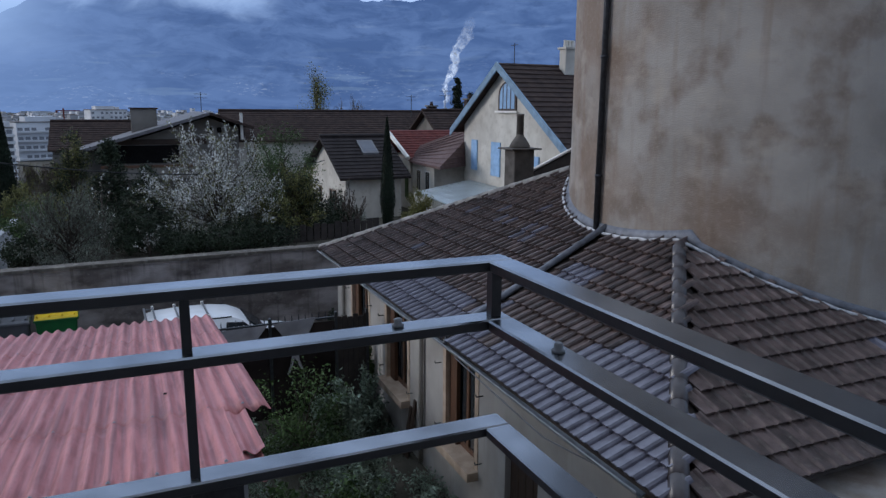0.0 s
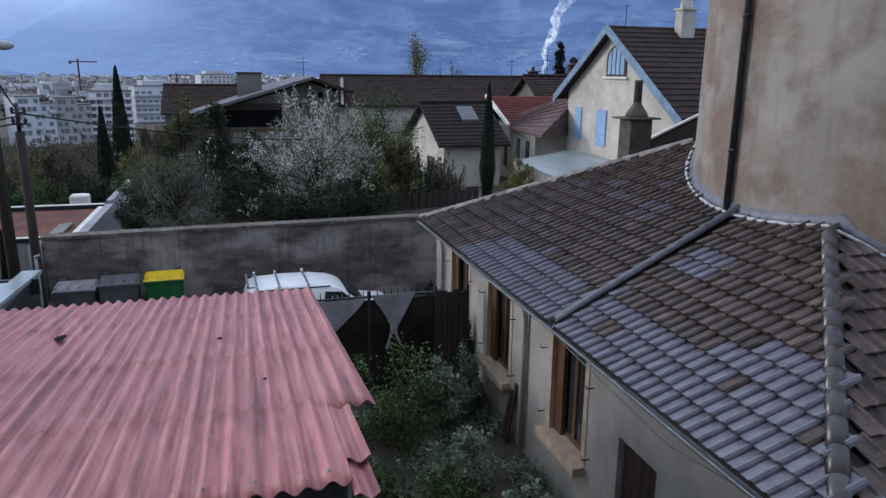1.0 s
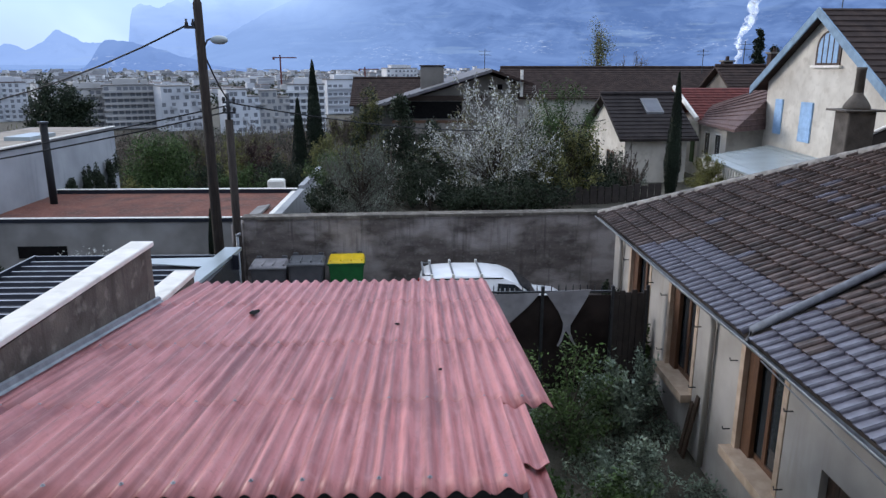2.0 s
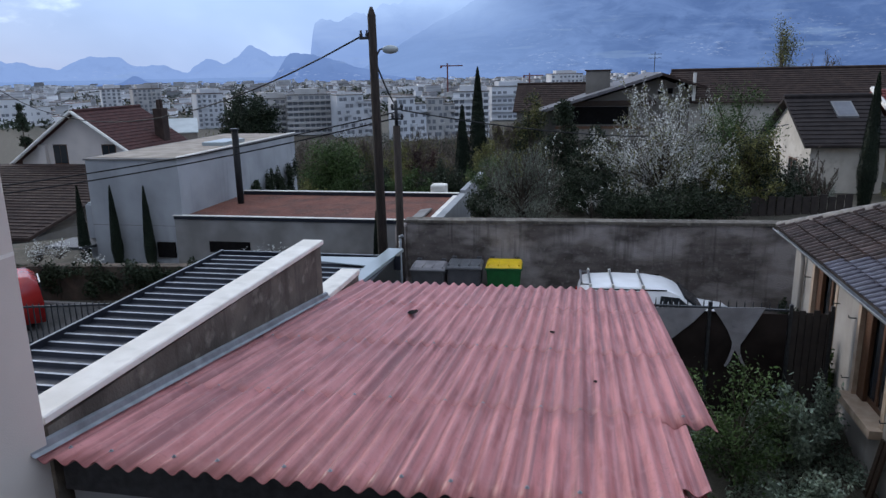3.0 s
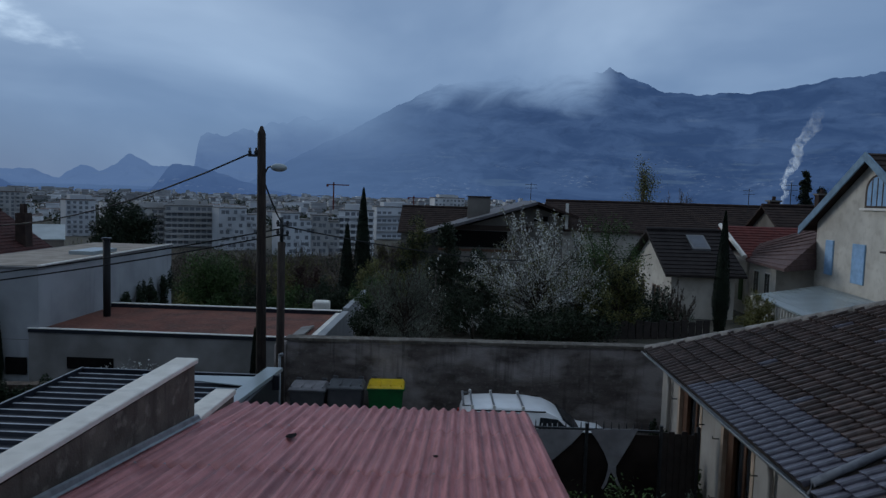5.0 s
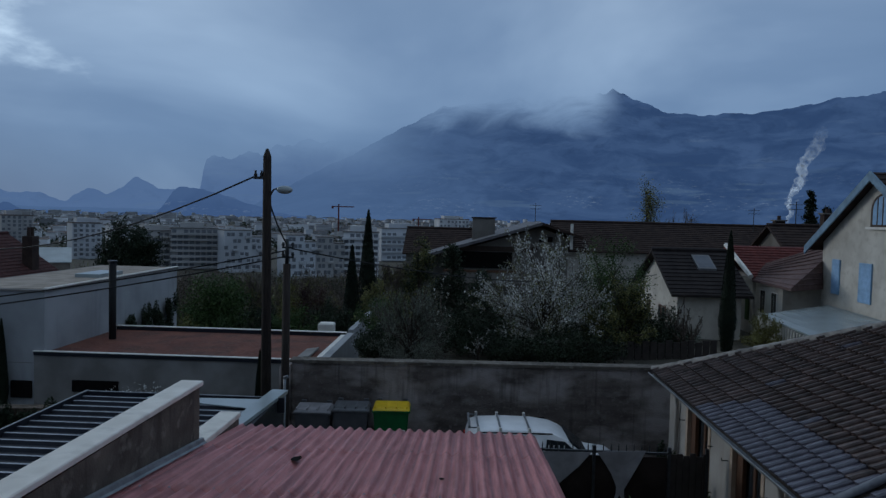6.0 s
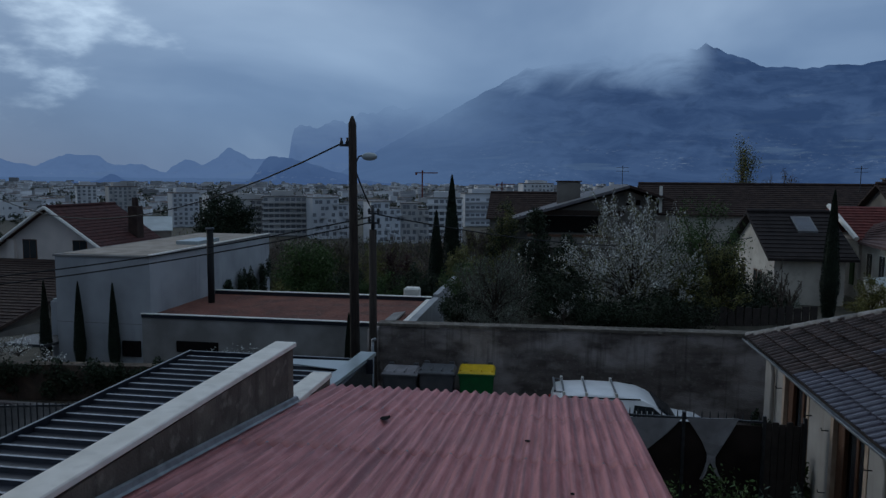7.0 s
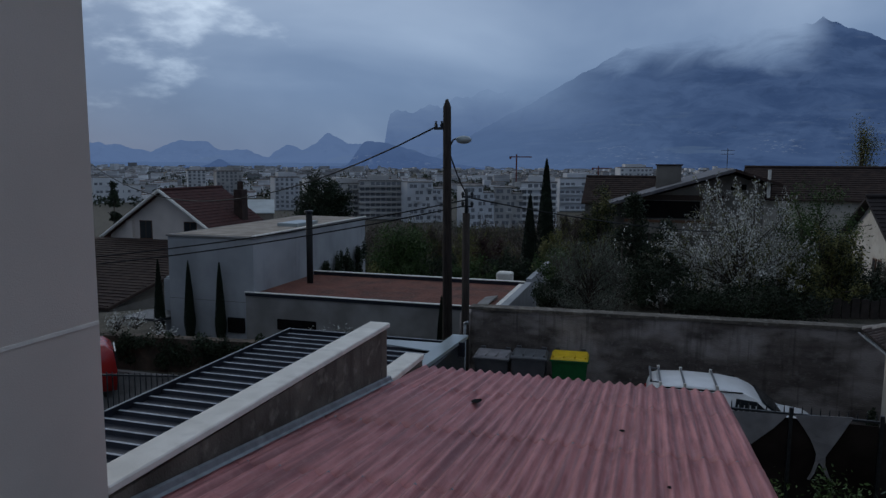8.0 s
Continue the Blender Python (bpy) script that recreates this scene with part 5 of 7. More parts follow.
def make_van():
    ob = thing("delivery_van", "small white delivery van with roof bars, parked", "van", (0.0, 16.95, 0.42), 2)
    ob.matrix_basis = ob.matrix_basis @ Matrix.Diagonal((0.93, 0.93, 0.90, 1))
    prof = [(0.02, 0.35), (0.0, 0.9), (0.05, 1.45), (0.14, 1.74), (0.35, 1.81), (1.0, 1.85), (1.8, 1.83), (2.25, 1.76), (2.55, 1.62), (3.15, 1.12), (3.3, 1.06), (3.85, 0.98), (4.08, 0.82), (4.15, 0.6), (4.12, 0.33), (3.75, 0.28), (2.9, 0.26), (1.2, 0.26), (0.3, 0.28)]
    part("body", car_body(prof, 0.84, 0.13), M_VAN, ob, "white painted body", True)
    for s in (-1, 1):
        y = s * 0.80
        def pane(pts, nm="side_window", dy=0.0):
            bm = bmesh.new()
            a = [bm.verts.new((px, s * (0.872 - 0.13 * max(0, (pz - 0.85) / 1.0) ** 1.4 + 0.004), pz)) for px, pz in pts]
            b = [bm.verts.new((v.co.x, v.co.y - s * 0.02, v.co.z)) for v in a]
            bm.faces.new(a)
            bm.faces.new(b[::-1])
            for i in range(len(a)):
                j = (i + 1) % len(a)
                bm.faces.new((a[i], b[i], b[j], a[j]))
            bmesh.ops.recalc_face_normals(bm, faces=bm.faces)
            return part(nm, bm, M_GLASS, ob, "dark tinted window")
        pane([(2.0, 1.20), (2.62, 1.20), (2.95, 1.20), (2.50, 1.58), (2.05, 1.62)])
        part("roof_gutter", bx(0.3, 2.2, s * 0.715 - 0.012, s * 0.715 + 0.012, 1.735, 1.765), M_DARK, ob, "black roof gutter strip")
        for k in range(4):
            part("window_guard", bx(2.08 + 0.13 * k, 2.10 + 0.13 * k, s * 0.85 - 0.012, s * 0.85 + 0.012, 1.22, 1.50), M_VAN, ob)
        part("door_seam", bx(1.95, 1.962, s * 0.842 - 0.004, s * 0.842 + 0.004, 0.4, 1.1), M_DARK, ob)
        part("mirror", bx(2.72, 2.86, s * 0.86 - 0.05, s * 0.86 + 0.09, 1.05, 1.22, bevel=0.03), M_GREYBIN, ob)
        part("tail_lamp", bx(-0.01, 0.06, s * 0.72 - 0.05, s * 0.72 + 0.05, 0.85, 1.35, bevel=0.02), M_RED, ob)
        part("head_lamp", bx(3.9, 4.1, s * 0.6 - 0.13, s * 0.6 + 0.13, 0.7, 0.86, bevel=0.03), M_POLY, ob)
        for x in (0.78, 3.35):
            wheel(ob, x, s * 0.72)
    ws = bmesh.new()
    f, g = [], []
    for y, z, x in ((-0.66, 1.56, 2.66), (0.66, 1.56, 2.66), (0.76, 1.15, 3.16), (-0.76, 1.15, 3.16)):
        f.append(ws.verts.new((x + 0.015, y, z + 0.015)))
        g.append(ws.verts.new((x - 0.02, y, z - 0.02)))
    ws.faces.new(f)
    ws.faces.new(g[::-1])
    for i in range(4):
        ws.faces.new((f[i], g[i], g[(i + 1) % 4], f[(i + 1) % 4]))
    bmesh.ops.recalc_face_normals(ws, faces=ws.faces)
    part("windscreen", ws, M_GLASS, ob)
    part("bumper", bx(-0.06, 0.06, -0.8, 0.8, 0.35, 0.58, bevel=0.03), M_GREYBIN, ob)
    for x in (0.32, 0.88, 1.62):
        r = part("roof_bar", bx(x - 0.025, x + 0.025, -0.74, 0.74, 1.84, 1.87, bevel=0.008), M_GREYLID, ob, "grey roof bar")
        for s in (-1, 1):
            part("bar_end", bx(x - 0.035, x + 0.035, s * 0.72 - 0.025, s * 0.72 + 0.025, 1.60, 1.89, bevel=0.008), M_COPING, r, "pale upright end stop")
    r = part("roller", tube([(0.1, -0.6, 1.86), (0.1, 0.6, 1.86)], 0.03, 10), M_GREYLID, ob, "ladder roller")
    for s in (-1, 1):
        part("roller_arm", bx(0.07, 0.32, s * 0.6 - 0.015, s * 0.6 + 0.015, 1.82, 1.85), M_GREYLID, ob)


make_van()


def make_red_car():
    ob = thing("red_van", "small red van parked in the street beyond the fence", "van", (-16.3, 15.3, 0.3), 224)
    ob.matrix_basis = ob.matrix_basis @ Matrix.Diagonal((0.88, 0.92, 0.80, 1))
    prof = [(-2.1, 0.3), (-2.15, 0.9), (-2.05, 1.7), (-1.8, 1.95), (0.2, 1.97), (0.6, 1.85), (1.2, 1.15), (1.9, 1.0), (2.1, 0.75), (2.1, 0.3)]
    part("body", car_body(prof, 0.86, 0.12), M_RED, ob, "red painted body", True)
    for s in (-1, 1):
        part("side_window", bx(-0.2, 0.65, s * 0.80 - 0.02, s * 0.80 + 0.02, 1.2, 1.65, bevel=0.01), M_GLASS, ob)
        for x in (-1.35, 1.35):
            wheel(ob, x, s * 0.74)
        part("head_lamp", bx(1.98, 2.13, s * 0.6 - 0.14, s * 0.6 + 0.14, 0.68, 0.88, bevel=0.03), M_POLY, ob, "pale headlight")
    shield = hexa(bmesh.new(), [(0.66, -0.66, 1.80), (1.22, -0.72, 1.17), (1.22, 0.72, 1.17), (0.66, 0.66, 1.80), (0.69, -0.66, 1.83), (1.25, -0.72, 1.20), (1.25, 0.72, 1.20), (0.69, 0.66, 1.83)])
    bmesh.ops.recalc_face_normals(shield, faces=shield.faces)
    part("windscreen", shield, M_GLASS, ob)
    part("rear_window", bx(-2.13, -2.09, -0.6, 0.6, 1.2, 1.65), M_GLASS, ob)


make_red_car()


def make_gate():
    ob = thing("garden_gate", "dark garden fence hung with torn grey sheeting", "fence", (3.0, 13.6, 0.3))
    # black backing, spiked top rail, posts
    part("screen", bx(-1.7, 1.75, 0.02, 0.05, -0.3, 2.15), M_BLACKMESH, ob, "black screen mesh")
    part("rail", bx(-1.7, 0.95, -0.03, 0.02, 2.22, 2.26), M_IRON, ob)
    for i in range(18):
        x = -1.62 + i * 0.148
        part("spike", tube([(x, 0, 2.2), (x, 0, 2.34), (x, 0, 2.40)], [0.012, 0.012, 0.002], 6), M_IRON, ob)
    for x in (-0.47, 0.98, 1.7, -1.7):
        part("post", bx(x - 0.03, x + 0.03, -0.04, 0.03, -0.3, 2.36), M_IRON, ob)

    for k in range(6):
        x = 1.0 + k * 0.125
        part("board", bx(x, x + 0.115, -0.035, 0.0, -0.3, 2.24 + 0.03 * math.sin(k * 2.7), bevel=0.006), M_UNDER, ob, "dark weathered board")

    def sheet(out, nm):
        bm = bmesh.new()
        v = [bm.verts.new((x, -0.05 + 0.02 * math.sin(x * 9 + z * 5), z)) for x, z in out]
        w = [bm.verts.new((q.co.x, q.co.y + 0.012, q.co.z)) for q in v]
        bm.faces.new(v)
        bm.faces.new(w[::-1])
        for i in range(len(v)):
            j = (i + 1) % len(v)
            bm.faces.new((v[i], w[i], w[j], v[j]))
        bmesh.ops.recalc_face_normals(bm, faces=bm.faces)
        part("sheeting", bm, M_TARP, ob, "torn grey plastic sheeting")

    sheet([(-1.7, 2.2), (-0.52, 2.23), (-0.75, 1.95), (-1.15, 1.58), (-1.28, 1.52), (-1.7, 1.75)], "a")
    sheet([(-0.42, 2.24), (0.52, 2.30), (0.42, 2.05), (0.24, 1.75), (0.13, 1.52), (0.14, 1.36), (0.20, 1.20), (0.27, 1.06), (0.225, 1.06), (0.14, 1.20), (0.08, 1.34), (0.04, 1.40), (0.01, 1.34), (-0.04, 1.18), (-0.11, 1.06), (-0.145, 1.08), (-0.08, 1.24), (-0.03, 1.42), (-0.02, 1.56), (-0.12, 1.80), (-0.28, 2.05)], "b")


make_gate()


def make_street():
    ob = thing("street_hedge_wall", "low garden wall overgrown with dark ivy", "wall", (-13.5, 18.95, 0.2), 7, kind="structure")
    part("wall", bx(-8, 7.2, -0.2, 0.2, -0.3, 1.2), M_IVYWALL, ob)
    r = tagged(part("road", bx(-30, -8.3, 14.5, 17.9, 0.30, 0.345), M_ASPHALT), "grey asphalt street", "road", kind="structure")
    k = tagged(part("kerb", bx(-30, -8.3, 17.9, 18.05, 0.30, 0.42, bevel=0.02), M_GRANITE), "pale stone kerb", "kerb", kind="structure")
    a = tagged(part("alley", bx(-3.4, 12, 13.75, 19.2, 0.36, 0.415), M_ASPHALT), "dark asphalt alley behind the shed", "road", kind="structure")
    f = thing("street_fence", "dark metal picket fence along the street", "fence", (-12.4, 14.9, 0.3), 14)
    for z in (0.2, 1.15):
        part("rail", bx(-2.2, 2.2, -0.02, 0.02, z, z + 0.05), M_IRON, f)
    for i in range(30):
        x = -2.15 + i * 0.148
        part("picket", bx(x - 0.012, x + 0.012, -0.012, 0.012, 0.05, 1.25), M_IRON, f)


make_street()


# ---- houses ----
def gable_house(name, label, loc, rz, w, d, eave, ridge, wall_m, roof_m, over=0.5, base=-3.0):
    """Ridge along local x (length w), gables at both ends, depth d; origin at the middle of the plan."""
    ob = thing(name, label, "house", loc, rz)
    hw, hd = w / 2, d / 2
    bm = prism([(-hd, base), (hd, base), (hd, eave), (0, ridge - 0.15), (-hd, eave)], "x", -hw, hw)
    part("wall", bm, wall_m, ob)
    s = (ridge - eave) / hd
    for sg in (-1, 1):
        c = [(-hw - over, 0, ridge), (hw + over, 0, ridge), (hw + over, sg * (hd + over), eave - s * over), (-hw - over, sg * (hd + over), eave - s * over)]
        if sg > 0:
            c = c[::-1]
        rf = part("roof", slab(c, 0.14), roof_m, ob)
        n = int(math.hypot(hd + over, s * (hd + over)) / 0.36)
        for i in range(n):
            t = (i + 0.5) / n
            y, z = sg * (hd + over) * t, ridge - s * (hd + over) * t
            part("tile_course", bx(-hw - over + 0.02, hw + over - 0.02, y - 0.03, y + 0.03, z - 0.02, z + 0.035), roof_m, rf)
    part("ridge_cap", tube([(-hw - over, 0, ridge + 0.02), (hw + over, 0, ridge + 0.02)], 0.12, 8), roof_m, ob)
    return ob


def house_window(ob, x0, x1, y, z0, z1, facing="y", frame_m=None, depth=0.06):
    """A window on the plane y (facing -y) or, with facing 'x', on the plane x=y (facing -x)."""
    def b(a, c, d0, d1, e, f):
        return bx(a, c, d0, d1, e, f) if facing == "y" else bx(d0, d1, a, c, e, f)
    w = part("window", b(x0, x1, y - 0.03, y + 0.05, z0, z1), frame_m or M_COPING, ob)
    part("pane", b(x0 + 0.06, (x0 + x1) / 2 - 0.02, y - 0.04, y - 0.032, z0 + 0.06, z1 - 0.06), M_GLASS, w)
    part("pane", b((x0 + x1) / 2 + 0.02, x1 - 0.06, y - 0.04, y - 0.032, z0 + 0.06, z1 - 0.06), M_GLASS, w)
    part("sill", b(x0 - 0.08, x1 + 0.08, y - 0.12, y - 0.04, z0 - 0.08, z0), M_COPING, w)
    return w


def make_blue_house():
    # gable facing -x, ridge along x
    r = 36.0
    px, py = r * math.sin(radians(29.6)), r * math.cos(radians(29.6))
    ridge = up(0.067, r)
    ob = thing("blue_shutter_house", "pale stone house with blue shutters and blue bargeboards", "house", (px, py, 0))
    h, s = 5.6, 0.62
    ez = ridge - s * h
    part("wall", prism([(-7.0, -2), (h - 0.85, -2), (h - 0.85, ez + 0.30), (0, ridge - 0.2), (-7.0, ridge - s * 7.0 - 0.15)], "x", 0.0, 11), M_HOUSEWHITE, ob)
    for sg in (-1, 1):
        hh = h if sg > 0 else 7.4
        ez = ridge - s * hh
        c = [(-0.45, 0, ridge), (11.5, 0, ridge), (11.5, sg * hh, ez), (-0.45, sg * hh, ez)]
        rf = part("roof", slab(c if sg < 0 else c[::-1], 0.16), M_BROWNROOF, ob)
        for i in range(20):
            t = (i + 0.5) / 20
            part("tile_course", bx(-0.43, 11.4, sg * hh * t - 0.03, sg * hh * t + 0.03, ridge - s * hh * t - 0.02, ridge - s * hh * t + 0.04), M_BROWNROOF, rf)
        bm = bmesh.new()
        y1 = sg * (hh + 0.05)
        hexa(bm, [(-0.53, 0, ridge - 0.36), (-0.46, 0, ridge - 0.36), (-0.46, y1, ez - 0.36), (-0.53, y1, ez - 0.36), (-0.53, 0, ridge + 0.05), (-0.46, 0, ridge + 0.05), (-0.46, y1, ez + 0.05), (-0.53, y1, ez + 0.05)])
        bmesh.ops.recalc_face_normals(bm, faces=bm.faces)
        part("bargeboard", bm, M_BLUEGREY, ob, "weathered blue bargeboard")
    # arched window high in the gable
    zb = up(0.001, 36)
    arch = [(-0.95, zb), (0.95, zb)] + [(0.95 * math.cos(math.pi * k / 10), zb + 0.75 + 0.72 * math.sin(math.pi * k / 10)) for k in range(11)]
    ar = part("arched_window", prism([(y - 0.35, z) for y, z in arch], "x", -0.05, 0.05), M_DARKWOOD, ob)
    part("pane", prism([(y * 0.8 - 0.35, zb + 0.1 + (z - zb) * 0.86) for y, z in arch], "x", -0.07, -0.052), M_BLUEPAINT, ar, "pale blue curtain behind glass")
    for y in (-0.75, -0.35, 0.05):
        part("mullion", bx(-0.085, -0.07, y - 0.03, y + 0.03, zb + 0.1, zb + 1.3), M_DARKWOOD, ar)
    part("sill", bx(-0.16, -0.05, -1.5, 0.8, zb - 0.1, zb), M_COPING, ar)
    for y0, y1, z0, z1 in ((3.0, 3.7, 3.75, 5.43), (0.3, 1.3, 3.6, 5.4), (-3.6, -2.6, 3.8, 4.9)):
        sh = part("shutter", bx(-0.07, 0.0, y0, y1, z0, z1, bevel=0.01), M_BLUEPAINT, ob, "closed pale blue shutter")
        for k in range(9):
            zz = z0 + 0.1 + (z1 - z0 - 0.2) * k / 9
            part("slat", bx(-0.085, -0.07, y0 + 0.08, y1 - 0.08, zz, zz + 0.05), M_BLUEPAINT, sh)
    ch = part("chimney", bx(3.0, 3.75, -0.9, -0.3, ridge - 0.8, ridge + 0.75, bevel=0.02), M_HOUSEWHITE, ob)
    part("chimney_cap", bx(2.92, 3.83, -0.98, -0.22, ridge + 0.75, ridge + 0.85), M_HOUSEWHITE, ch)
    for k in range(3):
        part("chimney_pot", lathe([(0.11, ridge + 0.85), (0.09, ridge + 1.2)], 10, (3.15 + 0.22 * k, -0.6, 0)), M_HOUSEWHITE, ch)
    an = part("aerial", tube([(0.5, 0, ridge), (0.5, 0, ridge + 1.0)], 0.02, 6), M_IRON, ob)
    part("aerial_bar", tube([(0.5, -0.35, ridge + 0.9), (0.5, 0.35, ridge + 0.9)], 0.015, 6), M_IRON, an)
    # glazed veranda roof
    v = thing("veranda", "veranda with translucent polycarbonate roof and white balustrade", "veranda", (13.6, 28.6, 0.9))
    c = [(-0.5, -1.9, 1.90), (4.1, -1.2, 2.05), (4.1, 6.67, 2.22), (0.08, 4.76, 1.90)]
    part("roof", slab(c, 0.05), M_POLY, v, "translucent polycarbonate sheet")
    for k in range(9):
        t = k / 8
        a, b = Vector(c[0]).lerp(Vector(c[1]), t), Vector(c[3]).lerp(Vector(c[2]), t)
        part("glazing_bar", tube([a + Vector((0, 0, 0.02)), b + Vector((0, 0, 0.02))], 0.014, 6), M_POLY, v)
    for k in range(22):
        p = Vector(c[0]).lerp(Vector(c[3]), k / 21)
        part("baluster", bx(p.x - 0.03, p.x + 0.03, p.y - 0.03, p.y + 0.03, -0.2, 1.82), M_COPING, v)
    for p in c:
        part("post", bx(p[0] - 0.06, p[0] + 0.06, p[1] - 0.06, p[1] + 0.06, -1, p[2] - 0.04), M_COPING, v)


make_blue_house()


def make_skylight_house():
    ob = gable_house("skylight_house", "small house with dark tiled roof and a skylight", (12.5, 40.6, 0.8), 3, 3.4, 6.6, 2.75, 4.65, M_HOUSEWHITE, M_DARKTILE, 0.45)
    s = 1.9 / 3.3
    def on(y):
        return 4.65 - s * abs(y)
    bm = bmesh.new()
    y0, y1 = -0.55, -1.75
    hexa(bm, [(-0.05, y1, on(y1) - 0.05), (0.95, y1, on(y1) - 0.05), (0.95, y0, on(y0) - 0.05), (-0.05, y0, on(y0) - 0.05), (-0.05, y1, on(y1) + 0.1), (0.95, y1, on(y1) + 0.1), (0.95, y0, on(y0) + 0.1), (-0.05, y0, on(y0) + 0.1)])
    sk = part("skylight", bm, M_GREYLID, ob, "grey framed skylight")
    bm = bmesh.new()
    a = [bm.verts.new(p) for p in ((0.05, y1 + 0.1, on(y1 + 0.1) + 0.11), (0.85, y1 + 0.1, on(y1 + 0.1) + 0.11), (0.85, y0 - 0.1, on(y0 - 0.1) + 0.11), (0.05, y0 - 0.1, on(y0 - 0.1) + 0.11))]
    bm.faces.new(a)
    part("pane", bm, M_SKYGLASS, sk)
    for y in (-1.6, -0.9, 1.2):
        house_window(ob, y, y + 0.45, -1.73, 0.6, 1.6, "x", M_WOOD)


make_skylight_house()


def make_red_house():
    ob = thing("red_roof_house", "house with red tiled roof and white verge boards", "house", (19.0, 42.0, 0.8))
    o = Vector((19.0, 42.0, 0.8))
    p = lambda x, y, z: tuple(Vector((x, y, z)) - o)
    part("roof", slab([p(15.6, 39.4, 4.15), p(24, 39.4, 4.15), p(24, 43.3, 5.71), p(15.6, 43.3, 5.71)], 0.16), M_REDROOF, ob, "red tiled roof slope")
    part("roof", slab([p(15.6, 43.3, 5.71), p(24, 43.3, 5.71), p(24, 47.2, 4.15), p(15.6, 47.2, 4.15)], 0.16), M_REDROOF, ob, "red tiled roof slope")
    for k in range(11):
        y = 39.6 + k * 0.34
        z = 4.15 + 0.4 * (y - 39.4)
        part("tile_course", bx(-3.38, 4.9, y - o.y - 0.03, y - o.y + 0.03, z - o.z - 0.02, z - o.z + 0.05), M_REDROOF, ob)
    part("verge", tube([p(15.55, 43.3, 5.74), p(15.55, 39.3, 4.14)], 0.14, 6), M_COPING, ob, "white verge board")
    # hipped wing roof in front, its corner towards the lane
    e1, e2, e3, top, back = Vector(p(15.7, 39.5, 4.0)), Vector(p(15.4, 34.1, 4.0)), Vector(p(19.2, 36.9, 4.0)), Vector(p(19.8, 37.7, 6.38)), Vector(p(16.9, 40.6, 4.85))
    part("wing_roof", slab([e1, e2, top, back], 0.14), M_REDDISH, ob, "faded reddish tiled roof slope")
    part("wing_roof", slab([e2, e3, top], 0.14), M_REDDISH, ob, "faded reddish tiled roof slope")
    for k in range(9):
        t = (k + 0.5) / 9
        part("tile_course", tube([e1.lerp(back, t), e2.lerp(top, t)], 0.04, 5), M_REDDISH, ob)
        part("tile_course", tube([e2.lerp(top, t), e3.lerp(top, t)], 0.04, 5), M_REDDISH, ob)
    part("wall", bx(15.9 - o.x, 5, 39.8 - o.y, 5, -3, 3.2), M_HOUSEWHITE, ob)
    part("wall", bx(16.0 - o.x, 18.9 - o.x, 36.3 - o.y, 39.7 - o.y, -3, 3.1), M_HOUSEWHITE, ob)
    part("shutter", bx(15.9 - o.x - 0.06, 15.9 - o.x, 40.2 - o.y, 40.7 - o.y, 0.8, 2.6), M_LEAF, ob, "dark green shutter")
    for y in (36.9, 38.3):
        house_window(ob, y - o.y, y + 0.7 - o.y, 16.0 - o.x, 1.4, 2.7, "x", M_COPING)
    for az, r, te in ((23.3, 58, 0.012), (26.4, 56, 0.022)):
        q = polar(az, r, up(te, r) - 1.6)
        c = thing("house_chimney", "dark brick house chimney", "chimney", q)
        part("shaft", bx(-0.35, 0.35, -0.3, 0.3, -2.0, 1.2, bevel=0.02), M_BROWNROOF, c)
        part("cap", bx(-0.45, 0.45, -0.4, 0.4, 1.2, 1.3), M_DIMRENDER, c)
        part("pot", lathe([(0.15, 1.3), (0.12, 1.6)], 10), M_BROWNROOF, c)
    gable_house("rear_house", "house with dark brown roof among others", (26.3, 52.0, 0.5), 0, 8.5, 9, 4.0, 6.5, M_DIMRENDER, M_BROWNROOF)


make_red_house()


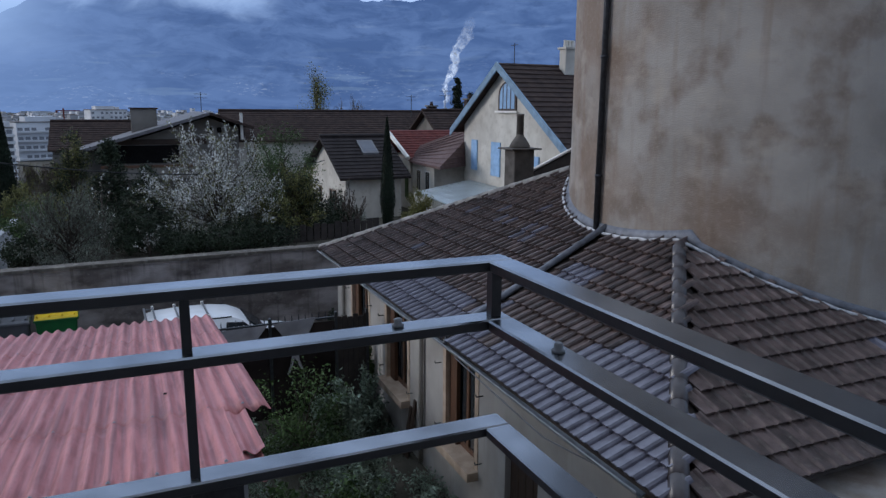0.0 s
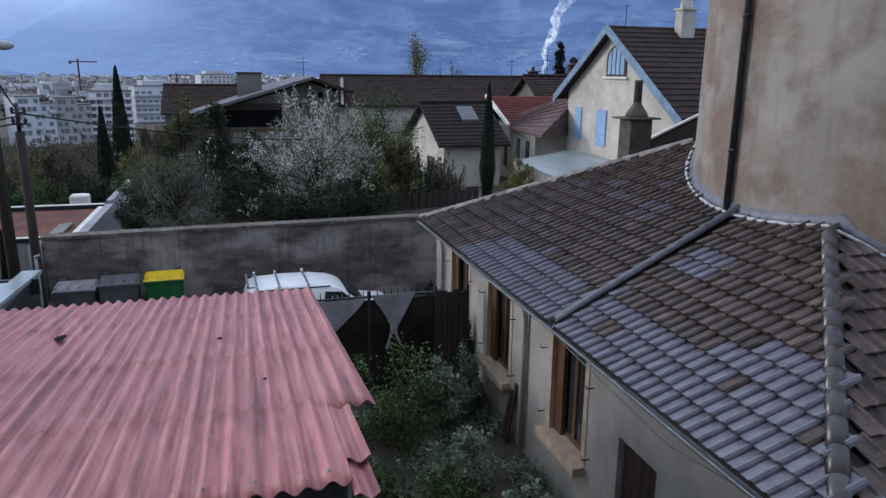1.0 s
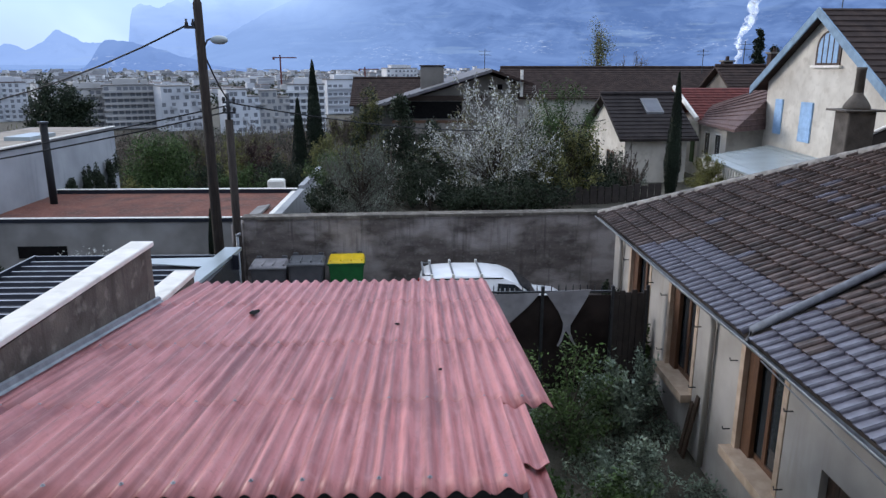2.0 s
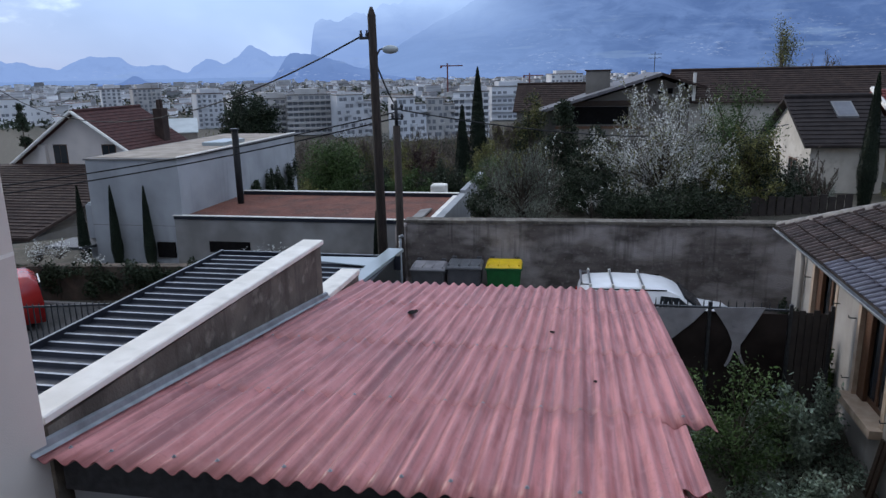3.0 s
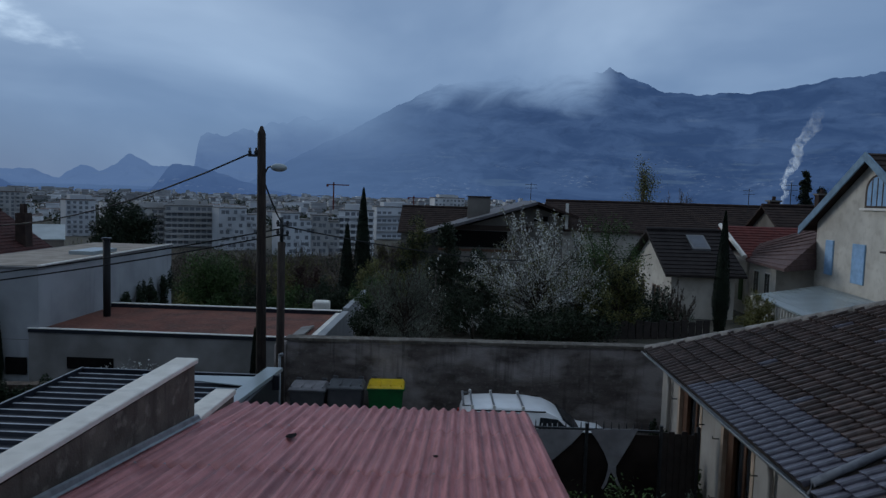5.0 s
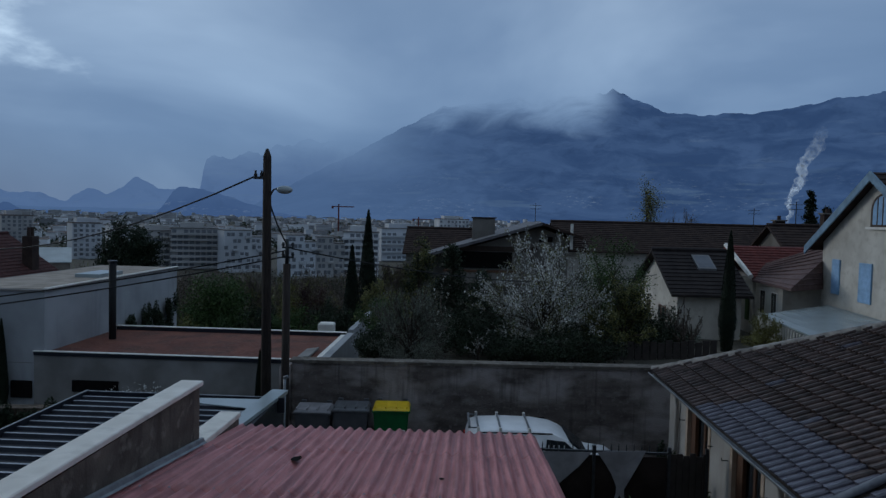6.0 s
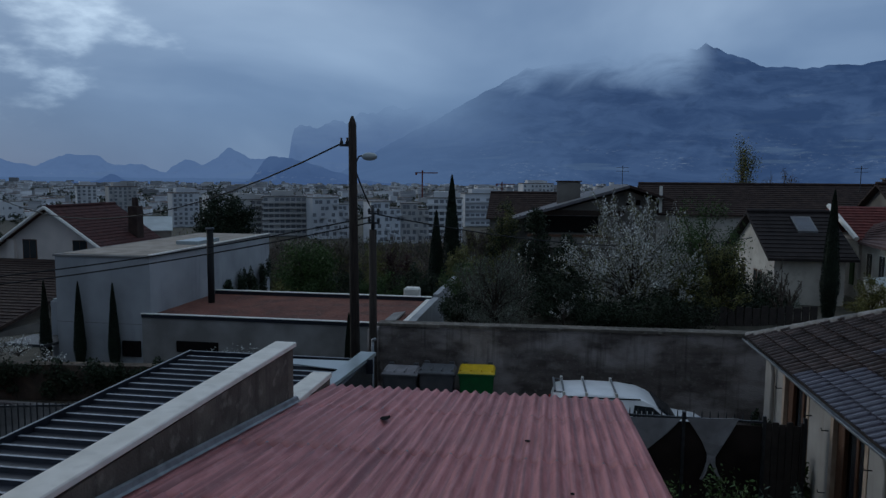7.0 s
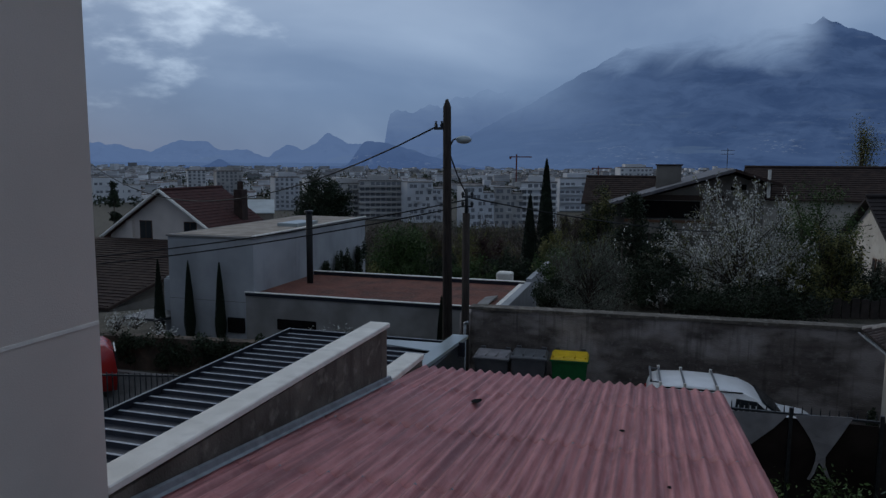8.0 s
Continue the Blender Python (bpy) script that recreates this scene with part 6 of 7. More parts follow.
def make_long_house():
    ob = gable_house("long_house", "long pale house with brown tiled roof", (17.0, 62.5, 0.0), 0, 19.0, 9.0, 4.7, 6.85, M_HOUSEWHITE, M_BROWNROOF, 0.4)
    b = thing("chalet_house", "chalet-style house with wide low gable and balcony", "house", (3.6, 56.0, 0.0))
    part("wall", prism([(-4.8, -3), (4.2, -3), (4.2, 5.5), (2.0, 6.35), (-5.0, 4.2)], "y", 0.0, 12.0), M_DIMRENDER, b)
    # the loggia's shade, put on the wall as a near-black panel
    part("recess", bx(-5.2, -0.2, -0.1, -0.02, 3.0, 4.3), M_DARK, b, "loggia shade as a black panel")
    part("balcony", bx(-5.6, 0.6, -1.4, -0.12, 1.9, 2.75), M_DIMRENDER, b)
    part("balcony_rail", bx(-5.6, 0.6, -1.45, -1.4, 2.75, 2.95), M_WOOD, b)
    part("gable_board", bx(-4.6, 1.8, -0.06, -0.005, 4.35, 4.75), M_DARKWOOD, b)
    part("roof", slab([(-7.3, -1.4, 3.95), (2.0, -1.4, 6.75), (2.0, 13, 6.75), (-7.3, 13, 3.95)], 0.22), M_SLATE, b, "grey roof slope with wide overhang")
    part("roof", slab([(2.0, -1.4, 6.75), (5.2, -1.4, 5.7), (5.2, 13, 5.7), (2.0, 13, 6.75)], 0.2), M_BROWNROOF, b)
    part("verge", bx(4.25, 4.45, -0.9, -0.7, 4.7, 6.7), M_COPING, b, "white verge")
    for x in (1.9, 2.6):
        part("vent", bx(x, x + 0.35, -0.05, 0.02, 5.2, 5.6), M_DARK, b)
    c = part("chimney", bx(-3.4, -1.5, 3.0, 4.4, 5.0, 6.95, bevel=0.03), M_DIMRENDER, b)
    part("chimney_cap", bx(-3.5, -1.4, 2.9, 4.5, 6.95, 7.05), M_BROWNROOF, c)
    w = gable_house("side_house", "house behind with dark slate roof", (-2.6, 66.0, -0.5), 0, 6.0, 8, 4.4, 6.4, M_DIMRENDER, M_BROWNROOF, 0.3)


make_long_house()


def make_modern_house():
    ob = thing("modern_house", "modern cube house in pale grey render with flat roof", "house", (-17.97, 32.0, -0.95))
    part("wall", bx(-2.4, 1.85, -5.95, 6.2, -0.5, 4.72, bevel=0.02), M_GREYRENDER, ob)
    part("roof_edge", bx(-2.45, 1.9, -6.0, 6.25, 4.725, 4.80), M_GRANITE, ob)
    part("roof_bed", bx(-2.2, 1.65, -5.75, 6.0, 4.805, 4.82), M_ROOFBED, ob, "pale gravelled roof bed")
    part("shadow_joint", bx(-2.405, 1.855, -5.955, 6.205, 1.98, 2.0), M_GRANITE, ob, "grey horizontal joint")
    part("coping_strip", bx(1.78, 1.93, -5.9, 6.2, 4.822, 4.87), M_COPING, ob, "white coping strip")
    part("roof_hatch", bx(0.2, 1.3, -1.0, 1.2, 4.82, 4.98), M_POLY, ob, "pale roof hatch")
    part("bay", bx(-3.6, -2.42, -4.8, -2.8, -0.5, 2.6, bevel=0.02), M_GREYRENDER, ob)
    part("pool_cover", bx(-3.55, -2.5, -4.7, -2.9, 2.605, 2.68), M_POLY, ob)
    part("canopy", bx(-4.4, -2.42, -6.6, -4.9, 1.0, 1.12), M_IRON, ob)
    f = thing("roof_flue", "tall black metal roof flue", "flue", (-15.1, 29.2, 0.6))
    part("pipe", tube([(0, 0, 0), (0, 0, 4.15)], 0.15, 14), M_FLUE, f, smooth=True)
    part("cap", lathe([(0.2, 4.15), (0.2, 4.22)], 14), M_IRON, f)
    part("base", bx(-0.25, 0.25, -0.25, 0.25, 0.0, 0.2), M_IRON, f)
    g = thing("flat_roof_house", "flat-roofed low building with red gravel roof", "building", (-11.0, 29.0, -0.9))
    part("wall", bx(-5.5, 5.45, -3.0, 2.7, -0.5, 2.25), M_WEATHER, g)
    part("gravel_bed", bx(-5.3, 5.25, -2.8, 2.5, 2.255, 2.36), M_GRAVEL, g, "red gravel")
    for args in ((-5.5, 5.5, -3.05, -2.9, 2.255, 2.40), (-5.5, 5.5, 2.55, 2.75, 2.255, 2.52), (5.3, 5.5, -2.84, 2.54, 2.255, 2.42)):
        # edges coloured near-black to draw the shadow line below the pale cap
        e = part("roof_edge", bx(*args, bevel=0.01), M_CARPORT, g, "roof edge darkened for its shadow line")
        part("edge_cap", bx(args[0] - 0.02, args[1] + 0.02, args[2] - 0.02, args[3] + 0.02, args[5] + 0.002, args[5] + 0.03), M_COPING, e, "pale cap strip")
    ramp_m = Matrix.Translation((4.75, -1.7, 2.42)) @ Matrix.Rotation(radians(-9), 4, "Y")
    part("ramp", bx(-0.25, 0.25, -0.9, 0.9, -0.03, 0.03, m=ramp_m), M_WEATHER, g, "pale sloping slab")
    part("window", bx(-4.0, -2.2, -3.04, -2.98, 0.9, 1.35), M_DARK, g)
    part("window", bx(-0.4, 0.9, -3.04, -2.98, 0.3, 0.75), M_DARK, g)
    part("garage_slot", bx(-6.4, -5.6, -3.04, -2.9, 0.6, 1.25), M_DARK, g)
    w = tagged(part("garden_wall", bx(-5.45, -5.2, 31.8, 38.0, -1.5, 1.75), M_GREYRENDER), "pale grey garden wall between properties", "wall", kind="structure")
    c = tagged(part("garden_wall", bx(-5.46, -5.15, 26.0, 31.7, -1.5, 1.62), M_GREYRENDER), "pale grey garden wall beside flat roof", "wall", kind="structure")
    t = thing("water_tank", "small white plastic tank on a stand", "tank", (-8.1, 40.0, -1.0))
    part("tank", bx(-0.45, 0.45, -0.4, 0.4, 0.8, 1.75, bevel=0.08), M_COPING, t)
    part("stand", bx(-0.4, 0.4, -0.35, 0.35, -0.8, 0.8), M_IRON, t)


make_modern_house()


def make_left_house():
    ob = gable_house("left_house", "white gabled house with red tiled roof", (-37.5, 51.4, -4.5), 90, 7.4, 10.6, 5.7, 9.3, M_WHITE, M_OLDRED, 0.6)
    for y, zl, zh in ((1.8, 5.3, 6.8), (-2.4, 5.7, 6.8)):
        house_window(ob, y - 0.6, y + 0.6, -3.7, zl, zh, "x", M_WOOD)
    for sg in (-1, 1):
        part("bargeboard", tube([(-4.32, 0, 9.28), (-4.32, sg * 5.9, 5.26)], 0.13, 6), M_COPING, ob, "pale verge board")
    part("pier", bx(-4.0, -3.7, 2.9, 3.5, 0, 6.8), M_WHITE, ob, "projecting rendered pier")
    c = part("chimney", bx(1.2, 2.1, -4.0, -3.2, 6.0, 9.2, bevel=0.02), M_BROWNROOF, ob)
    for k in (0.25, 0.65):
        part("chimney_pot", lathe([(0.16, 9.2), (0.13, 9.9)], 10, (1.2 + k, -3.6, 0)), M_BROWNROOF, c)
    a = thing("lean_to", "dark brown tiled lean-to roof before the house", "roof", (-36.5, 41.0, -4.7))
    part("roof_slope", slab([(-8, -7.0, 3.0), (5.5, -7.0, 3.0), (5.5, 5.9, 5.6), (-8, 5.9, 5.6)], 0.2), M_BROWNROOF, a)
    for k in range(26):
        y = -6.8 + 0.48 * k
        z = 3.0 + 2.6 * (y + 7) / 12.9
        part("tile_course", bx(-7.9, 5.4, y - 0.04, y + 0.04, z - 0.02, z + 0.05), M_BROWNROOF, a)
    part("wall", bx(-7.7, 5.2, -6.6, 5.5, -3, 2.8), M_DIMRENDER, a)
    b = thing("metal_roof_shed", "shed with pale ribbed metal roof", "shed", tuple(polar(-31.5, 70.0, 0.0)), 30)
    part("roof", slab([(-1.8, -1.6, 2.3), (1.8, -1.6, 2.3), (1.8, 1.6, 3.4), (-1.8, 1.6, 3.4)], 0.08), M_POLY, b, "pale ribbed metal sheet")
    part("wall", bx(-1.7, 1.7, -1.5, 1.5, -5, 2.2), M_DIMRENDER, b)


make_left_house()


# ---- plants ----
def leaf_cloud(rng, blobs, count, size, flat=0.5):
    """Small two-triangle leaves scattered over the skins of the given blobs: (centre, radii)."""
    verts, faces = [], []
    w = [b[1][0] * b[1][1] + b[1][1] * b[1][2] for b in blobs]
    tot = sum(w)
    for (c, rad), ww in zip(blobs, w):
        for _ in range(int(count * ww / tot)):
            while True:
                d = Vector((rng.uniform(-1, 1), rng.uniform(-1, 1), rng.uniform(-1, 1)))
                if 0.05 < d.length < 1:
                    break
            d.normalize()
            q = rng.random() ** 0.35 * rng.uniform(0.8, 1.12)
            p = Vector((c[0] + d.x * rad[0] * q, c[1] + d.y * rad[1] * q, c[2] + d.z * rad[2] * q))
            s = size * rng.uniform(0.6, 1.4)
            u = Vector((rng.uniform(-1, 1), rng.uniform(-1, 1), rng.uniform(-1, 1))).normalized()
            v = u.cross(Vector((rng.uniform(-1, 1), rng.uniform(-1, 1), rng.uniform(-flat, 1)))).normalized()
            b = len(verts)
            verts += [p - s * u, p + s * 0.45 * v, p + s * u, p - s * 0.45 * v]
            faces.append((b, b + 1, b + 2, b + 3))
    return verts, faces


def leaf_mesh(name, pts, size, seed, material, slim=0.45, upright=0.0):
    """One small four-cornered leaf at every point, turned at random, or mostly upright."""
    rs = np.random.RandomState(seed)
    pts = np.asarray(pts, float)
    n = len(pts)
    u = rs.normal(size=(n, 3))
    u[:, 2] += upright * 3 * np.abs(rs.normal(size=n))
    u /= np.linalg.norm(u, axis=1)[:, None]
    v = np.cross(u, rs.normal(size=(n, 3)))
    v /= np.linalg.norm(v, axis=1)[:, None] + 1e-9
    s = size * rs.uniform(0.6, 1.4, size=(n, 1))
    verts = np.stack((pts - s * u, pts + s * slim * v, pts + s * u, pts - s * slim * v), axis=1).reshape(-1, 3)
    me = quad_mesh(name, verts.tolist(), np.arange(4 * n).reshape(-1, 4).tolist())
    me.materials.append(material)
    return me


def grow(rng, h, spread, limbs, subs, low=0.1, rise=0.5, base=0.0):
    """Limbs that fan out from a stem into a rounded crown, each with side branches: two lists of three-point lines."""
    main, side = [], []
    zc = h * (low + 0.35 * (1 - low))
    for i in range(limbs):
        a = 2.4 * i + rng.uniform(-0.4, 0.4)
        co = rng.uniform(-0.65, 1.0)
        si = math.sqrt(1 - co * co) * rng.uniform(0.72, 1.05)
        ez = zc + (h - zc) * co * rng.uniform(0.8, 1.03) if co > 0 else zc + (zc - h * low) * co
        e = Vector((spread * si * math.cos(a), spread * si * math.sin(a), ez))
        z0 = base + rng.uniform(0.05, 0.45) * max(0.1, e.z - base)
        m = Vector((0.42 * e.x, 0.42 * e.y, z0 + 0.62 * (e.z - z0)))
        b = Vector((0, 0, z0))
        main.append((b, m, e))
        for _ in range(subs):
            t = rng.uniform(0.3, 1.0)
            p = b * (1 - t) ** 2 + m * 2 * t * (1 - t) + e * t * t
            d = (e - b).normalized() * 0.7 + Vector((rng.gauss(0, 0.6), rng.gauss(0, 0.6), rng.gauss(0, 0.5) + rise))
            d.normalize()
            l = spread * rng.uniform(0.18, 0.42)
            side.append((p, p + d * l * 0.5, p + d * l + Vector((0, 0, 0.15 * rise * l))))
    return main, side


def along(rng, lines, total, jitter):
    """Points scattered close to the lines."""
    pts = []
    for _ in range(total):
        a, m, e = lines[rng.randrange(len(lines))]
        t = rng.uniform(0.1, 1.05)
        p = a * (1 - t) ** 2 + m * 2 * t * (1 - t) + e * t * t
        pts.append((p.x + rng.gauss(0, jitter), p.y + rng.gauss(0, jitter), p.z + rng.gauss(0, jitter)))
    return pts


def tree(label, loc, h, spread, material, leaves=2600, size=0.11, seed=1, tight=0.10, name="tree", r0=0.14, twigs=False, second=None, low=0.1, rise=0.5, limbs=24, subs=11, slim=0.45, upright=0.0):
    rng = random.Random(seed)
    ob = thing(name, label, "tree", loc)
    main, side = grow(rng, h, spread, limbs, subs, low, rise)
    bm = tube([(0, 0, -0.5), (0.04, 0.02, h * 0.3), (-0.03, 0.04, h * 0.62)], [r0 * 1.2, r0, r0 * 0.5], 8)
    for a, m, e in main:
        tube([a, m, e], [r0 * 0.4, r0 * 0.25, r0 * 0.08], 5, bm)
    part("trunk", bm, M_BARK, ob, "bare brown trunk and limbs", True)
    part("crown", leaf_mesh("crown", along(rng, side, leaves, spread * tight), size, seed, material, slim, upright), None, ob)
    if second:
        m2, frac = second
        some = rng.sample(side, max(3, int(len(side) * 0.6)))
        part("foliage", leaf_mesh("foliage", along(rng, some, int(leaves * frac), spread * tight * 1.3), size, seed + 1, m2, slim, upright), None, ob)
    if twigs:
        bm = bmesh.new()
        for a, m, e in side:
            tube([a, m, e], [r0 * 0.14, r0 * 0.09, r0 * 0.04], 4, bm, False)
        tagged(part("branchwork", bm, M_BARK, ob), kind="stuff")
    return ob


def conifer(label, loc, h, r, material, leaves, size, seed):
    """A broad dark cone of drooping boughs."""
    rng = random.Random(seed)
    ob = thing("conifer_tree", label, "tree", loc)
    bm = tube([(0, 0, -0.5), (0, 0, h * 0.95)], [r * 0.12, 0.02], 8)
    lines = []
    for i in range(110):
        t = rng.random() ** 1.25
        rr = r * (1 - t) ** 0.8 * rng.uniform(0.75, 1.08) + 0.05
        a = 2.4 * i
        z = h * (0.06 + 0.94 * t)
        lines.append((Vector((0, 0, z)), Vector((0.5 * rr * math.cos(a), 0.5 * rr * math.sin(a), z + 0.02 * h)), Vector((rr * math.cos(a), rr * math.sin(a), z - 0.05 * h * (1 - t)))))
        tube(lines[-1], [0.02, 0.014, 0.005], 4, bm, False)
    part("trunk", bm, M_BARK, ob)
    part("crown", leaf_mesh("crown", along(rng, lines, leaves, r * 0.075), size, seed, material), None, ob)


def cypress(loc, h, r, seed, label="dark narrow columnar cypress tree"):
    """A slim spindle of dense upright foliage, pointed at the top."""
    rng = random.Random(seed)
    ob = thing("cypress_tree", label, "tree", loc)
    part("trunk", tube([(0, 0, -0.5), (0, 0, h * 0.8)], [r * 0.25, r * 0.08], 8), M_BARK, ob)

    def girth(t):
        return r * min(1.0, 0.55 + 1.8 * t) * (1 - max(0.0, t - 0.22) / 0.78) ** 0.72

    part("inner_foliage", lathe([(max(0.02, 0.86 * girth(t)), h * (0.03 + 0.95 * t)) for t in np.linspace(0, 1, 18)], 12), M_CYPRESS, ob)
    pts = []
    for _ in range(9000):
        t = rng.random() ** 0.9
        a = rng.uniform(0, 2 * math.pi)
        lump = 1 + 0.10 * noise.noise((3 * math.cos(a), 3 * math.sin(a), t * h / r * 0.8 + seed))
        q = girth(t) * lump * rng.uniform(0.84, 1.04)
        pts.append((q * math.cos(a), q * math.sin(a), h * (0.03 + 0.96 * t)))
    part("crown", leaf_mesh("crown", pts, max(0.03, r * 0.10), seed, M_CYPRESS, 0.3, 1.0), None, ob)


def bush(label, loc, rx, ry, rz, material, n=1600, size=0.07, seed=1, name="shrub", slim=0.45):
    rng = random.Random(seed)
    ob = thing(name, label, "shrub", loc)
    bm = bmesh.new()
    if "ivy" in name:
        tube([(0, 0, -0.2), (0, 0, rz)], [0.03, 0.01], 5, bm)
        blobs = [((rng.uniform(-0.7, 0.7) * rx, rng.uniform(-0.7, 0.7) * ry, rz * rng.uniform(0.35, 1.35)), (rx * rng.uniform(0.3, 0.5), ry * rng.uniform(0.3, 0.5), rz * rng.uniform(0.25, 0.5))) for _ in range(11)]
        v, f = leaf_cloud(rng, blobs, n, size)
        me = quad_mesh("leaves", v, f)
        me.materials.append(material)
    else:
        main, side = grow(rng, rz * 1.75, 1.0, 16, 9, 0.0, 0.5, -0.1)
        main, side = [[tuple(Vector((p.x * rx, p.y * ry, p.z)) for p in line) for line in group] for group in (main, side)]
        for line in main:
            tube(line, [0.022, 0.014, 0.005], 5, bm)
        me = leaf_mesh("leaves", along(rng, side, n, 0.10 * rx), size, seed, material, slim)
    part("branchwork", bm, M_BARK, ob)
    part("leaves", me, None, ob)


def make_plants():
    g = lambda az, r: (*polar(az, r)[:2], ground_z(*polar(az, r)[:2]))
    tree("blossoming tree full of small white flowers", g(6.3, 27), 4.15, 2.65, M_BLOSSOM, 19000, 0.042, 11, 0.022, "blossom_tree", 0.10, True, (M_LEAFYELLOW, 0.4), 0.0, 0.55, 48, 8, 0.4, 0.4)
    tree("dark green leafy tree behind the blossom", g(10.9, 29.5), 4.6, 1.8, M_LEAF, 20000, 0.045, 12, 0.08, low=0.0)
    tree("young tree with layered yellow-green leaves", g(12.2, 26.4), 2.85, 1.35, M_LEAFYELLOW, 10000, 0.042, 18, 0.06, second=(M_LEAFDARK, 0.5), low=0.05, rise=0.1)
    tree("grey-green olive tree with dense round crown", g(-4.7, 24.2), 2.25, 1.55, M_LEAFOLIVE, 24000, 0.040, 13, 0.06, "olive_tree", 0.10, True, None, -0.4, 0.8, 48, 13, 0.2, 0.4)
    conifer("dark drooping evergreen beside the olive", g(-1.4, 28), 3.7, 1.55, M_LEAFDARK, 16000, 0.05, 14)
    conifer("dark drooping evergreen below the chalet", g(1.1, 31), 2.9, 1.5, M_LEAFDARK, 12000, 0.055, 16)
    tree("light green tree in young leaf", g(-4.0, 38), 4.95, 1.15, M_LEAFYELLOW, 9000, 0.055, 15, 0.09, second=(M_LEAFDARK, 0.9), low=0.05, rise=0.9)
    tree("thin shoots with a few white flowers", g(-2.2, 25.5), 3.2, 0.45, M_BLOSSOM, 220, 0.034, 19, 0.03, "blossom_shrub", 0.03, True, None, 0.0, 1.2, 9, 5)
    tree("small blossoming shrub over the wall", g(0.9, 24), 1.35, 0.5, M_BLOSSOM, 260, 0.030, 17, 0.04, "blossom_shrub", 0.03, True, None, 0.1, 0.8, 9, 6)
    for i, (az, r, rx, rz, m, lab) in enumerate(((15.0, 28.5, 1.3, 0.95, M_LEAFDARK, "dark green rounded garden shrub"), (13.6, 27.5, 1.3, 0.8, M_LEAFDARK, "dark green rounded garden shrub"), (9.2, 25, 1.6, 0.62, M_LEAFDARK, "low dark garden shrub behind the wall"), (5.6, 24.6, 1.6, 0.5, M_LEAFDARK, "low dark garden shrub behind the wall"), (3.0, 24.8, 1.4, 0.55, M_LEAFDARK, "low dark garden shrub behind the wall"), (-0.6, 25.2, 1.2, 0.8, M_LEAFDARK, "dark garden shrub below the evergreen"), (-7.6, 24.2, 0.75, 0.55, M_LEAFDARK, "small dark shrub at the garden wall"), (-7.0, 29, 1.2, 1.0, M_LEAF, "green shrub behind the olive tree"), (-5.5, 31, 1.2, 1.15, M_LEAFYELLOW, "yellow-green shrub behind the olive tree"), (1.9, 34, 1.5, 1.5, M_LEAF, "green shrub below the chalet"), (22.8, 33.0, 0.8, 1.05, M_LEAFYELLOW, "yellowish shrub beside the veranda"), (16.3, 29.5, 1.0, 0.8, M_LEAFOLIVE, "grey-green garden shrub beside the house"))):
        bush(lab, g(az, r), rx, rx, rz, m, 6500, 0.042, 30 + i)
    for i, (az, r, hh) in enumerate(((17.0, 27.4, 2.3), (17.6, 28.2, 1.9), (16.4, 28.6, 1.9))):
        tree("leafless reddish-brown shrub by the house", g(az, r), hh, 0.5, M_TWIG, 900, 0.03, 130 + i, 0.03, "bare_shrub", 0.05, True, None, 0.1, 1.3, 10, 7)
    cypress(g(20.1, 30.2), 5.05, 0.36, 51)
    p = polar(-8.25, 60)
    cypress((p.x, p.y, ground_z(p.x, p.y)), 7.55 - ground_z(p.x, p.y), 0.92, 52)
    p = polar(-9.5, 58)
    cypress((p.x, p.y, ground_z(p.x, p.y)), 4.6 - ground_z(p.x, p.y), 0.78, 53)
    for i in range(3):
        q = Vector((-17.0 - 1.55 * (2 - i) - 0.6, 25.75, -0.9))
        cypress(tuple(q), 3.7, 0.25, 54 + i, "small dark cypress against the pale wall")
    cypress((-7.6, 25.4, -0.9), 2.9, 0.2, 58, "small dark cypress against the pale wall")
    # mid-distance belt
    tree("dense round dark green pine beyond the flat roof", g(-19.9, 52), 5.5, 2.4, M_LEAF, 30000, 0.075, 70, 0.10, r0=0.2, low=0.15, limbs=44)
    tree("yellow-green shrub beside the pale house", g(-22.2, 48), 2.3, 1.2, M_LEAFYELLOW, 6000, 0.07, 71, 0.10, low=0.0)
    spec = ((-16.9, 60, 6.1, 1.9, M_TWIG, 1), (-14.9, 56, 5.4, 1.7, M_LEAFYELLOW, 0), (-13.4, 60, 5.9, 1.9, M_TWIG, 1), (-12.4, 55, 5.5, 1.5, M_LEAFRED, 0), (-11.2, 50, 3.4, 1.6, M_LEAFDARK, 0), (-13.8, 48, 3.2, 1.7, M_LEAF, 0), (-16.2, 49, 3.1, 1.8, M_LEAFDARK, 0), (-7.4, 52, 5.1, 1.5, M_LEAFYELLOW, 0), (-6.0, 56, 5.9, 1.6, M_TWIG, 1), (-10.2, 46, 2.8, 1.2, M_LEAFDARK, 0), (-18.0, 92, 8.0, 5, M_TWIG, 1), (-13.2, 95, 8.4, 5, M_TWIG, 1), (-9.5, 92, 7.4, 5, M_TWIG, 1), (-6.5, 85, 6.5, 4, M_LEAFDARK, 0), (-22.5, 100, 8.8, 5, M_TWIG, 1), (-15.5, 120, 10.5, 6, M_LEAFYELLOW, 1), (-45.6, 58, 8.4, 2.0, M_LEAFDARK, 0), (-34.0, 98, 9.8, 5, M_TWIG, 1), (-29.6, 115, 11.5, 5, M_TWIG, 1), (-24.6, 74, 5.2, 3.0, M_LEAFDARK, 0))
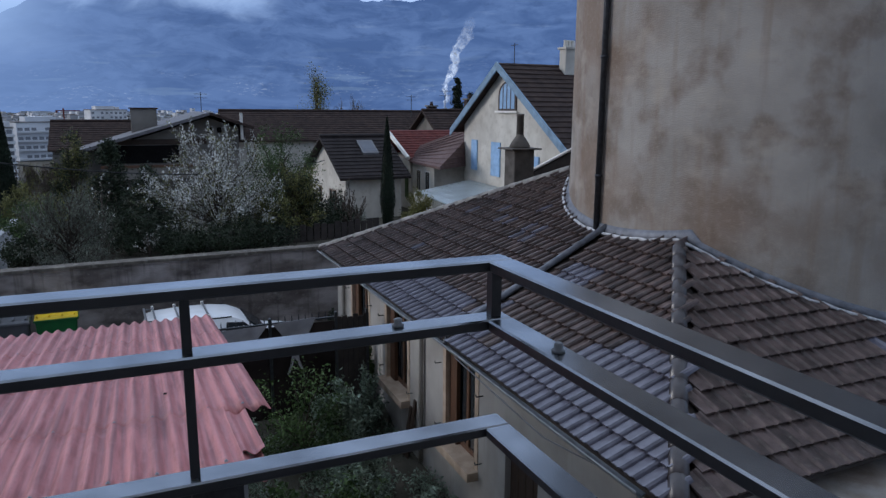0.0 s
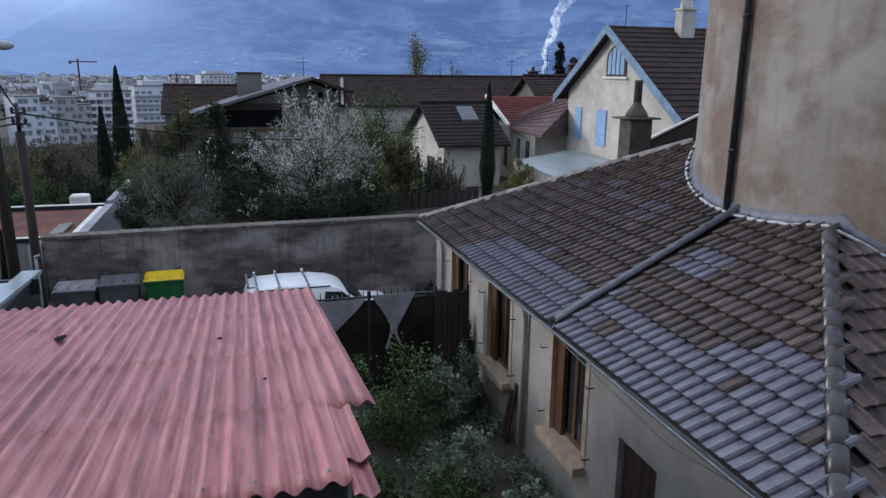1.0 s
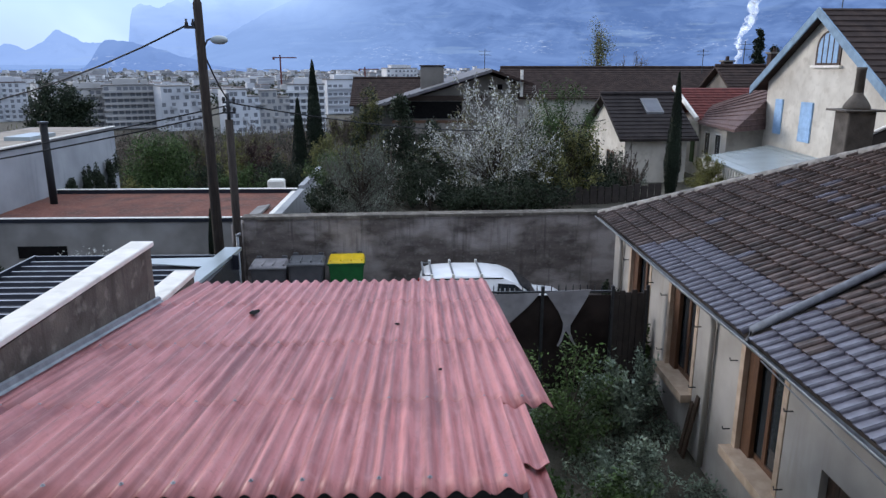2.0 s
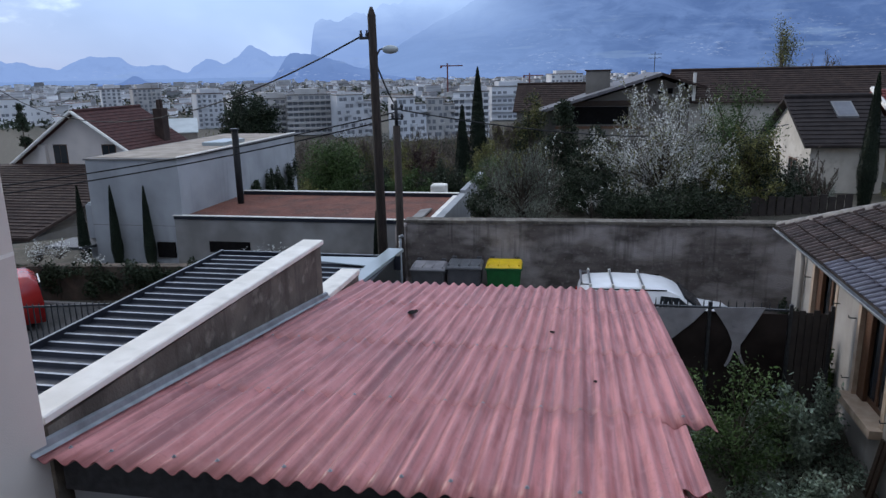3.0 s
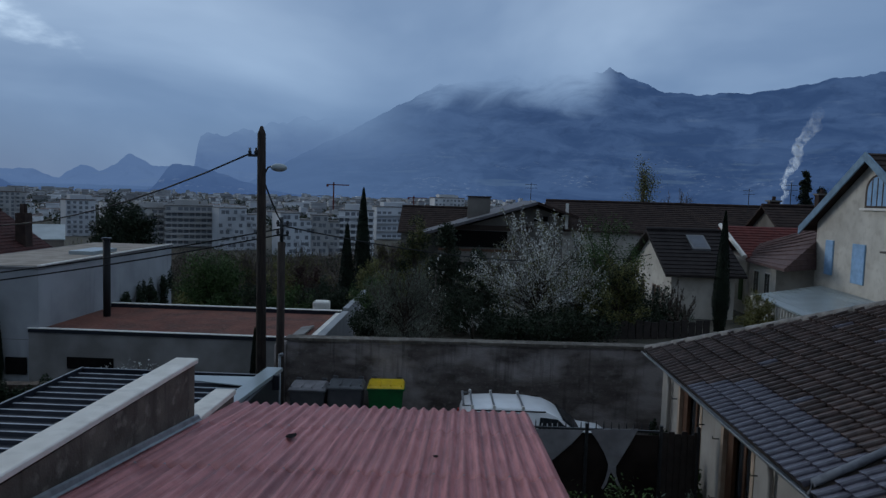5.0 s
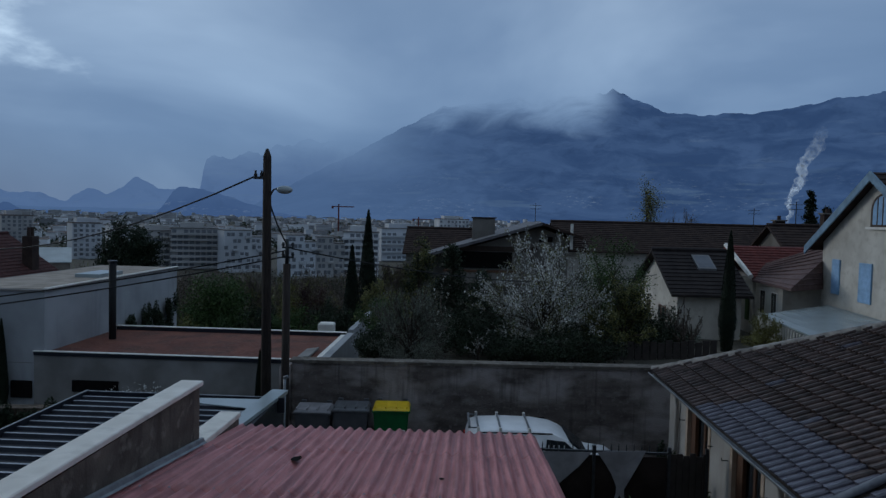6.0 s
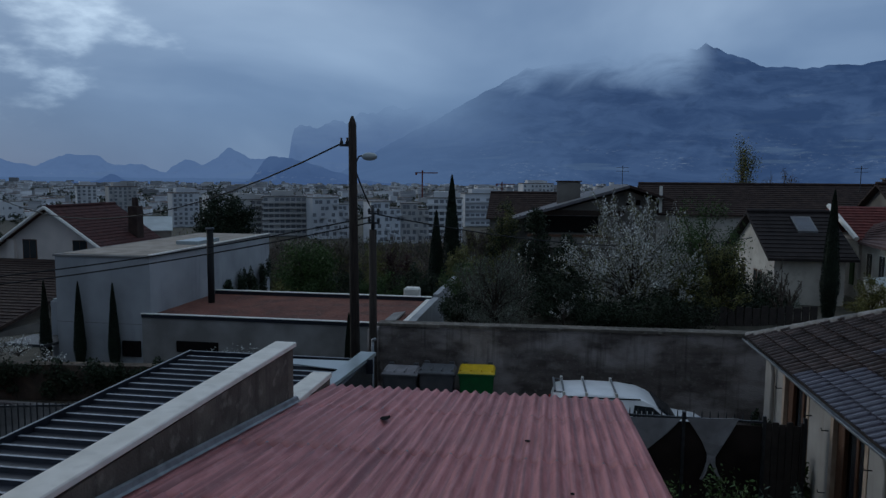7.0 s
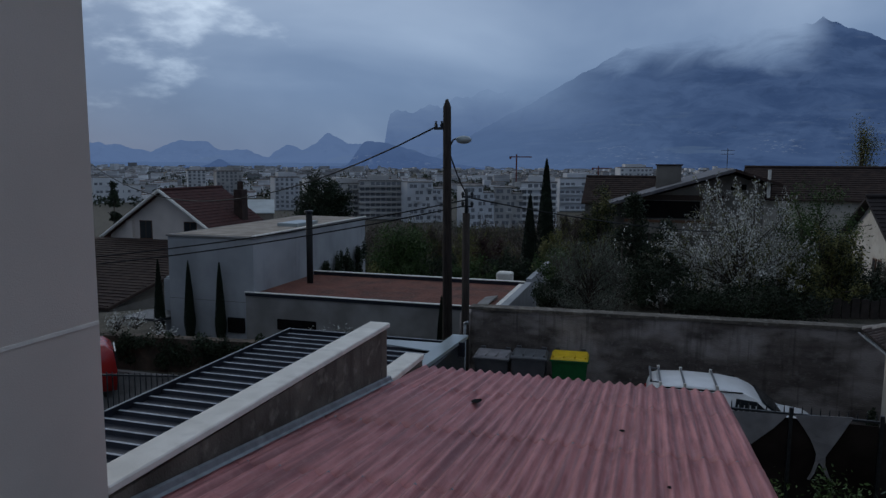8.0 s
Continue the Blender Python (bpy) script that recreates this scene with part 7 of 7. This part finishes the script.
    for i, (az, r, h, sp, m, bare) in enumerate(spec):
        if bare:
            tree("half-bare brown tree in the valley belt", g(az, r), h, sp, m, 9000, 0.0035 * r, 72 + i, 0.07, low=0.05, r0=0.2, rise=1.0, slim=0.10, upright=1.0, second=(M_LEAFYELLOW, 0.25))
        else:
            tree("leafy tree in the valley belt", g(az, r), h, sp, m, 12000, 0.0014 * r, 72 + i, 0.09, low=0.0, r0=0.2)
    tree("broad dark pine rising over the roofs", g(-26.2, 105), 17.0, 4.2, M_LEAFDARK, 42000, 0.17, 92, 0.10, low=0.6, r0=0.3, rise=0.3, limbs=36)
    conifer("slim dark fir behind the white house", g(-41.6, 75), 11.8, 1.5, M_LEAFDARK, 9000, 0.11, 93)
    conifer("dark fir behind the white house", g(-38.2, 88), 12.0, 2.8, M_LEAFDARK, 12000, 0.13, 94)
    tree("tall pale poplar in young leaf", g(14.0, 84), 13.7, 2.0, M_LEAFYELLOW, 15000, 0.12, 95, 0.20, r0=0.2, low=0.1, rise=1.0, slim=0.25, limbs=36)
    tree("bare brown tree behind the long house", g(16.5, 84), 11.2, 2.6, M_TWIG, 4200, 0.30, 96, 0.06, r0=0.16, twigs=True, low=0.2, rise=1.2, slim=0.05, upright=1.0)
    conifer("dark pine between the roofs", g(25.3, 68), 8.9, 1.5, M_CYPRESS, 9000, 0.10, 97)
    conifer("dark pine between the roofs", g(26.4, 70), 8.2, 1.7, M_CYPRESS, 9000, 0.10, 98)
    for i, (y, h) in enumerate(((32.6, 1.15), (33.9, 1.35), (35.2, 1.2), (36.6, 1.45))):
        bush("dark ivy climbing the pale house wall", (-15.82, y, 0.3), 0.30, 0.42, h, M_LEAFDARK, 2200, 0.055, 200 + i, "climbing_ivy")
    # ivy and white shrubs on the street wall
    for i in range(12):
        x = -19.5 + i * 1.2
        bush("dark ivy growing over the street wall", (x, 18.70 + 0.12 * (x + 13.5), 0.42), 0.85, 0.32, 0.72, M_LEAFDARK, 1800, 0.05, 120 + i, "ivy")
    for i, (az, r, z) in enumerate(((-41.8, 27.5, 1.0), (-38.6, 26.2, 0.8), (-27.0, 24.2, 0.8), (-25.0, 24.0, 0.8), (-40.5, 28, 0.9))):
        q = polar(az, r)
        bush("white flowering shrub by the street wall", (q.x, q.y, z), 0.5, 0.4, 0.35, M_BLOSSOM, 240, 0.035, 140 + i, "flowering_shrub")
    # garden between shed and annex
    spots = ((2.75, 11.7, 1.0, 1.25), (3.7, 12.3, 0.7, 0.8), (3.6, 10.2, 0.6, 0.55), (1.9, 8.6, 0.9, 0.75), (2.9, 7.6, 0.8, 0.6), (2.0, 6.4, 0.8, 0.7), (3.4, 6.2, 0.7, 0.45), (4.2, 8.6, 0.45, 0.4), (4.4, 12.8, 0.4, 0.8), (4.75, 14.2, 0.3, 1.0), (4.2, 5.0, 0.5, 1.1), (2.6, 4.6, 0.8, 0.6), (3.0, 9.2, 0.7, 0.5), (1.5, 12.4, 0.5, 0.6))
    for i, (x, y, r, h) in enumerate(spots):
        bush("dense dark green garden shrub below the shed" if i else "large leafy green shrub below the shed", (x, y, 0), r, r, h, M_BUSH if i % 3 else M_LEAF, 4200, 0.05 if i % 2 else 0.038, 160 + i)
    bush("dark ivy climbing the far annex corner", (4.86, 16.5, 0.0), 0.22, 0.75, 1.05, M_LEAFDARK, 4200, 0.05, 190, "climbing_ivy")
    rng = random.Random(5)
    blobs = [((rng.uniform(1.0, 5.0), rng.uniform(4.5, 13.3), 0.12), (0.5, 0.5, 0.16)) for _ in range(70)]
    v, f = leaf_cloud(rng, blobs, 24000, 0.035)
    me = quad_mesh("ground_cover", v, f)
    me.materials.append(M_BUSH)
    tagged(new("ground_cover", me), "low dark green weeds covering the garden", "weeds", kind="stuff")


make_plants()


def make_small_things():
    f = thing("garden_fence", "dark weathered wooden fence behind the wall", "fence", (2.2, 24.2, 2.0), 14)
    for k in range(24):
        part("board", bx(k * 0.30, k * 0.30 + 0.26, -0.02, 0.02, -0.3, 0.72 + 0.05 * math.sin(k * 2.3), bevel=0.006), M_UNDER, f)
    for z in (0.15, 0.55):
        part("rail", bx(0, 7.1, 0.021, 0.06, z, z + 0.07), M_UNDER, f)
    b = thing("leaning_planks", "two dark planks leaning on the annex wall", "planks", (4.85, 11.45, 0.0))
    for dy, h in ((0.0, 1.25), (0.16, 1.05)):
        m = Matrix.Translation((0, dy, 0)) @ Matrix.Rotation(radians(9), 4, "Y")
        part("plank", bx(-0.02, 0.02, -0.06, 0.06, 0.0, h, m=m, bevel=0.006), M_DARKWOOD, b)
    for az, r, te in ((5.25, 60, 0.022), (21.6, 66, 0.021), (24.4, 57, 0.03)):
        q = polar(az, r, 6.2)
        a = thing("roof_aerial", "thin television aerial mast on a roof", "aerial", tuple(q))
        h = up(te, r) - 6.2
        part("mast", tube([(0, 0, -0.6), (0, 0, h)], 0.03, 6), M_IRON, a)
        for z in (0.92, 0.78):
            part("element", tube([(-0.5, 0, h * z), (0.5, 0, h * z)], 0.02, 6), M_IRON, a)


make_small_things()


# ---- the city ----
def make_apartment(loc, rz, w, d, h, floors, bays, wall_m, label, style):
    """style 0: rows of windows and single balconies; 1: long balcony bands; 2: stepped white blocks."""
    ob = thing("apartment_block", label, "apartment building", loc, rz, "apartment blocks")
    step = (h - 1.0) / floors
    if style == 2:
        part("wall", bx(-w / 2, w * 0.1, -d / 2, d / 2, -4, h), wall_m, ob)
        part("wing", bx(w * 0.1 + 0.01, w / 2, -d / 2 + 1.5, d / 2, -4, h - step), wall_m, ob)
        part("wing_roof", bx(w * 0.1 + 0.02, w / 2 + 0.2, -d / 2 + 1.3, d / 2 + 0.2, h - step + 0.01, h - step + 0.4), M_GRANITE, ob)
        part("roof", bx(-w / 2 - 0.2, w * 0.1, -d / 2 - 0.2, d / 2 + 0.2, h + 0.01, h + 0.4), M_GRANITE, ob)
    else:
        part("wall", bx(-w / 2, w / 2, -d / 2, d / 2, -4, h), wall_m, ob)
        part("roof", bx(-w / 2 - 0.3, w / 2 + 0.3, -d / 2 - 0.3, d / 2 + 0.3, h + 0.01, h + 0.5), M_CITYROOF if style == 0 else M_GRANITE, ob)
        part("penthouse", bx(-w * 0.32, w * 0.2, -d * 0.3, d * 0.3, h + 0.51, h + 2.9), wall_m, ob)
    part("lift_housing", bx(w * 0.25, w * 0.25 + 3, -1.5, 1.5, h + 0.51, h + 2.4), wall_m, ob)
    bw = w / bays
    ww = 0.36 * bw if style == 1 else 0.27 * bw
    win = quad_mesh("window", *box_data(-ww, ww, 0, 0.12, 0.15, 1.75))
    win.materials.append(M_WINDOW_FAR)
    bal = quad_mesh("balcony", *box_data(-0.46 * bw, 0.46 * bw, -1.2, 0, -0.15, 0.85))
    bal.materials.append(wall_m)
    for f in range(floors):
        z = 1.0 + f * step
        for k in range(bays):
            x = -w / 2 + bw * (k + 0.5)
            if style == 2:
                x += 0.22 * bw * math.sin(k * 2.1 + f * 1.7)
            front = -d / 2 + (1.5 if style == 2 and x > w * 0.1 else 0.0)
            if (k * 7 + f * 5 + bays) % 9 == 0 or (style == 2 and front > -d / 2 and f == floors - 1):
                continue
            q = part("window", win, None, ob)
            q.location = (x, front - 0.06, z + 0.3)
            if (style == 0 and k % 3 == 1) or (style == 2 and (k + f) % 4 == 0):
                q = part("balcony", bal, None, ob)
                q.location = (x, front - 0.07, z - 0.1)
        if style == 1:
            part("balcony", bx(-w / 2 - 0.4, w / 2 + 0.4, -d / 2 - 1.6, -d / 2 - 0.01, z - 0.45, z + 0.55), wall_m, ob)


def box_data(x0, x1, y0, y1, z0, z1):
    return [(x0, y0, z0), (x1, y0, z0), (x1, y1, z0), (x0, y1, z0), (x0, y0, z1), (x1, y0, z1), (x1, y1, z1), (x0, y1, z1)], [tuple(f) for f in BOX_F]


def make_city():
    blocks = (
        (-18.0, 330, 20, 14, -0.026, 6, 7, M_APT, "pale blue-grey apartment block in the city", 2),
        (-21.6, 345, 20, 14, -0.0245, 7, 8, M_APTDIM, "weathered beige apartment block with balconies", 1),
        (-24.6, 352, 16, 14, -0.0285, 6, 6, M_APTDIM, "grey apartment block with stacked balconies", 1),
        (-13.9, 300, 13, 14, -0.031, 6, 5, M_APT, "white stepped apartment block with dark windows", 2),
        (-11.3, 305, 12, 12, -0.033, 6, 5, M_APTDIM, "grey apartment block half hidden by trees", 2),
        (-8.8, 310, 15, 13, -0.0255, 7, 6, M_CONC, "white apartment block with long balcony bands", 1),
        (-5.6, 420, 28, 16, -0.019, 4, 9, M_APT, "wide pale office block in the city", 1),
        (-33.5, 480, 16, 14, -0.012, 9, 6, M_APTDIM, "grey apartment tower in the city", 0),
        (-35.8, 520, 12, 14, -0.011, 9, 4, M_CONC, "white apartment tower in the city", 0),
        (-29.2, 420, 14, 14, -0.020, 7, 5, M_APT, "pale apartment block between trees", 0),
        (-26.9, 450, 12, 12, -0.022, 6, 4, M_CONC, "white narrow apartment block", 2),
        (-1.5, 600, 26, 16, -0.004, 7, 8, M_CONC, "white apartment block in the city", 0),
        (-41.5, 520, 30, 14, -0.020, 3, 9, M_CONC, "long pale building in the city", 2),
    )
    for az, r, w, d, top, fl, bays, m, lab, style in blocks:
        p = polar(az, r, -20)
        make_apartment(tuple(p), -az + 8 + 9 * math.sin(az * 3), w, d, up(top, r) + 20, fl, bays, m, lab, style)
    rng = random.Random(21)
    verts, faces, rv, rf = [], [], [], []
    for _ in range(4200):
        r = 300 * math.exp(rng.random() * 2.45)
        az = rng.uniform(-62, 50)
        if r < 560 and -46 < az < 0:
            continue
        p = polar(az, r)
        s = 0.42 + r / 2600
        w, d, h = rng.uniform(5, 27) * s, rng.uniform(6, 14) * s, rng.choice((3, 4, 4, 5, 5, 6, 7, 8, 11)) * (0.7 + r / 5200)
        if r > 900 and rng.random() < 0.10:
            h *= 1.7
        h = min(h, 26.5 + 0.004 * r, 7 + 0.011 * r)
        a = radians(rng.choice((20, 110)) + rng.uniform(-8, 8))
        c, sn = math.cos(a), math.sin(a)
        bv, bf = box_data(-w / 2, w / 2, -d / 2, d / 2, -24, -20 + h)
        n = len(verts)
        verts += [(p.x + c * x - sn * y, p.y + sn * x + c * y, z) for x, y, z in bv]
        faces += [tuple(n + q for q in f) for f in bf]
        n = len(rv)
        bv, bf = box_data(-w / 2 + 0.1, w / 2 - 0.1, -d / 2 + 0.1, d / 2 - 0.1, -19.98 + h, -19.6 + h)
        rv += [(p.x + c * x - sn * y, p.y + sn * x + c * y, z) for x, y, z in bv]
        rf += [tuple(n + q for q in f) for f in bf]
    me = quad_mesh("city_blocks", verts, faces)
    me.materials.append(M_CITY)
    tagged(new("city_blocks", me), "dense pale city blocks across the valley", "city", kind="stuff")
    me = quad_mesh("city_roofs", rv, rf)
    me.materials.append(M_CITYROOF)
    tagged(new("city_roofs", me), "grey and brown roofs of the far city", "city", kind="stuff")
    # villages and fields on the mountain foot, woods between the blocks
    pts = []
    for _ in range(950):
        r = 430 * math.exp(rng.random() * 1.7)
        q = polar(rng.uniform(-60, 45), r)
        a, b = rng.uniform(4, 13), rng.uniform(2.5, 5.0) * (1 + r / 2500)
        for _ in range(50):
            d = Vector((rng.gauss(0, 1), rng.gauss(0, 1), rng.gauss(0, 1))).normalized() * rng.random() ** 0.4
            pts.append((q.x + d.x * a, q.y + d.y * a, -16 + d.z * b))
    tagged(new("far_woods", leaf_mesh("far_woods", pts, 1.3, 77, M_LEAFDARK)), "dark tree belts between the city blocks", "woods", kind="stuff")
    # belt of half-bare trees at the valley's edge
    for nm, m, n, lab, slim, upr, size in (("bare_woods", M_TWIG, 110, "brown half-bare woods at the valley edge", 0.07, 1.0, 0.55), ("green_woods", M_LEAFDARK, 50, "dark leafy woods at the valley edge", 0.45, 0.0, 0.24)):
        pts = []
        for _ in range(n):
            r = rng.uniform(105, 215)
            q = polar(rng.uniform(-32, -2), r, up(-0.086, r) - rng.uniform(3, 6))
            a, b = rng.uniform(2.5, 4.5), rng.uniform(3, 5.5)
            for _ in range(620):
                d = Vector((rng.gauss(0, 1), rng.gauss(0, 1), rng.gauss(0, 1))).normalized() * rng.random() ** 0.4
                pts.append((q.x + d.x * a, q.y + d.y * a, q.z + d.z * b))
        tagged(new(nm, leaf_mesh(nm, pts, size, n, m, slim, upr)), lab, "woods", kind="stuff")
    # tower cranes
    for az, r, te in ((-10.65, 700, 0.0135), (-4.2, 800, -0.002)):
        p = polar(az, r, -20)
        c = thing("tower_crane", "red tower crane over the city", "crane", tuple(p), -az)
        h = up(te, r) + 20
        part("mast", bx(-0.7, 0.7, -0.7, 0.7, 0, h), M_REDROOF, c)
        part("jib", bx(-7, 15, -0.5, 0.5, h - 3.0, h - 2.0), M_REDROOF, c)
        part("counterweight", bx(-7, -5, -0.8, 0.8, h - 4.5, h - 1.9), M_REDROOF, c)
    # steam from a chimney far off
    q = polar(24.0, 1500, 7)
    s = thing("steam_plume", "white steam plume rising from a far chimney", "steam", (q.x, q.y, -20))
    bm = bmesh.new()
    rng = random.Random(8)
    side = polar(114, 1)
    for i in range(46):
        t = i / 45
        z = 30 + 175 * t
        off = (-6 + 16 * t + 44 * t * t) + 5 * math.sin(t * 17)
        rad = (3.6 + 11 * t) * rng.uniform(0.7, 1.1)
        if t > 0.8 and i % 2:
            continue
        bmesh.ops.create_icosphere(bm, subdivisions=2, radius=rad, matrix=Matrix.Translation(side * (off + rng.uniform(-3, 3)) + Vector((0, 0, z))))
    for vv in bm.verts:
        vv.co += Vector((0, 0, 1)) * 3 * noise.noise(vv.co * 0.08) + side * 4 * noise.noise(vv.co * 0.1)
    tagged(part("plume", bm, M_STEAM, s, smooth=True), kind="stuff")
    part("factory_chimney", tube([(0, 0, 0), (0, 0, 30)], [3, 2], 12), M_DIMRENDER, s)


make_city()
lay_tiles()
